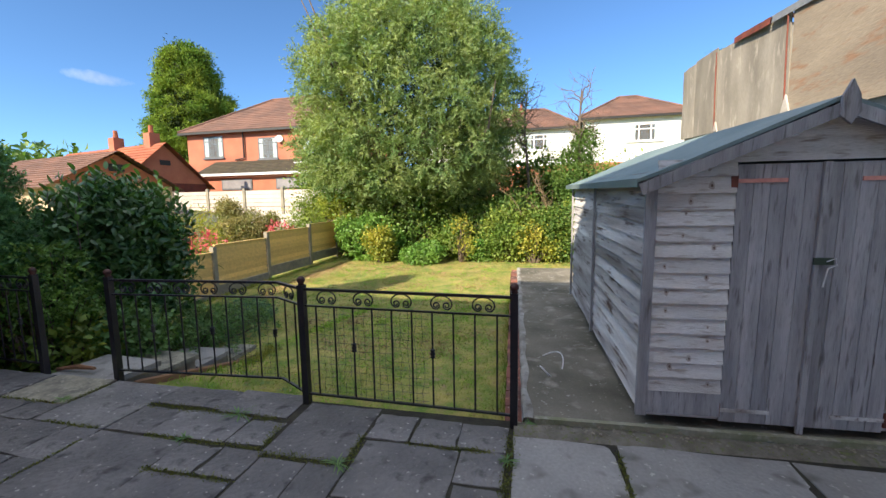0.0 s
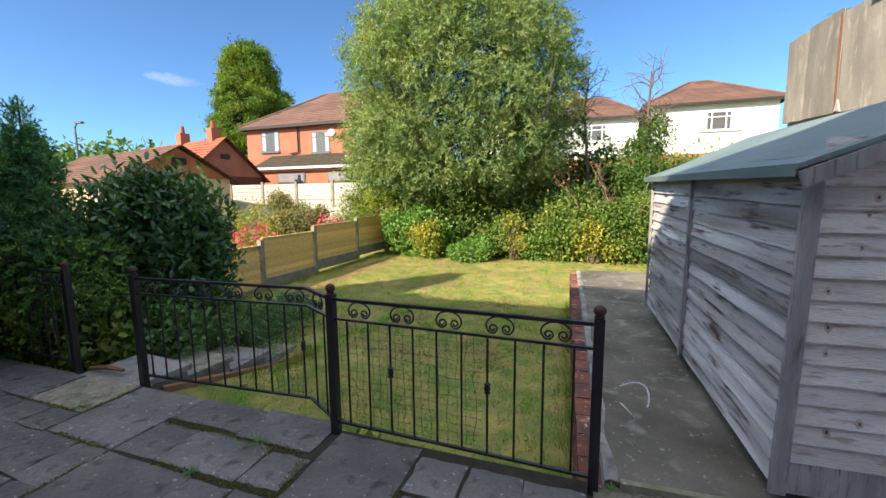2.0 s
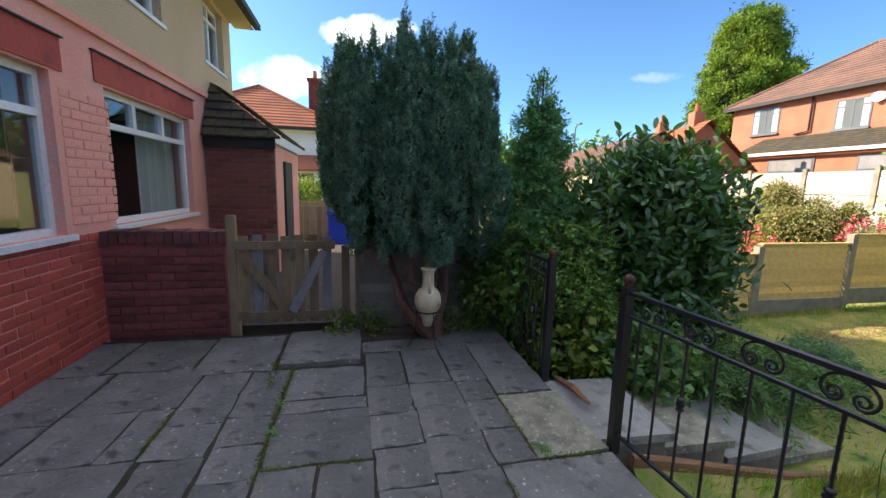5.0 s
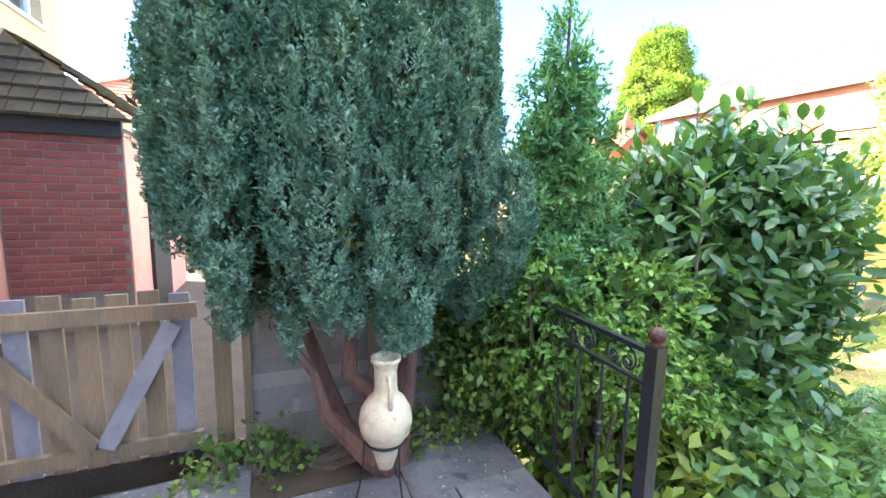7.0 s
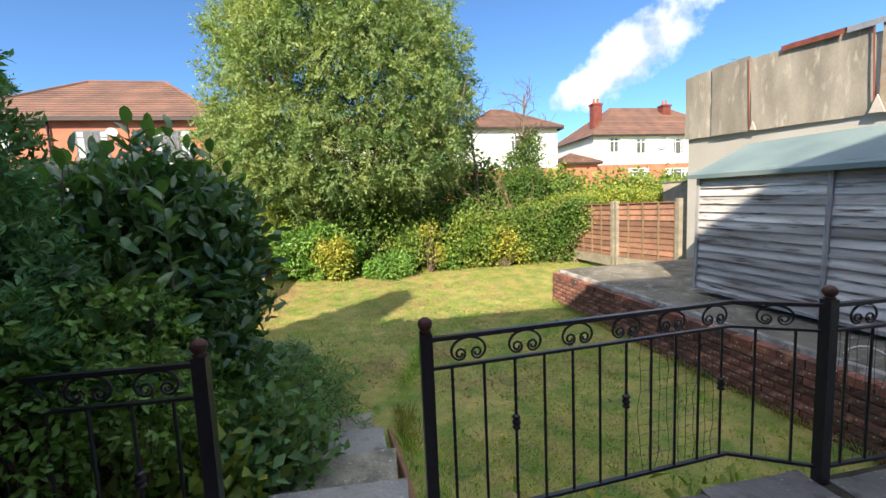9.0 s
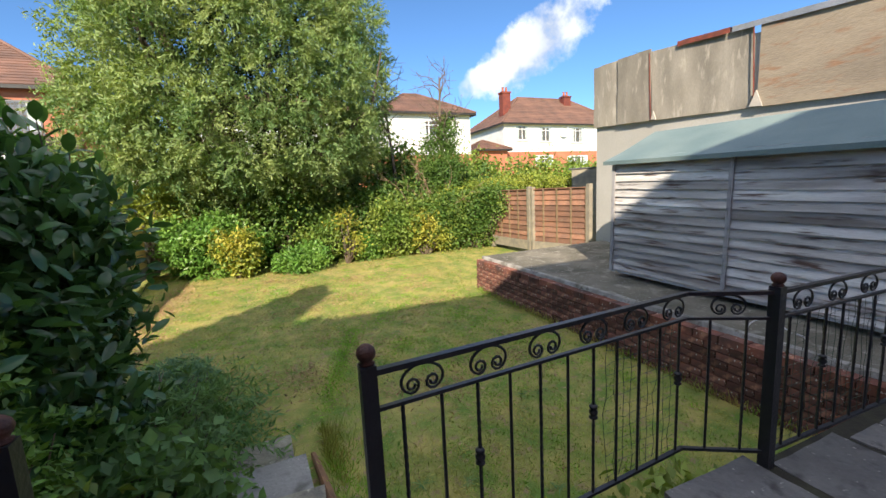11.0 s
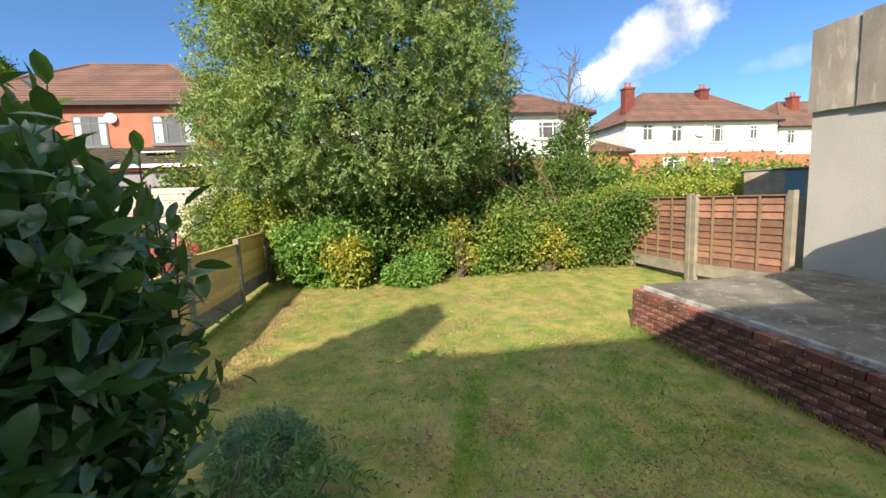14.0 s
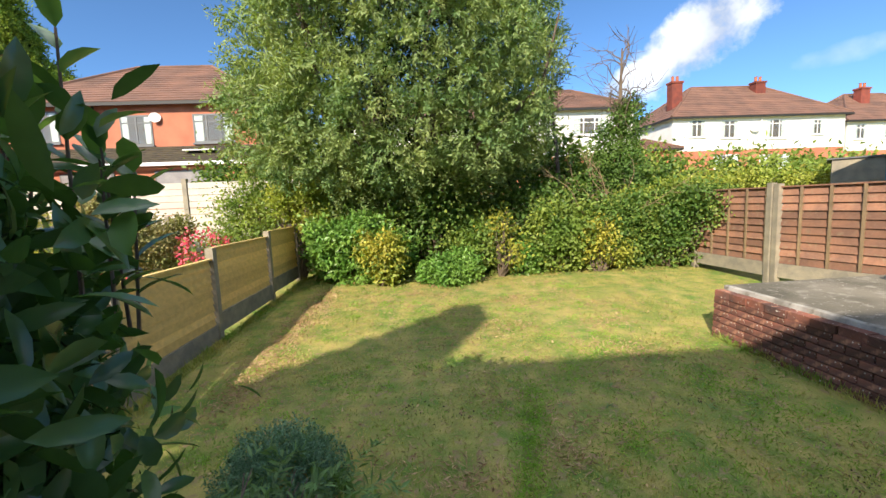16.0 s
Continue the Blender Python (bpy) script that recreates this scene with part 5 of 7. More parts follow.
def gable_house(label, at, rz, w, d, ze, zr, roofm, wallm, chims=()):
    """A house with a ridge along its local y; its gable end faces local -y at the origin."""
    ob = tagged(new("house"), label, "house")
    ob.matrix_basis = pose(*at, 0, 0, rz)
    boxpart("wall", (-w / 2, w / 2, 0, d, -1.5, ze), M[wallm], ob)
    bm = bmesh.new()
    v = [bm.verts.new(q) for q in ((-w / 2, 0.02, ze), (w / 2, 0.02, ze), (0, 0.02, zr - 0.08))]
    u = [bm.verts.new(q.co + Vector((0, 0.2, 0))) for q in v]
    bm.faces.new(v), bm.faces.new(u[::-1])
    for k in range(3):
        bm.faces.new((v[k], u[k], u[(k + 1) % 3], v[(k + 1) % 3]))
    part("gable", bm, M["brick_or"], ob, "tile-hung gable")
    bm = bmesh.new()
    s = 0.3 * (zr - ze) / (w / 2)
    tiled_slope(bm, ((-w / 2 - 0.3, -0.25, ze - s), (-w / 2 - 0.3, d, ze - s), (0, d, zr), (0, -0.25, zr)), 14)
    tiled_slope(bm, ((w / 2 + 0.3, -0.25, ze - s), (w / 2 + 0.3, d, ze - s), (0, d, zr), (0, -0.25, zr)), 14)
    part("roof", bm, M[roofm], ob, kind="stuff")
    boxpart("vent", (-0.25, 0.25, -0.02, 0.0, (ze + zr) / 2 - 0.1, (ze + zr) / 2 + 0.15), M["black"], ob)
    for cx, cy, top in chims:
        ch = boxpart("chimney", (cx - 0.25, cx + 0.25, cy - 0.25, cy + 0.25, zr - 0.5, top), M["brick_or"], ob)
        bm = bmesh.new()
        lathe(bm, [(0.13, 0), (0.10, 0.4)], 8, (cx, cy, top))
        part("chimney_pot", bm, M["tile_or"], ch)


gable_house("bungalow with an orange tiled roof and a tile-hung gable end", (-17.9, 17.0, 0), 78, 4.2, 9.0, 2.7, 4.65, "tile_or", "brick", [(0, 0.9, 5.2), (0, 4.0, 5.2)])
gable_house("low outbuilding with a brown tiled roof", (-14.3, 11.6, 0), 80, 3.8, 8.0, 2.3, 3.45, "tile", "dash", [])

# ---- trees and shrubs ----


def big_tree():
    ob = thing("tree", "large multi-stemmed green tree with feathery leaves", "tree", (-4.2, 13.9, -0.3))
    rg = np.random.default_rng(11)
    bm = bmesh.new()
    for sx, sy in ((0, 0), (0.3, 0.2), (-0.3, 0.1)):
        ends = [(rg.uniform(-3.2, 3.4), rg.uniform(-2.6, 2.6), rg.uniform(4.5, 8.8)) for _ in range(6)]
        limbs(bm, rg, (sx, sy, -0.1), ends, 0.12)
    part("trunk", bm, M["bark"], ob)
    lobes = []
    for k in range(150):
        u = 1 - 2 * (k + 0.5) / 150
        a = k * 2.39996
        s = math.sqrt(1 - u * u) * (1.0 if u > -0.3 else 1.06)
        r = rg.uniform(0.38, 0.80)
        q = rg.uniform(0.82, 1.07)
        z = 5.15 + 3.75 * u
        if z < 2.4 and math.sin(a) < 0:
            z += rg.uniform(0.0, 0.7)
        lobes.append((3.4 * s * q * math.cos(a), 2.85 * s * q * math.sin(a), z, r, r, r * 0.62))
    crown("crown", 21, lobes, 19000, 14, 0.36, 0.105, 0.034, M["l_ash"], ob, droop=0.15, shell=0.5, line=True)
    # darkened core leaves paint shade into the gaps between the lobes
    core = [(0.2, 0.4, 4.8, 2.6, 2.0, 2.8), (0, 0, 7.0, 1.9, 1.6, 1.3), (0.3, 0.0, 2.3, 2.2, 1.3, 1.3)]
    crown("inner_leaves", 22, core, 800, 14, 0.5, 0.14, 0.06, M["l_inner_shade"], ob, shell=0.8)
    return ob


big_tree()


def shrub(label, at, lobes, material, clusters=700, per=14, spread=0.14, length=0.09, width=0.05, seed=1, category="shrub", name="shrub", rows=1, stems=2, ragged=True, **kw):
    ob = thing(name, label, category, at)
    rg = np.random.default_rng(seed)
    bm = bmesh.new()
    extra = []
    if ragged:
        for l in lobes:
            for _ in range(9):
                d = rg.normal(size=3)
                d /= np.linalg.norm(d)
                d[2] = abs(d[2]) * 0.9
                s = rg.uniform(0.22, 0.5)
                q = rg.uniform(0.75, 1.3)
                extra.append((l[0] + d[0] * l[3] * q, l[1] + d[1] * l[4] * 0.9 * q, l[2] + d[2] * l[5] * q, l[3] * s, l[4] * s, l[5] * s))
    lobes = list(lobes) + extra
    ends = [(l[0] + rg.normal() * l[3] * 0.4, l[1] + rg.normal() * l[4] * 0.4, l[2] + l[5] * 0.5) for l in lobes for _ in range(stems)]
    limbs(bm, rg, (0, 0, -0.05), ends, 0.022, 5)
    part("branch", bm, M["bark"], ob, kind="stuff")
    other = {"l_hedge": ("l_yellow", 0.05), "l_dark": ("l_hedge", 0.4), "l_yellow": ("l_hedge", 0.35)}.get(material)
    if ragged and other:
        crown("leaves", seed + 500, lobes, int(clusters * other[1]), per, spread * 1.8, length * 0.9, width, M[other[0]], ob, shell=0.3)
        spread, length, width, clusters = spread * 1.5, length * 1.3, width * 1.3, int(clusters * 0.72)
    crown("leaves", seed, lobes, clusters, per, spread, length, width, M[material], ob, rows=rows, **{"shell": 0.55, **kw})
    return ob


HB = -0.42
shrub("dense bright green laurel bush at the lawn's end", (-5.35, 12.5, HB), [(0, 0, 0.65, 0.62, 0.55, 0.7), (-0.55, 0.1, 0.85, 0.45, 0.5, 0.55), (0.75, 0.15, 0.6, 0.35, 0.4, 0.55)], "l_bright", 1000, 12, 0.18, 0.12, 0.055, 2)
shrub("amber-yellow variegated bush by the lawn", (-4.75, 12.0, HB), [(0, 0, 0.72, 0.42, 0.3, 0.38), (0.15, 0, 0.4, 0.25, 0.25, 0.3)], "l_yellow", 380, 12, 0.12, 0.08, 0.05, 3)
shrub("low bright green bush spilling onto the lawn", (-3.35, 11.95, HB), [(0, 0, 0.2, 0.55, 0.42, 0.33), (0.35, 0.1, 0.35, 0.25, 0.25, 0.3)], "l_bright", 520, 12, 0.14, 0.09, 0.05, 4)
shrub("dark ivy-covered undergrowth beneath the tree", (-3.6, 13.5, HB), [(0, 0, 1.0, 1.2, 0.8, 1.2), (-1.5, 0.2, 1.2, 1.2, 0.8, 1.2), (1.2, 0.1, 0.9, 1.2, 0.8, 1.0), (2.6, 0.1, 1.0, 1.1, 0.8, 1.1)], "l_dark", 1700, 12, 0.2, 0.09, 0.06, 5)
shrub("straggly cream-leaved bush by the lawn", (-2.15, 12.3, HB), [(0, 0, 0.85, 0.3, 0.3, 0.45), (0.2, 0, 0.5, 0.3, 0.3, 0.3)], "l_yellow", 60, 10, 0.14, 0.07, 0.05, 6)
shrub("small dark-leaved bush among the border shrubs", (-2.65, 12.75, HB), [(0, 0, 0.6, 0.45, 0.4, 0.6)], "l_hedge", 300, 12, 0.16, 0.08, 0.05, 44)
shrub("mixed green and yellow bush along the far border", (-0.75, 12.55, HB), [(0, 0, 0.7, 0.6, 0.45, 0.7), (0.75, 0.2, 0.9, 0.4, 0.4, 0.6)], "l_hedge", 800, 12, 0.16, 0.08, 0.05, 7)
shrub("yellow-green bush in the far border", (0.1, 12.3, HB), [(0, 0, 0.7, 0.45, 0.3, 0.5), (0.5, 0.1, 0.45, 0.3, 0.25, 0.35)], "l_yellow", 230, 12, 0.13, 0.07, 0.04, 45)
shrub("low green bush in the far border", (-1.55, 12.5, HB), [(0, 0, 0.3, 0.35, 0.3, 0.35)], "l_bright", 230, 12, 0.13, 0.08, 0.045, 46)
shrub("dark green bush in the far border", (0.95, 12.8, HB), [(0, 0, 0.8, 0.6, 0.5, 0.75), (0.9, 0.0, 0.9, 0.6, 0.4, 0.7)], "l_dark", 1100, 12, 0.16, 0.07, 0.05, 8)
shrub("green bush at the corner behind the side fence", (-7.2, 13.6, HB), [(0, 0, 1.2, 0.9, 0.7, 1.1), (-0.9, 0, 1.1, 0.7, 0.7, 0.9)], "l_hedge", 1100, 12, 0.2, 0.08, 0.035, 9)
shrub("amber-leaved shrub rising behind the side fence", (-6.65, 13.0, HB), [(0, 0, 1.75, 0.5, 0.4, 0.4), (0.35, 0.1, 1.3, 0.3, 0.3, 0.3)], "l_gold", 330, 12, 0.16, 0.08, 0.05, 47)


def conifer():
    ob = thing("yew_tree", "broad blue-green conifer with upright plumes and a forked red-brown trunk", "conifer", (-5.42, 1.78, -0.1))
    rg = np.random.default_rng(4)
    bm = bmesh.new()
    limbs(bm, rg, (0.04, 0.28, 0.0), [(-0.1, -0.45, 1.3), (0.0, 0.35, 1.3), (0.1, -0.1, 1.5), (0.15, -0.35, 1.0), (0.1, 0.25, 1.1)], 0.07, 7, 0.2)
    part("trunk", bm, M["barkred"], ob)
    lobes = []
    for k in range(72):
        u = -0.74 + 1.5 * (k + 0.5) / 72
        a = k * 2.39996
        s = math.sqrt(max(0.05, 1 - (u / 1.05) ** 2)) ** 0.7 * (1.04 + min(0.0, u + 0.1) * 0.5) * rg.uniform(0.86, 1.08)
        r = rg.uniform(0.055, 0.085)
        lobes.append((0.50 * s * math.cos(a), 0.70 * s * math.sin(a), 1.77 + 0.76 * u + rg.uniform(-0.08, 0.08), r, r, rg.uniform(0.34, 0.52)))
    for k in range(22):
        a = k * 2.39996
        s = math.sqrt((k + 0.5) / 22)
        lobes.append((0.45 * s * math.cos(a), 0.66 * s * math.sin(a), 2.44 - 0.28 * s * s + rg.uniform(-0.08, 0.14), 0.042, 0.042, rg.uniform(0.28, 0.46)))
    lobes.append((0.30, 0.22, 0.98, 0.12, 0.12, 0.22))
    lobes += [(-0.35, -0.25 + 0.22 * k, 1.0, 0.12, 0.12, 0.20) for k in range(5)]
    lobes += [(0.1 * k, 0.66 + 0.03 * k, 1.05 + 0.12 * k, 0.10, 0.10, 0.30) for k in range(4)]
    crown("foliage", 31, lobes, 40000, 12, 0.05, 0.022, 0.0085, M["l_yew"], ob, shell=0.3, upward=2.8, low=0.80, line=True)
    # core sprays coloured dark, as the shade between the plumes
    crown("inner_foliage", 30, [(0, 0, 1.75, 0.40, 0.60, 0.70), (0, 0, 1.4, 0.34, 0.5, 0.40)], 3200, 12, 0.12, 0.05, 0.02, M["l_inner_shade"], ob, shell=0.7, upward=1.0, low=0.95)
    return ob


conifer()


def law():
    ob = thing("cypress", "young bright green cypress with feathery sprays", "conifer", (-5.38, 3.0, -0.5))
    rg = np.random.default_rng(6)
    bm = bmesh.new()
    tube(bm, [(0, 0, 0), (0, 0, 1.2), (0.02, 0, 3.0)], [0.05, 0.035, 0.006], 6)
    part("trunk", bm, M["barkred"], ob)
    lobes = [(0, 0, 1.5, 0.30, 0.30, 0.4), (0, 0, 1.95, 0.22, 0.22, 0.4), (0, 0, 2.35, 0.14, 0.14, 0.35), (0.0, 0, 2.7, 0.08, 0.08, 0.25), (-0.1, -0.50, 2.2, 0.08, 0.08, 0.5)]
    for k in range(22):
        z = 1.2 + 1.4 * k / 22
        r = 0.42 * (2.95 - z) / 1.75
        lobes.append((r * math.cos(k * 2.4), r * math.sin(k * 2.4), z, 0.10, 0.10, 0.16))
    crown("foliage", 32, lobes, 3000, 10, 0.10, 0.045, 0.016, M["l_law"], ob, shell=0.8, line=True, upward=0.7)
    return ob


law()
shrub("bright green shrub with flat layered sprays behind the railing", (-5.05, 3.15, -0.55), [(0, 0, 1.35, 0.30, 0.42, 0.32), (0.12, 0.05, 1.05, 0.25, 0.36, 0.25), (-0.1, -0.3, 1.2, 0.2, 0.25, 0.4), (-0.2, -0.2, 0.8, 0.2, 0.25, 0.3)], "l_bright", 1500, 9, 0.10, 0.042, 0.022, 48, line=True, droop=0.25, ragged=True)
shrub("dark ivy filling the gap between the fence and the railing", (-5.60, 2.62, -0.5), [(0, 0, 0.75, 0.16, 0.25, 0.55), (0.05, 0.25, 0.7, 0.16, 0.2, 0.5)], "l_dark", 500, 9, 0.10, 0.05, 0.035, 50)
shrub("low leafy bramble with bare twigs beside the steps", (-4.95, 3.45, -0.6), [(0, 0, 0.45, 0.25, 0.5, 0.4), (0.1, 0.6, 0.4, 0.25, 0.3, 0.3)], "l_bright", 260, 8, 0.16, 0.06, 0.042, 49, stems=5)
shrub("big dark green glossy cherry laurel", (-5.34, 4.0, -0.55), [(0, 0, 1.25, 0.62, 0.75, 0.95), (0.05, 0.55, 1.2, 0.5, 0.5, 0.8), (0.0, -0.55, 1.15, 0.5, 0.5, 0.75), (0.25, 0.1, 0.9, 0.45, 0.5, 0.55), (0.1, 0.0, 1.8, 0.3, 0.4, 0.5), (0.0, 0.5, 1.75, 0.25, 0.25, 0.5), (0.42, -0.05, 1.75, 0.26, 0.32, 0.5), (0.35, 0.35, 1.5, 0.25, 0.3, 0.45), (0.55, 0.25, 1.70, 0.14, 0.18, 0.32)], "l_laurel", 3300, 7, 0.20, 0.105, 0.040, 12, name="laurel", rows=2, ragged=False, low=0.68, shell=0.6, upward=0.5, fold=0.12, curl=0.25)
shrub("round blue-green dwarf spruce", (-4.88, 6.1, -0.6), [(0, 0, 0.15, 0.40, 0.36, 0.32)], "l_blue", 2600, 10, 0.03, 0.024, 0.010, 13, name="dwarf_spruce", ragged=False)
shrub("fern with long arching fronds", (-4.75, 4.55, -0.6), [(0, 0, 0.28, 0.42, 0.6, 0.38), (0.1, 0.9, 0.2, 0.4, 0.4, 0.3)], "l_fern", 420, 28, 0.40, 0.075, 0.017, 14, name="fern", line=True, droop=0.5, shell=0.9)


def far_tree():
    ob = thing("tree", "tall yellow-green conifer standing behind the houses", "tree", (-28.5, 30.0, 0.0))
    rg = np.random.default_rng(8)
    bm = bmesh.new()
    tube(bm, [(0, 0, 0), (0, 0, 8), (0, 0, 14.5)], [0.45, 0.3, 0.05], 8)
    part("trunk", bm, M["bark"], ob)
    lobes = []
    for k in range(120):
        z = 1.5 + 12.8 * k / 120
        r = 2.9 * min(1, ((17.2 - z) / 8.5)) ** 0.8 * rg.uniform(0.62, 1.08)
        a = k * 2.39996 + rg.uniform(-0.3, 0.3)
        w = rg.uniform(0.6, 1.15)
        lobes.append((r * math.cos(a), r * math.sin(a), z, w, w, w * 0.42))
    lobes.append((0, 0, 14.4, 0.9, 0.9, 0.7))
    crown("crown", 33, lobes, 15000, 10, 0.34, 0.20, 0.08, M["l_far"], ob, shell=0.6, upward=0.6)
    # dark core leaves stand for shade deep in the crown
    crown("inner_leaves", 34, [(0, 0, 8.0, 2.2, 2.2, 6.2)], 1500, 10, 0.7, 0.3, 0.14, M["l_inner_shade"], ob, shell=0.6)
    return ob


far_tree()


# ---- garden things ----
vase = thing("vase", "tall cream clay amphora vase standing in a black wire stand", "vase", (-5.08, 1.91, 0.0))
bm = bmesh.new()
prof = [(0.012, 0.19), (0.035, 0.20), (0.055, 0.27), (0.078, 0.33), (0.108, 0.37), (0.118, 0.42), (0.112, 0.47), (0.085, 0.52), (0.056, 0.545), (0.050, 0.58), (0.050, 0.66), (0.056, 0.69), (0.066, 0.70), (0.066, 0.715), (0.052, 0.715), (0.044, 0.70), (0.042, 0.56), (0.02, 0.55)]
lathe(bm, prof, 28)
part("body", bm, M["clay"], vase, smooth=True)
for s in (-1, 1):
    bm = bmesh.new()
    tube(bm, [(0, 0.045, 0.64), (0, 0.068, 0.635), (0, 0.080, 0.59), (0, 0.083, 0.51)], [0.012, 0.011, 0.010, 0.012], 8)
    h = part("vase_handle", bm, M["clay"], vase, smooth=True)
    h.matrix_basis = pose(0, 0, 0, 0, 0, 90 if s > 0 else -90)
stand = thing("vase_stand", "black bent wire stand holding the cream vase", "stand", (-5.08, 1.91, 0.0))
bm = bmesh.new()
tube(bm, [(0.092 * math.cos(a), 0.092 * math.sin(a), 0.335) for a in np.linspace(0, 2 * math.pi, 25)], 0.006, 6)
part("ring", bm, M["black"], stand)
for k in range(3):
    a = 2 * math.pi * k / 3 + 0.4
    c, s = math.cos(a), math.sin(a)
    bm = bmesh.new()
    tube(bm, [(0.095 * c, 0.095 * s, 0.335), (0.10 * c, 0.10 * s, 0.2), (0.13 * c, 0.13 * s, 0.06), (0.17 * c, 0.17 * s, 0.012)], 0.005, 6)
    part("leg", bm, M["black"], stand)

bm = bmesh.new()
tube(bm, [(0.15 + 0.14 * math.cos(a) * (1 + 0.3 * math.sin(a)), 3.55 + 0.22 * math.sin(a), 0.06 + 0.05 * math.sin(2 * a)) for a in np.linspace(-2.2, 2.6, 22)], 0.006, 6)
tagged(part("cable", bm, M["upvc"], smooth=True), "loop of thin white cable lying on the concrete path", "cable")

# timber edging beside the steps
bm = bmesh.new()
edge = [(-3.60, 2.88, -0.11), (-3.62, 3.2, -0.19), (-3.63, 3.7, -0.32), (-3.66, 4.15, -0.44), (-3.70, 4.62, -0.54)]
rings = []
for k, q in enumerate(edge):
    w, h = 0.020 + 0.004 * (k % 2), 0.085 - 0.005 * k
    rings.append([bm.verts.new((q[0] + dx, q[1], q[2] + dz)) for dx, dz in ((-w, -h), (w, -h), (w, -0.012), (w * 0.5, 0.0), (-w * 0.6, 0.002), (-w, -0.014))])
for p, q in zip(rings, rings[1:]):
    for c in range(6):
        bm.faces.new((p[c], q[c], q[(c + 1) % 6], p[(c + 1) % 6]))
bm.faces.new(rings[0][::-1]), bm.faces.new(rings[-1])
tagged(part("edging_board", bm, M["edgewood"]), "orange-brown timber edging board beside the stone steps", "edging")
bm = bmesh.new()
tube(bm, [(-4.40, 2.80, -0.02), (-4.18, 2.82, 0.012), (-3.95, 2.80, 0.02)], [0.018, 0.026, 0.014], 6)
tagged(part("bark_strip", bm, M["edgewood"]), "curl of orange-brown bark lying on the top step", "bark")
bm = bmesh.new()
rows_ = []
for k, q in enumerate(edge):
    rows_.append([bm.verts.new((q[0] + dx, q[1], (q[2] - 0.03) * (1 - s) + (lawn_z(q[0], q[1]) - 0.01) * s + 0.015 * math.sin(5 * k + 9 * s))) for dx, s in ((-0.02, 0.0), (0.10, 0.3), (0.22, 0.65), (0.38, 1.0))])
for p, q in zip(rows_, rows_[1:]):
    for c in range(3):
        bm.faces.new((p[c], p[c + 1], q[c + 1], q[c]))
tagged(part("grass_bank", bm, M["grass"], smooth=True), "short grassy bank beside the steps", kind="structure")
rq = np.random.default_rng(144)
n = 1500
q = rq.random((n, 2))
P = np.stack([-3.62 + 0.36 * q[:, 0], 2.86 + 1.75 * q[:, 1], (-0.18 - 0.38 * q[:, 1]) * (1 - q[:, 0]) + (-0.61) * q[:, 0] - 0.01], 1)
me = leaf_mesh("bank_grass", P, rq.normal(size=(n, 3)) * 0.5 + np.array([0.1, 0, 0.9]), unit(rq, n), rq.uniform(0.04, 0.10, n), np.full(n, 0.006), 0.1)
me.materials.append(M["l_lush"])
tagged(new("bank_grass", me), "long green grass on the bank beside the steps", "grass", kind="stuff")
# dead ivy-clad tree at the right of the big tree
ob = thing("dead_tree", "leafless grey tree with ivy climbing its trunk", "tree", (1.57, 14.2, -0.3))
rg = np.random.default_rng(61)
bm = bmesh.new()
tube(bm, [(0, 0, 0), (0.05, 0, 2.0), (-0.05, 0, 3.8), (0.0, 0, 5.4)], [0.11, 0.08, 0.05, 0.02], 7)
for k in range(24):
    a = rg.uniform(0, 2 * math.pi)
    h = rg.uniform(3.2, 5.2)
    L = rg.uniform(0.6, 1.3)
    p = Vector((0, 0, h))
    pts = [p]
    d = Vector((math.cos(a), math.sin(a) * 0.5, rg.uniform(0.7, 1.9))).normalized()
    for q in range(7):
        d = (d + Vector(rg.normal(size=3)) * 0.35).normalized()
        p = p + d * L / 7
        pts.append(p)
        if q > 0:
            e = (d + Vector(rg.normal(size=3)) * 0.8).normalized()
            tube(bm, [p, p + e * 0.2, p + e * 0.42 + Vector((0, 0, 0.05))], [0.008, 0.006, 0.003], 4)
    tube(bm, pts, [0.022 * (1 - i / 8.5) for i in range(len(pts))], 5)
part("trunk", bm, M["bark"], ob)
crown("ivy", 62, [(0, 0, 2.3, 0.45, 0.4, 1.6), (-0.4, 0, 2.6, 0.4, 0.3, 0.8), (0.2, 0, 3.6, 0.35, 0.3, 0.6)], 700, 12, 0.2, 0.08, 0.05, M["l_dark"], ob)
shrub("tangled hedge of ivy and yellow-green climber behind the fence", (3.2, 13.4, -0.35), [(-0.4, 0, 0.8, 0.9, 0.6, 0.7), (0.9, -0.1, 1.1, 1.0, 0.6, 0.5), (2.2, -0.3, 1.1, 1.0, 0.6, 0.5), (3.4, -0.6, 1.1, 1.0, 0.6, 0.5)], "l_hedge", 2600, 12, 0.2, 0.08, 0.05, 63)
shrub("dark ivy hanging over the corner of the fence", (1.9, 12.5, -0.35), [(0, 0, 0.75, 0.7, 0.4, 0.7), (0.45, -0.25, 1.4, 0.35, 0.9, 0.24), (0.75, -0.45, 1.2, 0.25, 0.5, 0.35), (-0.9, 0.2, 0.75, 0.7, 0.4, 0.65)], "l_dark", 1900, 12, 0.18, 0.07, 0.05, 64)
shrub("green bushes in the garden behind", (8.5, 16.5, -0.1), [(0, 0, 1.1, 3.0, 1.0, 1.2), (4.0, 1, 1.2, 3.0, 1.0, 1.25), (-4.0, 1, 1.2, 2.5, 1.0, 1.2)], "l_hedge", 2400, 10, 0.35, 0.16, 0.08, 65)
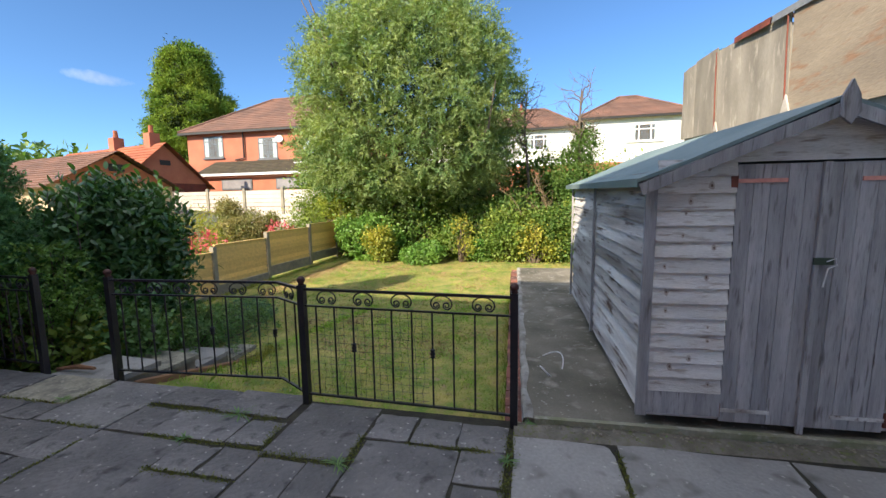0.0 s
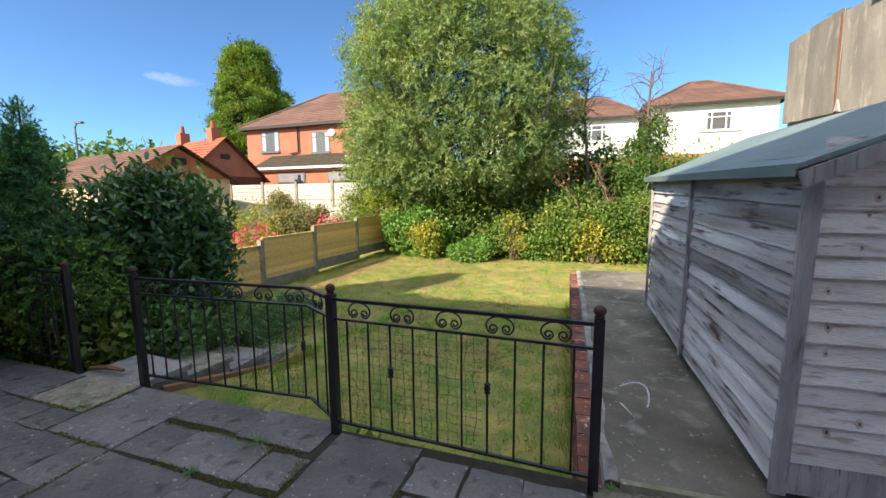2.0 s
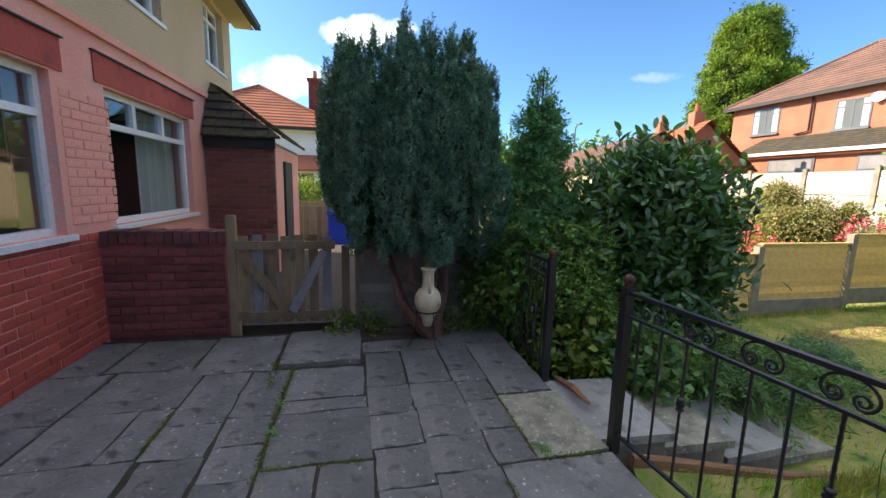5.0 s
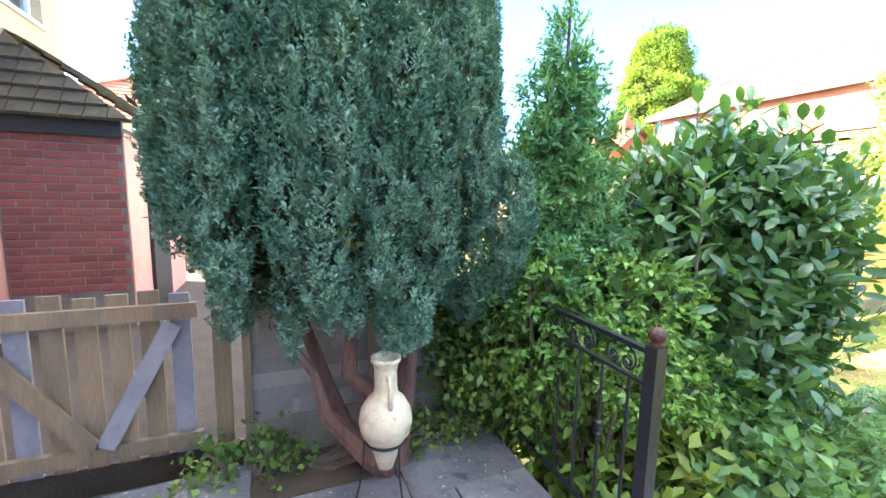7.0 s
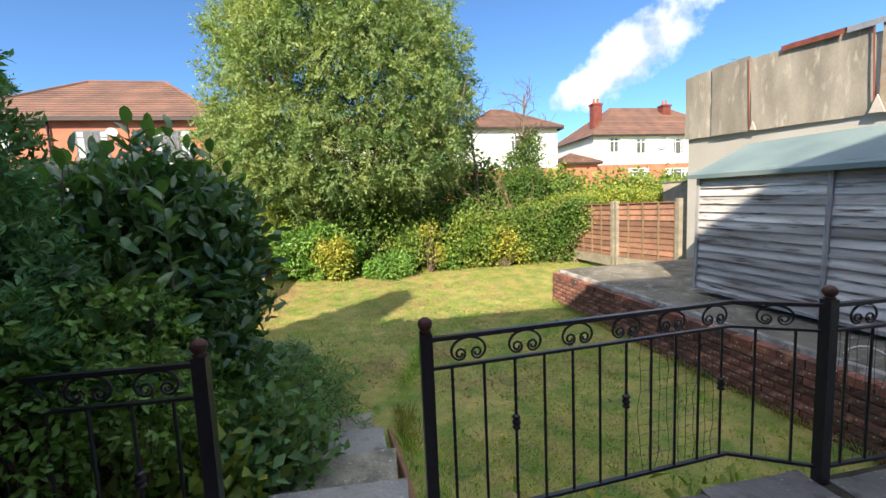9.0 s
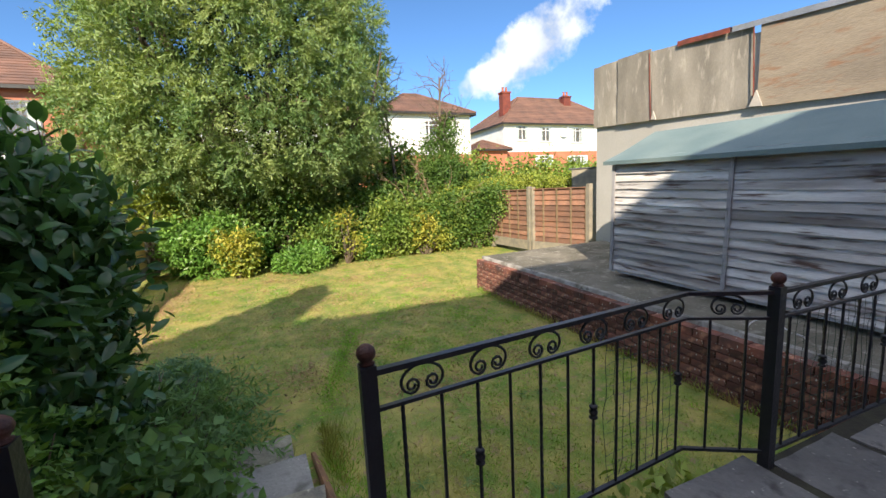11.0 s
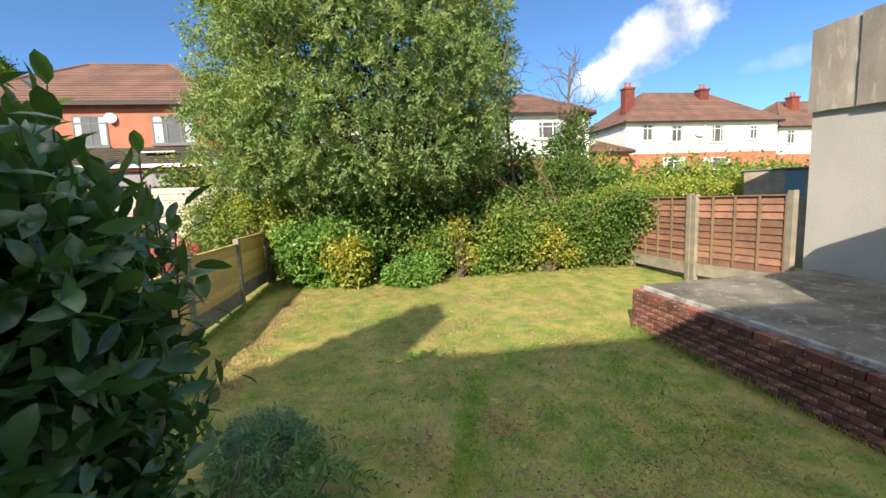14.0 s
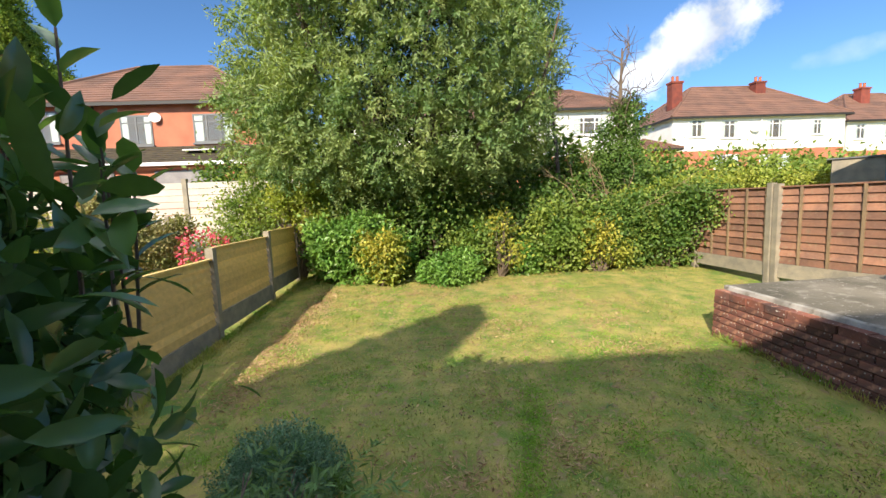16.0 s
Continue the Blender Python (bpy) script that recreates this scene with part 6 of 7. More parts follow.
shrub("bushy hedge along the gardens behind the tree", (-2.0, 16.0, -0.2), [(0, 0, 1.6, 3.2, 0.9, 1.7), (-5.0, 0.5, 1.5, 2.4, 0.9, 1.6), (4.5, 0.5, 1.4, 2.4, 0.9, 1.5)], "l_dark", 2600, 10, 0.35, 0.14, 0.08, 66)
shrub("round tawny flowering bush in the next garden", (-9.9, 12.4, -0.4), [(0, 0, 0.85, 0.9, 0.8, 0.85)], "l_tawny", 2300, 12, 0.16, 0.07, 0.045, 67)
shrub("yellow-green bush in the next garden", (-11.2, 11.6, -0.4), [(0, 0, 0.6, 0.9, 0.8, 0.8)], "l_yellow", 350, 12, 0.2, 0.07, 0.03, 68)
shrub("golden-leaved shrub above the side fence", (-5.8, 13.6, -0.4), [(0, 0, 2.0, 0.8, 0.5, 0.6)], "l_yellow", 420, 12, 0.16, 0.07, 0.04, 69)
fl = thing("flower_bush", "bush of bright red flowers beyond the side fence", "flowers", (-9.3, 9.8, -0.4))
crown("leaves", 70, [(0, 0, 0.5, 1.1, 0.5, 0.5), (1.0, 2.4, 0.7, 0.5, 0.5, 0.5)], 260, 10, 0.16, 0.07, 0.03, M["l_hedge"], fl)
crown("petals", 71, [(0, 0, 0.65, 1.1, 0.5, 0.45), (1.0, 2.4, 0.9, 0.5, 0.5, 0.45)], 230, 9, 0.10, 0.06, 0.05, M["flower"], fl)
shrub("low shrub with yellow-green leaves behind the railing", (-4.85, 3.15, -0.55), [(0, 0, 0.45, 0.38, 0.28, 0.42), (-0.5, 0.1, 0.4, 0.35, 0.3, 0.4)], "l_hedge", 420, 9, 0.14, 0.07, 0.045, 72)
shrub("bramble with pale green leaves beside the steps", (-4.62, 3.7, -0.6), [(0, 0, 0.5, 0.3, 0.35, 0.42)], "l_fern", 240, 9, 0.14, 0.08, 0.055, 73)
shrub("small ivy at the foot of the boundary wall", (-5.50, 1.32, -0.03), [(0, 0, 0.08, 0.10, 0.28, 0.12), (0.02, 0.95, 0.06, 0.10, 0.3, 0.14)], "l_dark", 120, 8, 0.06, 0.035, 0.028, 74)
ob = tagged(boxpart("planting_bed", (-5.60, -5.28, 1.3, 2.02, -0.05, 0.012), M["soil"]), "bare soil bed at the foot of the conifer", "bed")
shrub("broad-leaved weeds along the lawn edge below the railing", (-2.9, 2.95, -0.62), [(0, 0, 0.08, 0.6, 0.12, 0.14), (1.0, 0.05, 0.06, 0.4, 0.12, 0.10)], "l_hedge", 160, 8, 0.1, 0.09, 0.04, 75, category="weeds", name="weeds")

# moss and weeds in the joints
rg = np.random.default_rng(80)
joints = [(-2.85, 2.38, -1.75, 2.36, 0.022), (-2.5, 2.03, -1.62, 2.03, 0.012), (-1.60, 2.0, -1.1, 1.99, 0.02), (-1.04, 1.99, -1.05, 2.3, 0.018), (-0.13, 1.5, -0.11, 2.5, 0.02), (-0.75, 2.26, -0.2, 2.27, 0.014), (-1.68, 2.3, -1.62, 2.05, 0.015),
          (-3.4, 2.03, -2.9, 2.03, 0.008), (-2.2, 1.74, -1.6, 1.74, 0.013), (-2.86, 1.4, -2.86, 1.9, 0.005), (-4.85, 0.82, -3.6, 0.82, 0.012), (-3.68, 0.85, -3.68, 1.35, 0.010), (-4.3, 0.2, -3.9, 0.2, 0.012), (-4.18, 2.25, -3.6, 2.25, 0.008), (-3.53, 2.28, -3.52, 2.6, 0.015),
          (-5.0, 0.70, -4.5, 0.70, 0.03), (0.52, 1.7, 0.52, 2.4, 0.010), (0.0, 2.56, 1.6, 2.60, 0.016)]
P = []
for xa, ya, xb, yb, w in joints:
    n = int(math.hypot(xb - xa, yb - ya) * 900 * (0.5 + w * 30))
    s = rg.random(n)
    q = np.stack([xa + (xb - xa) * s + rg.normal(size=n) * w, ya + (yb - ya) * s + rg.normal(size=n) * w, np.full(n, -0.006)], 1)
    P.append(q)
P = np.concatenate(P)
ax_ = rg.normal(size=P.shape) * 0.8 + np.array([0, 0, 0.7])
me = leaf_mesh("joint_moss", P, ax_, unit(rg, len(P)), 0.008 + 0.014 * rg.random(len(P)), np.full(len(P), 0.006), 0.1)
me.materials.append(M["l_moss"])
tagged(new("moss", me), "moss and short grass growing in the paving joints", "moss", kind="stuff")


def weed(x, y, z=0.0, r=0.12, n=26, seed=1):
    rq = np.random.default_rng(seed)
    a = rq.uniform(0, 2 * math.pi, n)
    ax = np.stack([np.cos(a), np.sin(a), rq.uniform(0.15, 0.8, n)], 1)
    me = leaf_mesh("weed", np.tile([[x, y, z]], (n, 1)) + rq.normal(size=(n, 3)) * 0.008 * np.array([1, 1, 0]), ax, np.tile([[0, 0, 1.0]], (n, 1)) + rq.normal(size=(n, 3)) * 0.1, r * rq.uniform(0.5, 1, n), np.full(n, 0.007), 0.1, 0.4, 2)
    me.materials.append(M["l_fern"])
    tagged(new("weed", me), "grassy weed growing from a paving joint", "weed", "weeds in the joints")


for k, (x, y, r) in enumerate(((-2.05, 2.36, 0.16), (-1.08, 1.98, 0.12), (-2.2, 2.03, 0.07), (0.85, 2.60, 0.05), (-3.6, 2.3, 0.08), (-4.3, 0.82, 0.05), (-0.12, 2.2, 0.08), (-4.0, 0.84, 0.06), (0.0, 2.62, 0.06))):
    weed(x, y, 0.0, r, 24, 90 + k)
weed(2.86, 7.45, 3.80, 0.22, 30, 170)
# lawn weeds
for k in range(26):
    rq = random.Random(200 + k)
    x, y = rq.uniform(-4.0, -0.8), rq.uniform(3.4, 8.5)
    weed(x, y, lawn_z(x, y), rq.uniform(0.05, 0.10), 14, 300 + k)

# silted joint, stones and a mossy lip along the foot of the shed
bm = bmesh.new()
rows_ = []
for j in range(7):
    y = -0.13 + 0.030 * j
    rows_.append([bm.verts.new((-0.02 + 0.05 * i, y, -0.006 + 0.018 * math.sin(math.pi * j / 6) + 0.012 * noise.noise(Vector((i * 0.35, j * 0.7, 2))) * (0 < j < 6))) for i in range(72)])
for p, q in zip(rows_, rows_[1:]):
    for i in range(71):
        bm.faces.new((p[i], p[i + 1], q[i + 1], q[i]))
in_strip(structure(part("silt_band", bm, M["silt"], smooth=True), "mossy silt lying in the joint before the shed"))
lip = boxpart("concrete_lip", (0.12, 3.4, 0.025, 0.0598, -0.02, 0.042), M["kerb"])
in_strip(structure(lip, "mossy concrete lip under the shed front"))
rs = np.random.default_rng(141)
bm = bmesh.new()
for k in range(150):
    x, y, r = rs.uniform(0.0, 3.3), -0.03 + 0.03 * rs.normal(), rs.uniform(0.004, 0.013)
    geo = bmesh.ops.create_icosphere(bm, subdivisions=1, radius=r)
    for v in geo["verts"]:
        v.co = Vector((v.co.x * rs.uniform(0.8, 1.3), v.co.y * rs.uniform(0.8, 1.3), v.co.z * 0.6)) + Vector((x, y, 0.016))
in_strip(tagged(part("gravel", bm, M["conpost"]), "loose pebbles and crumbs of mortar before the shed", "gravel", kind="stuff"))

# grey store with a flat dark roof beyond the fence
store = tagged(new("garden_store"), "grey boarded garden store with a flat dark roof beyond the fence", "shed")
store.matrix_basis = pose(4.75, 11.6, -0.10, 0, 0, -47)
for k in range(11):
    boxpart("board", (0.0, 0.75, 0.0, 0.02, -0.5 + 0.225 * k, -0.282 + 0.225 * k), M["conpost"], store)
boxpart("wall", (0.0, 1.3, 0.021, 1.6, -0.5, 1.97), M["conpost"], store)
boxpart("roof", (-0.08, 1.4, -0.04, 1.7, 1.975, 2.005), M["greyframe"], store)
boxpart("blue_panel", (0.77, 1.1, 0.0, 0.02, 1.35, 1.93), M["bluegrey"], store, "blue plastic panel")
shrub("yellow-green climber spreading over the top of the hedge", (3.6, 13.0, -0.35), [(-0.8, 0, 1.75, 0.8, 0.5, 0.20), (0.4, -0.1, 1.85, 0.9, 0.5, 0.20), (1.6, -0.2, 1.8, 0.9, 0.5, 0.20), (-1.9, 0.1, 1.6, 0.6, 0.4, 0.2)], "l_gold", 620, 12, 0.18, 0.07, 0.05, 151)

# bare branches at the side of the big tree
bare = thing("dead_tree", "leafless brown branches standing beside the large tree", "tree", (-0.25, 14.4, -0.3))
rs = np.random.default_rng(161)
bm = bmesh.new()
tube(bm, [(0.3, 0, 0), (0.15, 0, 2.6), (0.0, 0, 4.4), (0.1, 0, 5.5)], [0.08, 0.05, 0.03, 0.012], 6)
for k in range(26):
    h = rs.uniform(3.4, 5.3)
    p = Vector((0.02, 0, h))
    d = Vector((rs.normal(), 0.5 * rs.normal(), rs.uniform(0.6, 1.6))).normalized()
    pts = [p]
    for q in range(6):
        d = (d + Vector(rs.normal(size=3)) * 0.3).normalized()
        p = p + d * rs.uniform(0.10, 0.18)
        pts.append(p)
        e = (d + Vector(rs.normal(size=3)) * 0.7).normalized()
        tube(bm, [p, p + e * 0.15, p + e * 0.32], [0.008, 0.006, 0.003], 4)
    tube(bm, pts, [0.017 * (1 - i / 8.0) for i in range(len(pts))], 5)
part("trunk", bm, M["bark"], bare)

# bare vine stems and twigs in the border beside the big tree
vines = thing("vine_stems", "tangle of bare brown vine stems and twigs among the shrubs", "vine", (0.35, 12.95, -0.35))
rs = np.random.default_rng(152)
for k in range(12):
    bm = bmesh.new()
    p = Vector((rs.uniform(-0.9, 1.0), rs.uniform(-0.3, 0.3), 0.0))
    d = Vector((rs.uniform(-0.3, 0.3), 0, 1))
    pts = [p]
    for q in range(9):
        d = (d + Vector(rs.normal(size=3)) * 0.28 + Vector((0, 0, 0.12))).normalized()
        p = p + d * rs.uniform(0.24, 0.36)
        pts.append(p)
        for _ in range(2):
            e = (d + Vector(rs.normal(size=3)) * 0.9).normalized()
            tube(bm, [p, p + e * 0.14, p + e * 0.30 + Vector((0, 0, 0.04))], [0.007, 0.005, 0.002], 4)
    tube(bm, pts, [0.017 * (1 - i / 12) for i in range(len(pts))], 5)
    part("stem", bm, M["gatewood"], vines)

# beyond the gate: timber wall, hedge and lean-to
wallb = thing("garden_wall", "brown timber garden wall beyond the gate", "wall", (-15.0, 0, -0.4))
for k in range(9):
    boxpart("board", (0, 0.06 + 0.01 * (k % 2), -7.0, 5.0, 0.14 * k, 0.14 * k + 0.13), M["gatewood"], wallb)
shrub("clipped green hedge beyond the gate", (-19.0, -1.5, 0.0), [(0, 0, 0.9, 0.6, 4.5, 0.55)], "l_hedge", 1500, 10, 0.3, 0.12, 0.06, 110, ragged=False)
lean = thing("lean_to", "grey-roofed lean-to against the white house", "lean-to", (-23.4, -5.0, 0.0))
bm = bmesh.new()
v = [bm.verts.new(q) for q in ((0, -4.0, 2.1), (0, 4.6, 2.1), (-1.55, 4.6, 2.9), (-1.55, -4.0, 2.9))]
w = [bm.verts.new(q.co + Vector((0, 0, -0.1))) for q in v]
bm.faces.new(v), bm.faces.new(w[::-1])
for c in range(4):
    bm.faces.new((v[c], w[c], w[(c + 1) % 4], v[(c + 1) % 4]))
part("roof", bm, M["tile_or"], lean)
boxpart("wall", (-1.55, -0.2, -3.8, 4.4, -0.8, 2.1), M["white"], lean)
for k in range(3):
    boxpart("window", (-0.19, -0.16, 0.2 + k * 1.4, 1.3 + k * 1.4, 0.9, 1.9), M["glass"], lean)
    # dark sheet behind the glass paints the lean-to's unlit inside
    boxpart("window_back", (-0.198, -0.192, 0.2 + k * 1.4, 1.3 + k * 1.4, 0.9, 1.9), M["dark"], lean)

# fallen leaves
rg = np.random.default_rng(81)
n = 2600
x = rg.uniform(-6.0, 1.8, n)
y = 3.2 + 9.3 * np.sqrt(rg.random(n))
k = ~((x > -0.3) & (y < 8.4))
x, y = x[k], y[k]
n = len(x)
P = np.stack([x, y, np.array([lawn_z(a, b) for a, b in zip(x, y)]) + 0.012], 1)
ax_ = rg.normal(size=(n, 3)) * np.array([1, 1, 0.2])
me = leaf_mesh("leaves", P, ax_, np.tile([[0, 0, 1.0]], (n, 1)) + rg.normal(size=(n, 3)) * 0.4, rg.uniform(0.02, 0.06, n), rg.uniform(0.010, 0.022, n), 0.2)
me.materials.append(M["l_dead"])
tagged(new("fallen_leaves", me), "dry brown fallen leaves scattered over the lawn", "leaves", kind="stuff")

# laurel shoots standing above the crown
rg = np.random.default_rng(95)
shoots = thing("laurel_shoots", "upright shoots of large glossy laurel leaves", "shrub", (-5.32, 4.0, -0.55))
P, A, U = [], [], []
bm = bmesh.new()
for k in range(50):
    x, y = (rg.uniform(-0.5, 0.55), rg.uniform(-0.8, 0.85)) if k < 34 else (rg.uniform(0.2, 0.62), rg.uniform(0.2, 0.95))
    z0 = 1.55 + 0.45 * (1 - (x / 0.8) ** 2 - (y / 1.1) ** 2) + (0.25 if x > 0.2 else 0)
    h = rg.uniform(0.35, 0.6)
    lean = Vector((rg.uniform(-0.15, 0.2), rg.uniform(-0.15, 0.15), 1)).normalized()
    tube(bm, [Vector((x, y, z0 - 0.3)), Vector((x, y, z0 - 0.3)) + lean * (h + 0.1)], [0.006, 0.003], 5)
    for q in range(11):
        s = 0.25 + 0.75 * q / 10
        a = q * 2.4
        base = Vector((x, y, z0 - 0.3)) + lean * (h + 0.1) * s
        d = Vector((math.cos(a), math.sin(a), 0.5 + 0.9 * s)).normalized()
        P.append(base), A.append(d), U.append(Vector((-math.cos(a) * 0.5, -math.sin(a) * 0.5, 1)))
part("branch", bm, M["bark"], shoots, kind="stuff")
n = len(P)
me = leaf_mesh("leaves", np.array(P), np.array(A), np.array(U), rg.uniform(0.10, 0.15, n), rg.uniform(0.046, 0.062, n), 0.15, 0.25, 2)
me.materials.append(M["l_laurel"])
ob = new("leaves", me)
ob.parent = shoots
tagged(ob, kind="stuff")

# things beyond the gate, street lamp, far woods
bm = bmesh.new()
box(bm, -0.28, 0.28, -0.28, 0.28, 0.08, 0.95)
box(bm, -0.31, 0.31, -0.31, 0.33, 0.955, 1.03)
bin_ = part("wheelie_bin", bm, M["blue"])
bin_.matrix_basis = pose(-11.6, 0.92, -0.25)
tagged(bin_, "blue plastic wheelie bin beyond the gate", "bin")
bm = bmesh.new()
box(bm, -12.1, GATE_X - 0.1, -0.9, 1.3, -0.62, 0.015)
tagged(part("side_path", bm, M["soil"]), "dark soil path beyond the gate", kind="structure")
side = thing("neighbour_fence", "orange-brown board fence beyond the gate", "fence", (-12.2, 0, -0.3))
for k in range(26):
    boxpart("fence_board", (0, 0.025, -3.0 + k * 0.15, -3.0 + k * 0.15 + 0.135, 0, 1.15), M["gatewood"], side)
ob = thing("street_lamp", "tall grey street lamp", "lamp", (-35.0, 20.0, -0.5))
bm = bmesh.new()
tube(bm, [(0, 0, 0), (0, 0, 7.2), (0.25, 0, 7.5)], [0.09, 0.06, 0.05], 8)
part("post", bm, M["greyframe"], ob)
boxpart("lamp_head", (0.2, 0.9, -0.12, 0.12, 7.45, 7.58), M["greyframe"], ob)
woods = new("woods", None)
tagged(woods, "distant line of green trees", "trees", kind="stuff")
lob = []
rg = np.random.default_rng(97)
for k in range(60):
    a = radians(48 + 60 * k / 60)
    R_ = rg.uniform(62, 80)
    lob.append((-math.sin(a) * R_, math.cos(a) * R_, rg.uniform(1, 5), 4.5, 4.5, rg.uniform(2.5, 4.5)))
crown("crown", 98, lob, 5200, 10, 1.6, 0.9, 0.5, M["l_dark"], woods, shell=0.4)

rg = np.random.default_rng(120)
n = 9000
s = rg.random(n)
which = rg.integers(0, 4, n)
x = np.where(which == 0, -0.17 - 0.22 * s + rg.normal(size=n) * 0.05, np.where(which == 1, -3.5 + 3.3 * s, np.where(which == 2, -6.60 + np.abs(rg.normal(size=n)) * 0.06, -3.62 + np.abs(rg.normal(size=n)) * 0.08)))
y = np.where(which == 0, 2.8 + 5.4 * s, np.where(which == 1, 2.74 + np.abs(rg.normal(size=n)) * 0.06, np.where(which == 2, 6.0 + 7.0 * s, 2.9 + 2.0 * s)))
P = np.stack([x, y, np.array([lawn_z(a, b) for a, b in zip(x, y)])], 1)
ax_ = rg.normal(size=(n, 3)) * 0.45 + np.array([0, 0, 0.9])
me = leaf_mesh("long_grass", P, ax_, unit(rg, n), rg.uniform(0.05, 0.16, n), np.full(n, 0.007), 0.1)
me.materials.append(M["blade"])
tagged(new("long_grass", me), "longer uncut grass along the walls and fences", "grass", kind="stuff")

# lush strip, bare litter patches and stray tufts on the lawn
rg = np.random.default_rng(131)


def scatter(name, label, spots, material, length, width, tall, seed):
    """Blades or litter round the given spots (x, y, rx, ry, count)."""
    rq = np.random.default_rng(seed)
    xy = np.concatenate([np.stack([x + rx * rq.normal(size=c), y + ry * rq.normal(size=c)], 1) for x, y, rx, ry, c in spots])
    n = len(xy)
    P = np.column_stack([xy, [lawn_z(a, b) + 0.006 for a, b in xy]])
    A = rq.normal(size=(n, 3)) * np.array([1, 1, 0.3]) + np.array([0, 0, tall])
    U = rq.normal(size=(n, 3)) + np.array([0, 0, 0.8 if tall < 0.5 else 0.0])
    me = leaf_mesh(name, P, A, U, length * rq.uniform(0.6, 1.3, n), width * rq.uniform(0.7, 1.3, n), 0.15)
    me.materials.append(material)
    tagged(new(name, me), label, name.replace("_", " "), kind="stuff")


scatter("lush_grass", "strip and tufts of darker lush grass in the lawn", [(-3.5 + 0.055 * k, 5.4 + 0.17 * k, 0.06, 0.12, 170) for k in range(11)] + [(rg.uniform(-2.6, -0.6), rg.uniform(4.6, 7.6), 0.12, 0.10, 110) for _ in range(26)] + [(rg.uniform(-5.0, 0), rg.uniform(6.0, 11.5), 0.22, 0.16, 120) for _ in range(22)], M["l_lush"], 0.05, 0.006, 0.6, 132)
scatter("dry_grass", "dry brown clippings and litter lying on the lawn", [(-3.69, 6.0, 0.16, 0.2, 420), (-2.98, 6.3, 0.10, 0.14, 220), (-2.5, 5.2, 0.3, 0.14, 420), (-1.3, 5.4, 0.14, 0.12, 160)] + [(rg.uniform(-5.6, -0.6), rg.uniform(4.8, 11.8), 0.2, 0.12, 110) for _ in range(44)], M["l_litter"], 0.06, 0.009, 0.35, 133)

scatter("fence_litter", "brown litter and dead leaves along the side fence", [(-5.75, 7.3 + 0.33 * k, 0.16, 0.2, 330) for k in range(14)], M["l_litter"], 0.05, 0.010, 0.3, 137)
scatter("straw", "dry straw strands lying through the mown grass", [(rg.uniform(-5.9, -0.5), rg.uniform(3.6, 12.0), 0.45, 0.35, 210) for _ in range(70)], M["l_litter"], 0.07, 0.004, 0.25, 134)
scatter("bare_soil", "small dark bare patches and worm casts in the lawn", [(rg.uniform(-5.6, -0.6), rg.uniform(3.8, 11.0), 0.14, 0.08, 45) for _ in range(22)], M["soil"], 0.018, 0.012, 0.15, 135)
scatter("grass_tuft", "darker green tufts standing out of the mown lawn", [(rg.uniform(-5.9, -0.5), rg.uniform(3.4, 11.5), 0.07, 0.06, 60) for _ in range(150)], M["l_lush"], 0.055, 0.005, 0.7, 136)

# ---- paving ----
rg = np.random.default_rng(77)
paving = structure(tagged(new("paving"), "uneven grey riven paving slabs with mossy joints"))


def slab(x0, x1, y0, y1, material="slab", z=0.0, tilt=0.2):
    g = -0.005
    bm = bmesh.new()
    nx = ny = 4
    w, d = (x1 - x0) / 2 - g, (y1 - y0) / 2 - g
    vs = []
    for j in range(ny + 1):
        for i in range(nx + 1):
            u, v = i / nx * 2 - 1, j / ny * 2 - 1
            e = max(abs(u), abs(v)) == 1
            jx, jy = (0.0035 * rg.normal() if e else 0), (0.0035 * rg.normal() if e else 0)
            vs.append(bm.verts.new((u * w + jx, v * d + jy, (0.0 if not e else -0.007) + 0.0025 * rg.normal())))
    for j in range(ny):
        for i in range(nx):
            a = j * (nx + 1) + i
            bm.faces.new((vs[a], vs[a + 1], vs[a + nx + 2], vs[a + nx + 1]))
    rim = [vs[i] for i in range(nx + 1)] + [vs[(j + 1) * (nx + 1) - 1] for j in range(1, ny + 1)] + [vs[ny * (nx + 1) + i] for i in range(nx - 1, -1, -1)] + [vs[j * (nx + 1)] for j in range(ny - 1, 0, -1)]
    low = [bm.verts.new(q.co + Vector((0, 0, -0.05))) for q in rim]
    for a in range(len(rim)):
        b = (a + 1) % len(rim)
        bm.faces.new((rim[a], low[a], low[b], rim[b]))
    ob = part("paving_slab", bm, M[material], paving)
    ob.matrix_basis = pose((x0 + x1) / 2, (y0 + y1) / 2, z, rg.normal() * tilt * 0.5, rg.normal() * tilt * 0.5, rg.normal() * 0.4)
    return ob


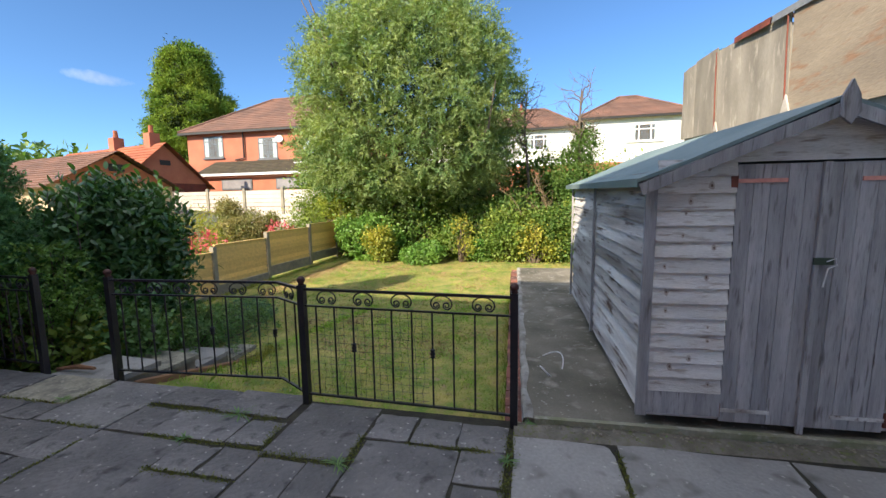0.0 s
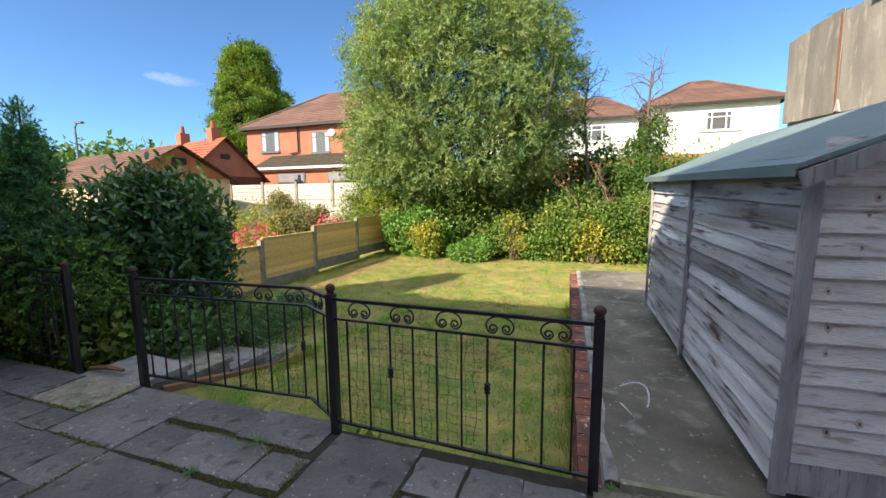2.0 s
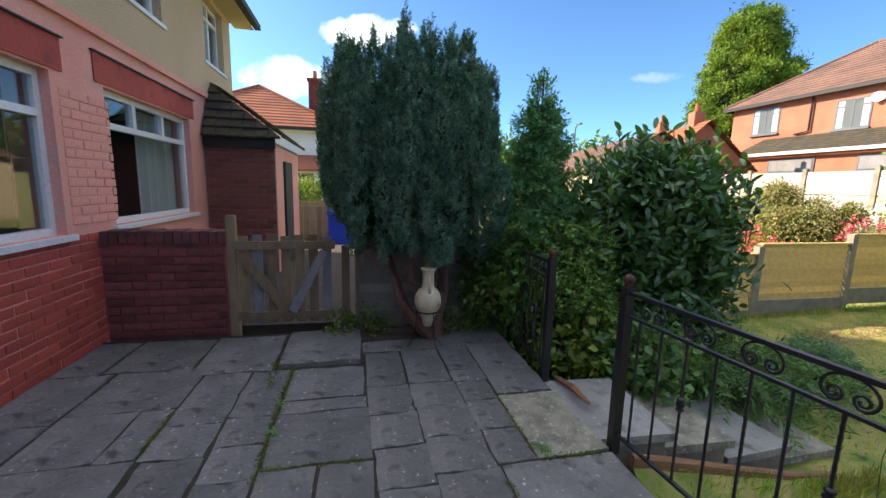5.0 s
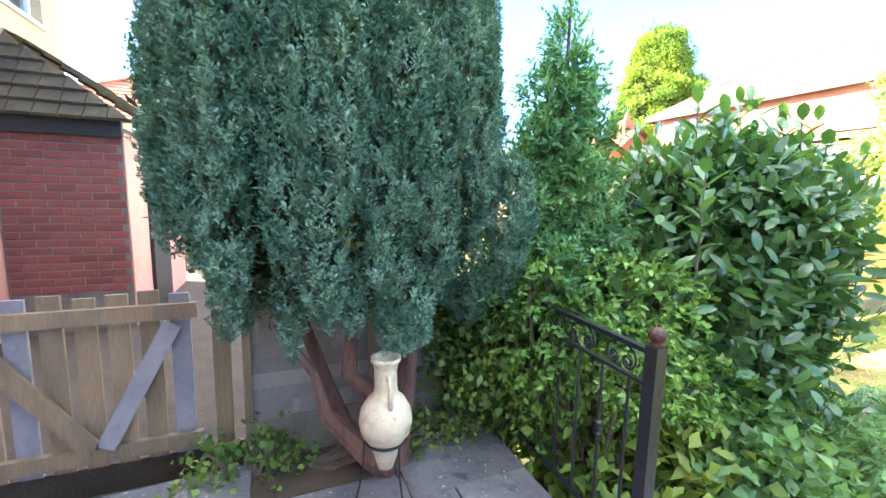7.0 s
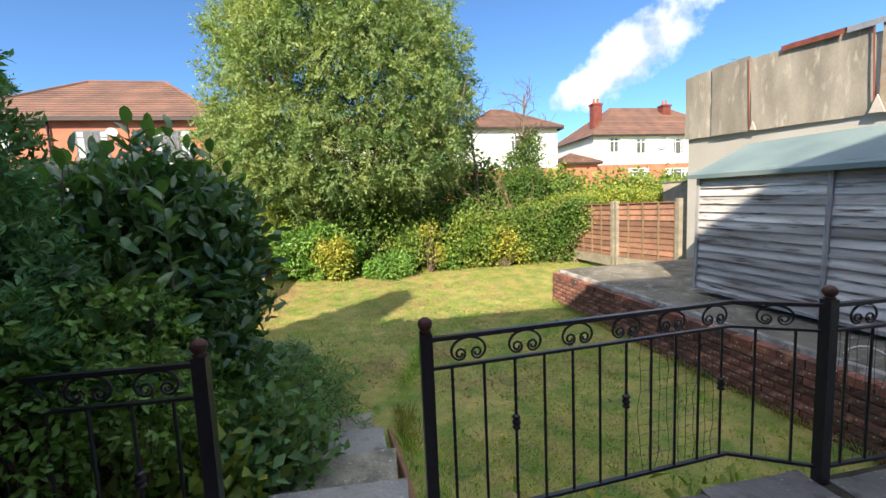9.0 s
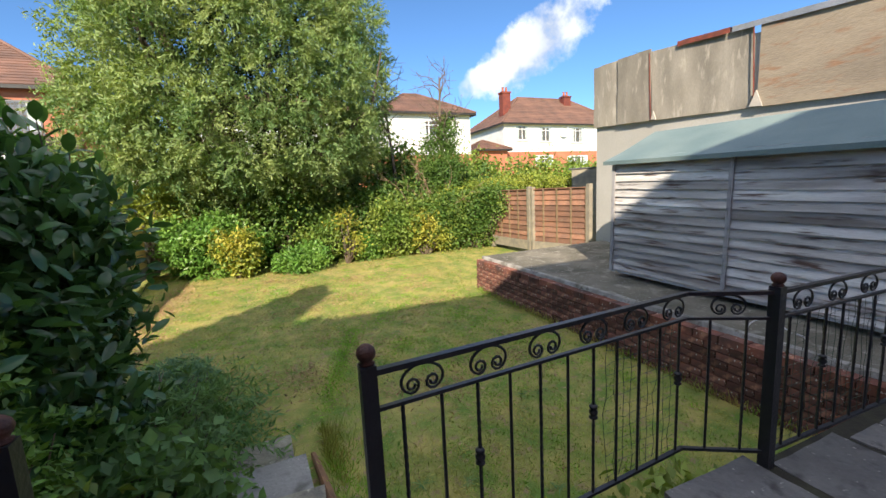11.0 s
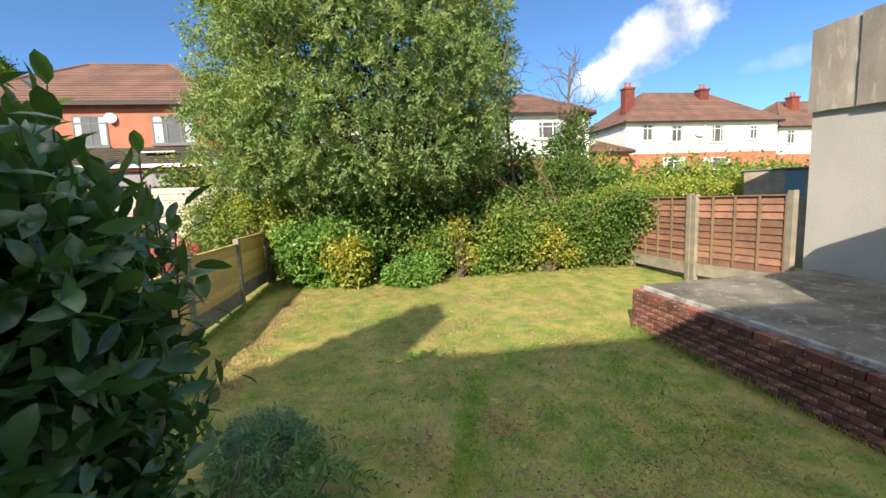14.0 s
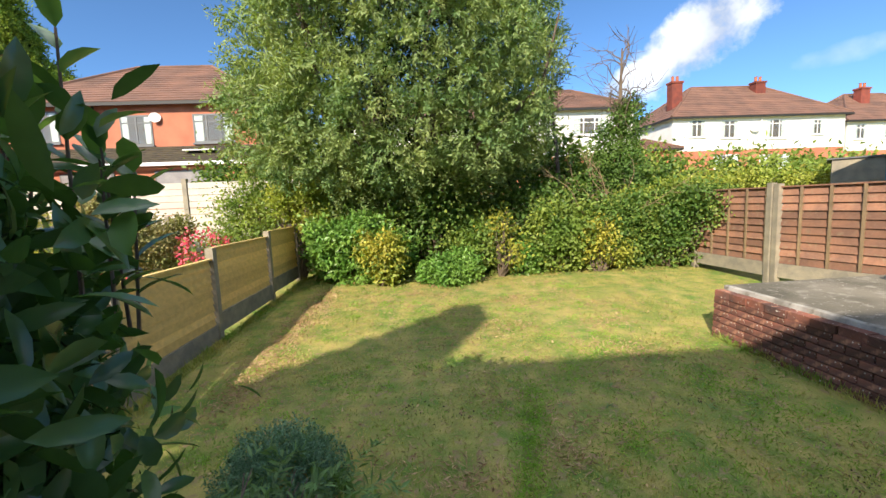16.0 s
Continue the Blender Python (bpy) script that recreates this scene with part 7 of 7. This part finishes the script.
EDGE = [(-5.08, -4.65, 2.27, 2.66), (-4.63, -4.22, 2.27, 2.66), (-4.18, -3.54, 2.26, 2.67), (-3.51, -2.87, 2.04, 2.67), (-2.85, -2.27, 2.41, 2.68), (-2.25, -1.69, 2.39, 2.71),
        (-2.85, -2.52, 2.05, 2.35), (-2.51, -1.94, 2.05, 2.36), (-1.91, -1.65, 2.07, 2.33), (-1.61, -1.07, 2.01, 2.62), (-1.03, -0.76, 2.28, 2.56), (-0.73, -0.45, 2.28, 2.56), (-0.43, -0.14, 2.29, 2.55)]
SECOND = [(-5.08, -4.63, 2.01, 2.25), (-4.61, -4.44, 2.01, 2.25), (-4.42, -4.17, 2.02, 2.24), (-4.15, -3.84, 2.02, 2.24), (-3.82, -3.54, 2.03, 2.24), (-1.01, -0.42, 1.76, 2.25), (-0.40, -0.14, 1.98, 2.26), (-0.39, -0.13, 1.40, 1.95),
          (-0.08, 0.50, 1.65, 2.47), (0.54, 1.44, 1.65, 2.50), (1.47, 2.30, 1.65, 2.50), (2.33, 3.20, 1.65, 2.50), (-2.16, -1.89, 1.76, 2.00), (-1.86, -1.60, 1.77, 2.01), (-1.57, -1.28, 1.45, 1.96), (-1.26, -1.03, 1.45, 1.97)]
THIRD = [(-5.55, -5.09, 2.05, 2.66), (-5.55, -5.06, 1.36, 2.03), (-5.04, -4.46, 1.68, 1.98), (-4.44, -4.15, 1.68, 2.00), (-4.13, -3.82, 1.69, 2.01), (-3.80, -3.52, 1.69, 2.01), (-3.50, -3.15, 1.70, 2.02), (-3.13, -2.87, 1.70, 2.02),
         (-5.03, -4.46, 1.38, 1.65), (-4.44, -4.10, 1.38, 1.66), (-4.08, -3.77, 1.39, 1.67), (-3.75, -3.46, 1.41, 1.68), (-3.44, -3.10, 1.42, 1.68), (-3.08, -2.87, 1.42, 1.68), (-2.85, -2.18, 1.42, 2.01), (-2.16, -1.60, 1.16, 1.73), (-1.01, -0.41, 1.15, 1.73)]
FOURTH = [(-4.80, -4.36, 0.84, 1.35), (-4.33, -4.20, 0.84, 1.36), (-4.18, -3.70, 0.84, 1.38), (-3.67, -3.20, 1.13, 1.39), (-3.67, -3.20, 0.84, 1.10), (-3.18, -2.60, 0.84, 1.40), (-2.58, -2.18, 0.84, 1.40), (-2.16, -1.60, 0.55, 1.13),
          (-4.80, -4.20, 0.55, 0.81), (-4.18, -3.92, 0.55, 0.81), (-3.90, -3.64, 0.56, 0.81), (-3.62, -3.05, 0.56, 0.81), (-3.03, -2.18, 0.55, 0.81), (-5.55, -4.83, 0.10, 0.66), (-4.81, -4.17, 0.22, 0.52), (-4.15, -3.86, 0.22, 0.52), (-3.84, -3.55, 0.25, 0.53)]
FIFTH = [(-3.53, -2.95, 0.0, 0.53), (-2.93, -2.18, 0.0, 0.53), (-5.55, -4.95, -0.50, 0.07), (-4.93, -4.37, -0.40, 0.19), (-4.35, -3.88, 0.02, 0.19), (-4.35, -3.88, -0.40, 0.0), (-3.86, -3.57, -0.40, 0.20)]
for x0, x1, y0, y1 in EDGE + SECOND + THIRD + FOURTH + FIFTH:
    slab(x0, x1, y0, y1, "slab_pale" if (x0, y0) == (-4.18, 2.26) else "slab_smooth" if x0 > -0.1 else "slab", 0.0 if y0 < 2.25 else 0.004)
slab(-5.55, -4.86, 0.72, 1.33, "slab", 0.035, 0.6)
for x0, x1, y0, y1 in [(x, min(x + 0.6, 5.4), y, y + 0.56) for x in np.arange(-1.58, 5.2, 0.62) for y in (-0.83, -0.24, 0.35)] + [(x, x + 0.6, 0.94, 1.42) for x in np.arange(-0.38, 5.0, 0.62)]:
    slab(x0, x1, y0, y1)
for x in np.arange(-5.55, -1.7, 0.64):
    slab(x, x + 0.62, -0.84, -0.54 if x < -5.0 else -0.43)
for x in (-3.53, -2.9, -2.25):
    slab(x, x + 0.6, -0.41, -0.03)

# ---- brickwork that shows its single bricks ----
rb = random.Random(12)
lay_bricks(house, (-3.30, WALL_Y + 0.002, -0.02), 180, 2.42, 0.98, M["brickred"], rb, 0.006)
lay_bricks(lowwall, (-5.70, WALL_Y + 0.0, -0.02), 90, 0.98, 0.825, M["maroon"], rb, 0.010)
for k in range(14):
    ob = tagged(boxpart("coping_brick", (-5.915, -5.675, -0.845 + k * 0.071, -0.845 + k * 0.071 + 0.062, 0.85, 0.955 + 0.004 * (k % 3)), M["maroon"], lowwall))
lay_bricks(house, (-5.40, WALL_Y + 0.002, 1.03), 180, 0.62, 1.05, M["redpaint"], rb, 0.004)
lay_bricks(oh, (-8.30, -0.84, 0.40), 90, 0.94, 1.5, M["brick_house"], rb, 0.006)
lay_bricks(wall, (-0.05, 5.62, -0.93), -90, 5.57, 0.825, M["brick_dark"], rb, 0.03, proud=0.004)
for k in range(24):
    a = 0.06 + k * 0.232
    ob = boxpart("coping_brick", (-0.084 + 0.004 * rb.random(), 0.052, a + 0.003, a + 0.222, -0.105, -0.030 + 0.008 * rb.random()), M["brick_dark"], wall)
    ob.matrix_basis = pose(0, 0, 0, 0, 0, rb.uniform(-0.15, 0.15))
bm = bmesh.new()
rows_ = []
for k in range(70):
    y = 0.06 + k * 0.0803
    e, f = 0.034 + 0.008 * noise.noise(Vector((y * 7, 0, 5))), 0.095 + 0.03 * noise.noise(Vector((y * 3, 3, 5)))
    rows_.append([bm.verts.new((e, y, -0.03)), bm.verts.new((e + 0.01, y, 0.018 + 0.010 * noise.noise(Vector((y * 6, 1, 1))))), bm.verts.new(((e + f) / 2, y, 0.030)), bm.verts.new((f, y, 0.0235)), bm.verts.new((f + 0.01, y, 0.01))])
for p, q in zip(rows_, rows_[1:]):
    for c in range(4):
        bm.faces.new((p[c], p[c + 1], q[c + 1], q[c]))
in_strip(tagged(part("coping_mortar", bm, M["limewash"]), "whitish crumbling mortar fillet along the coping", kind="structure"))
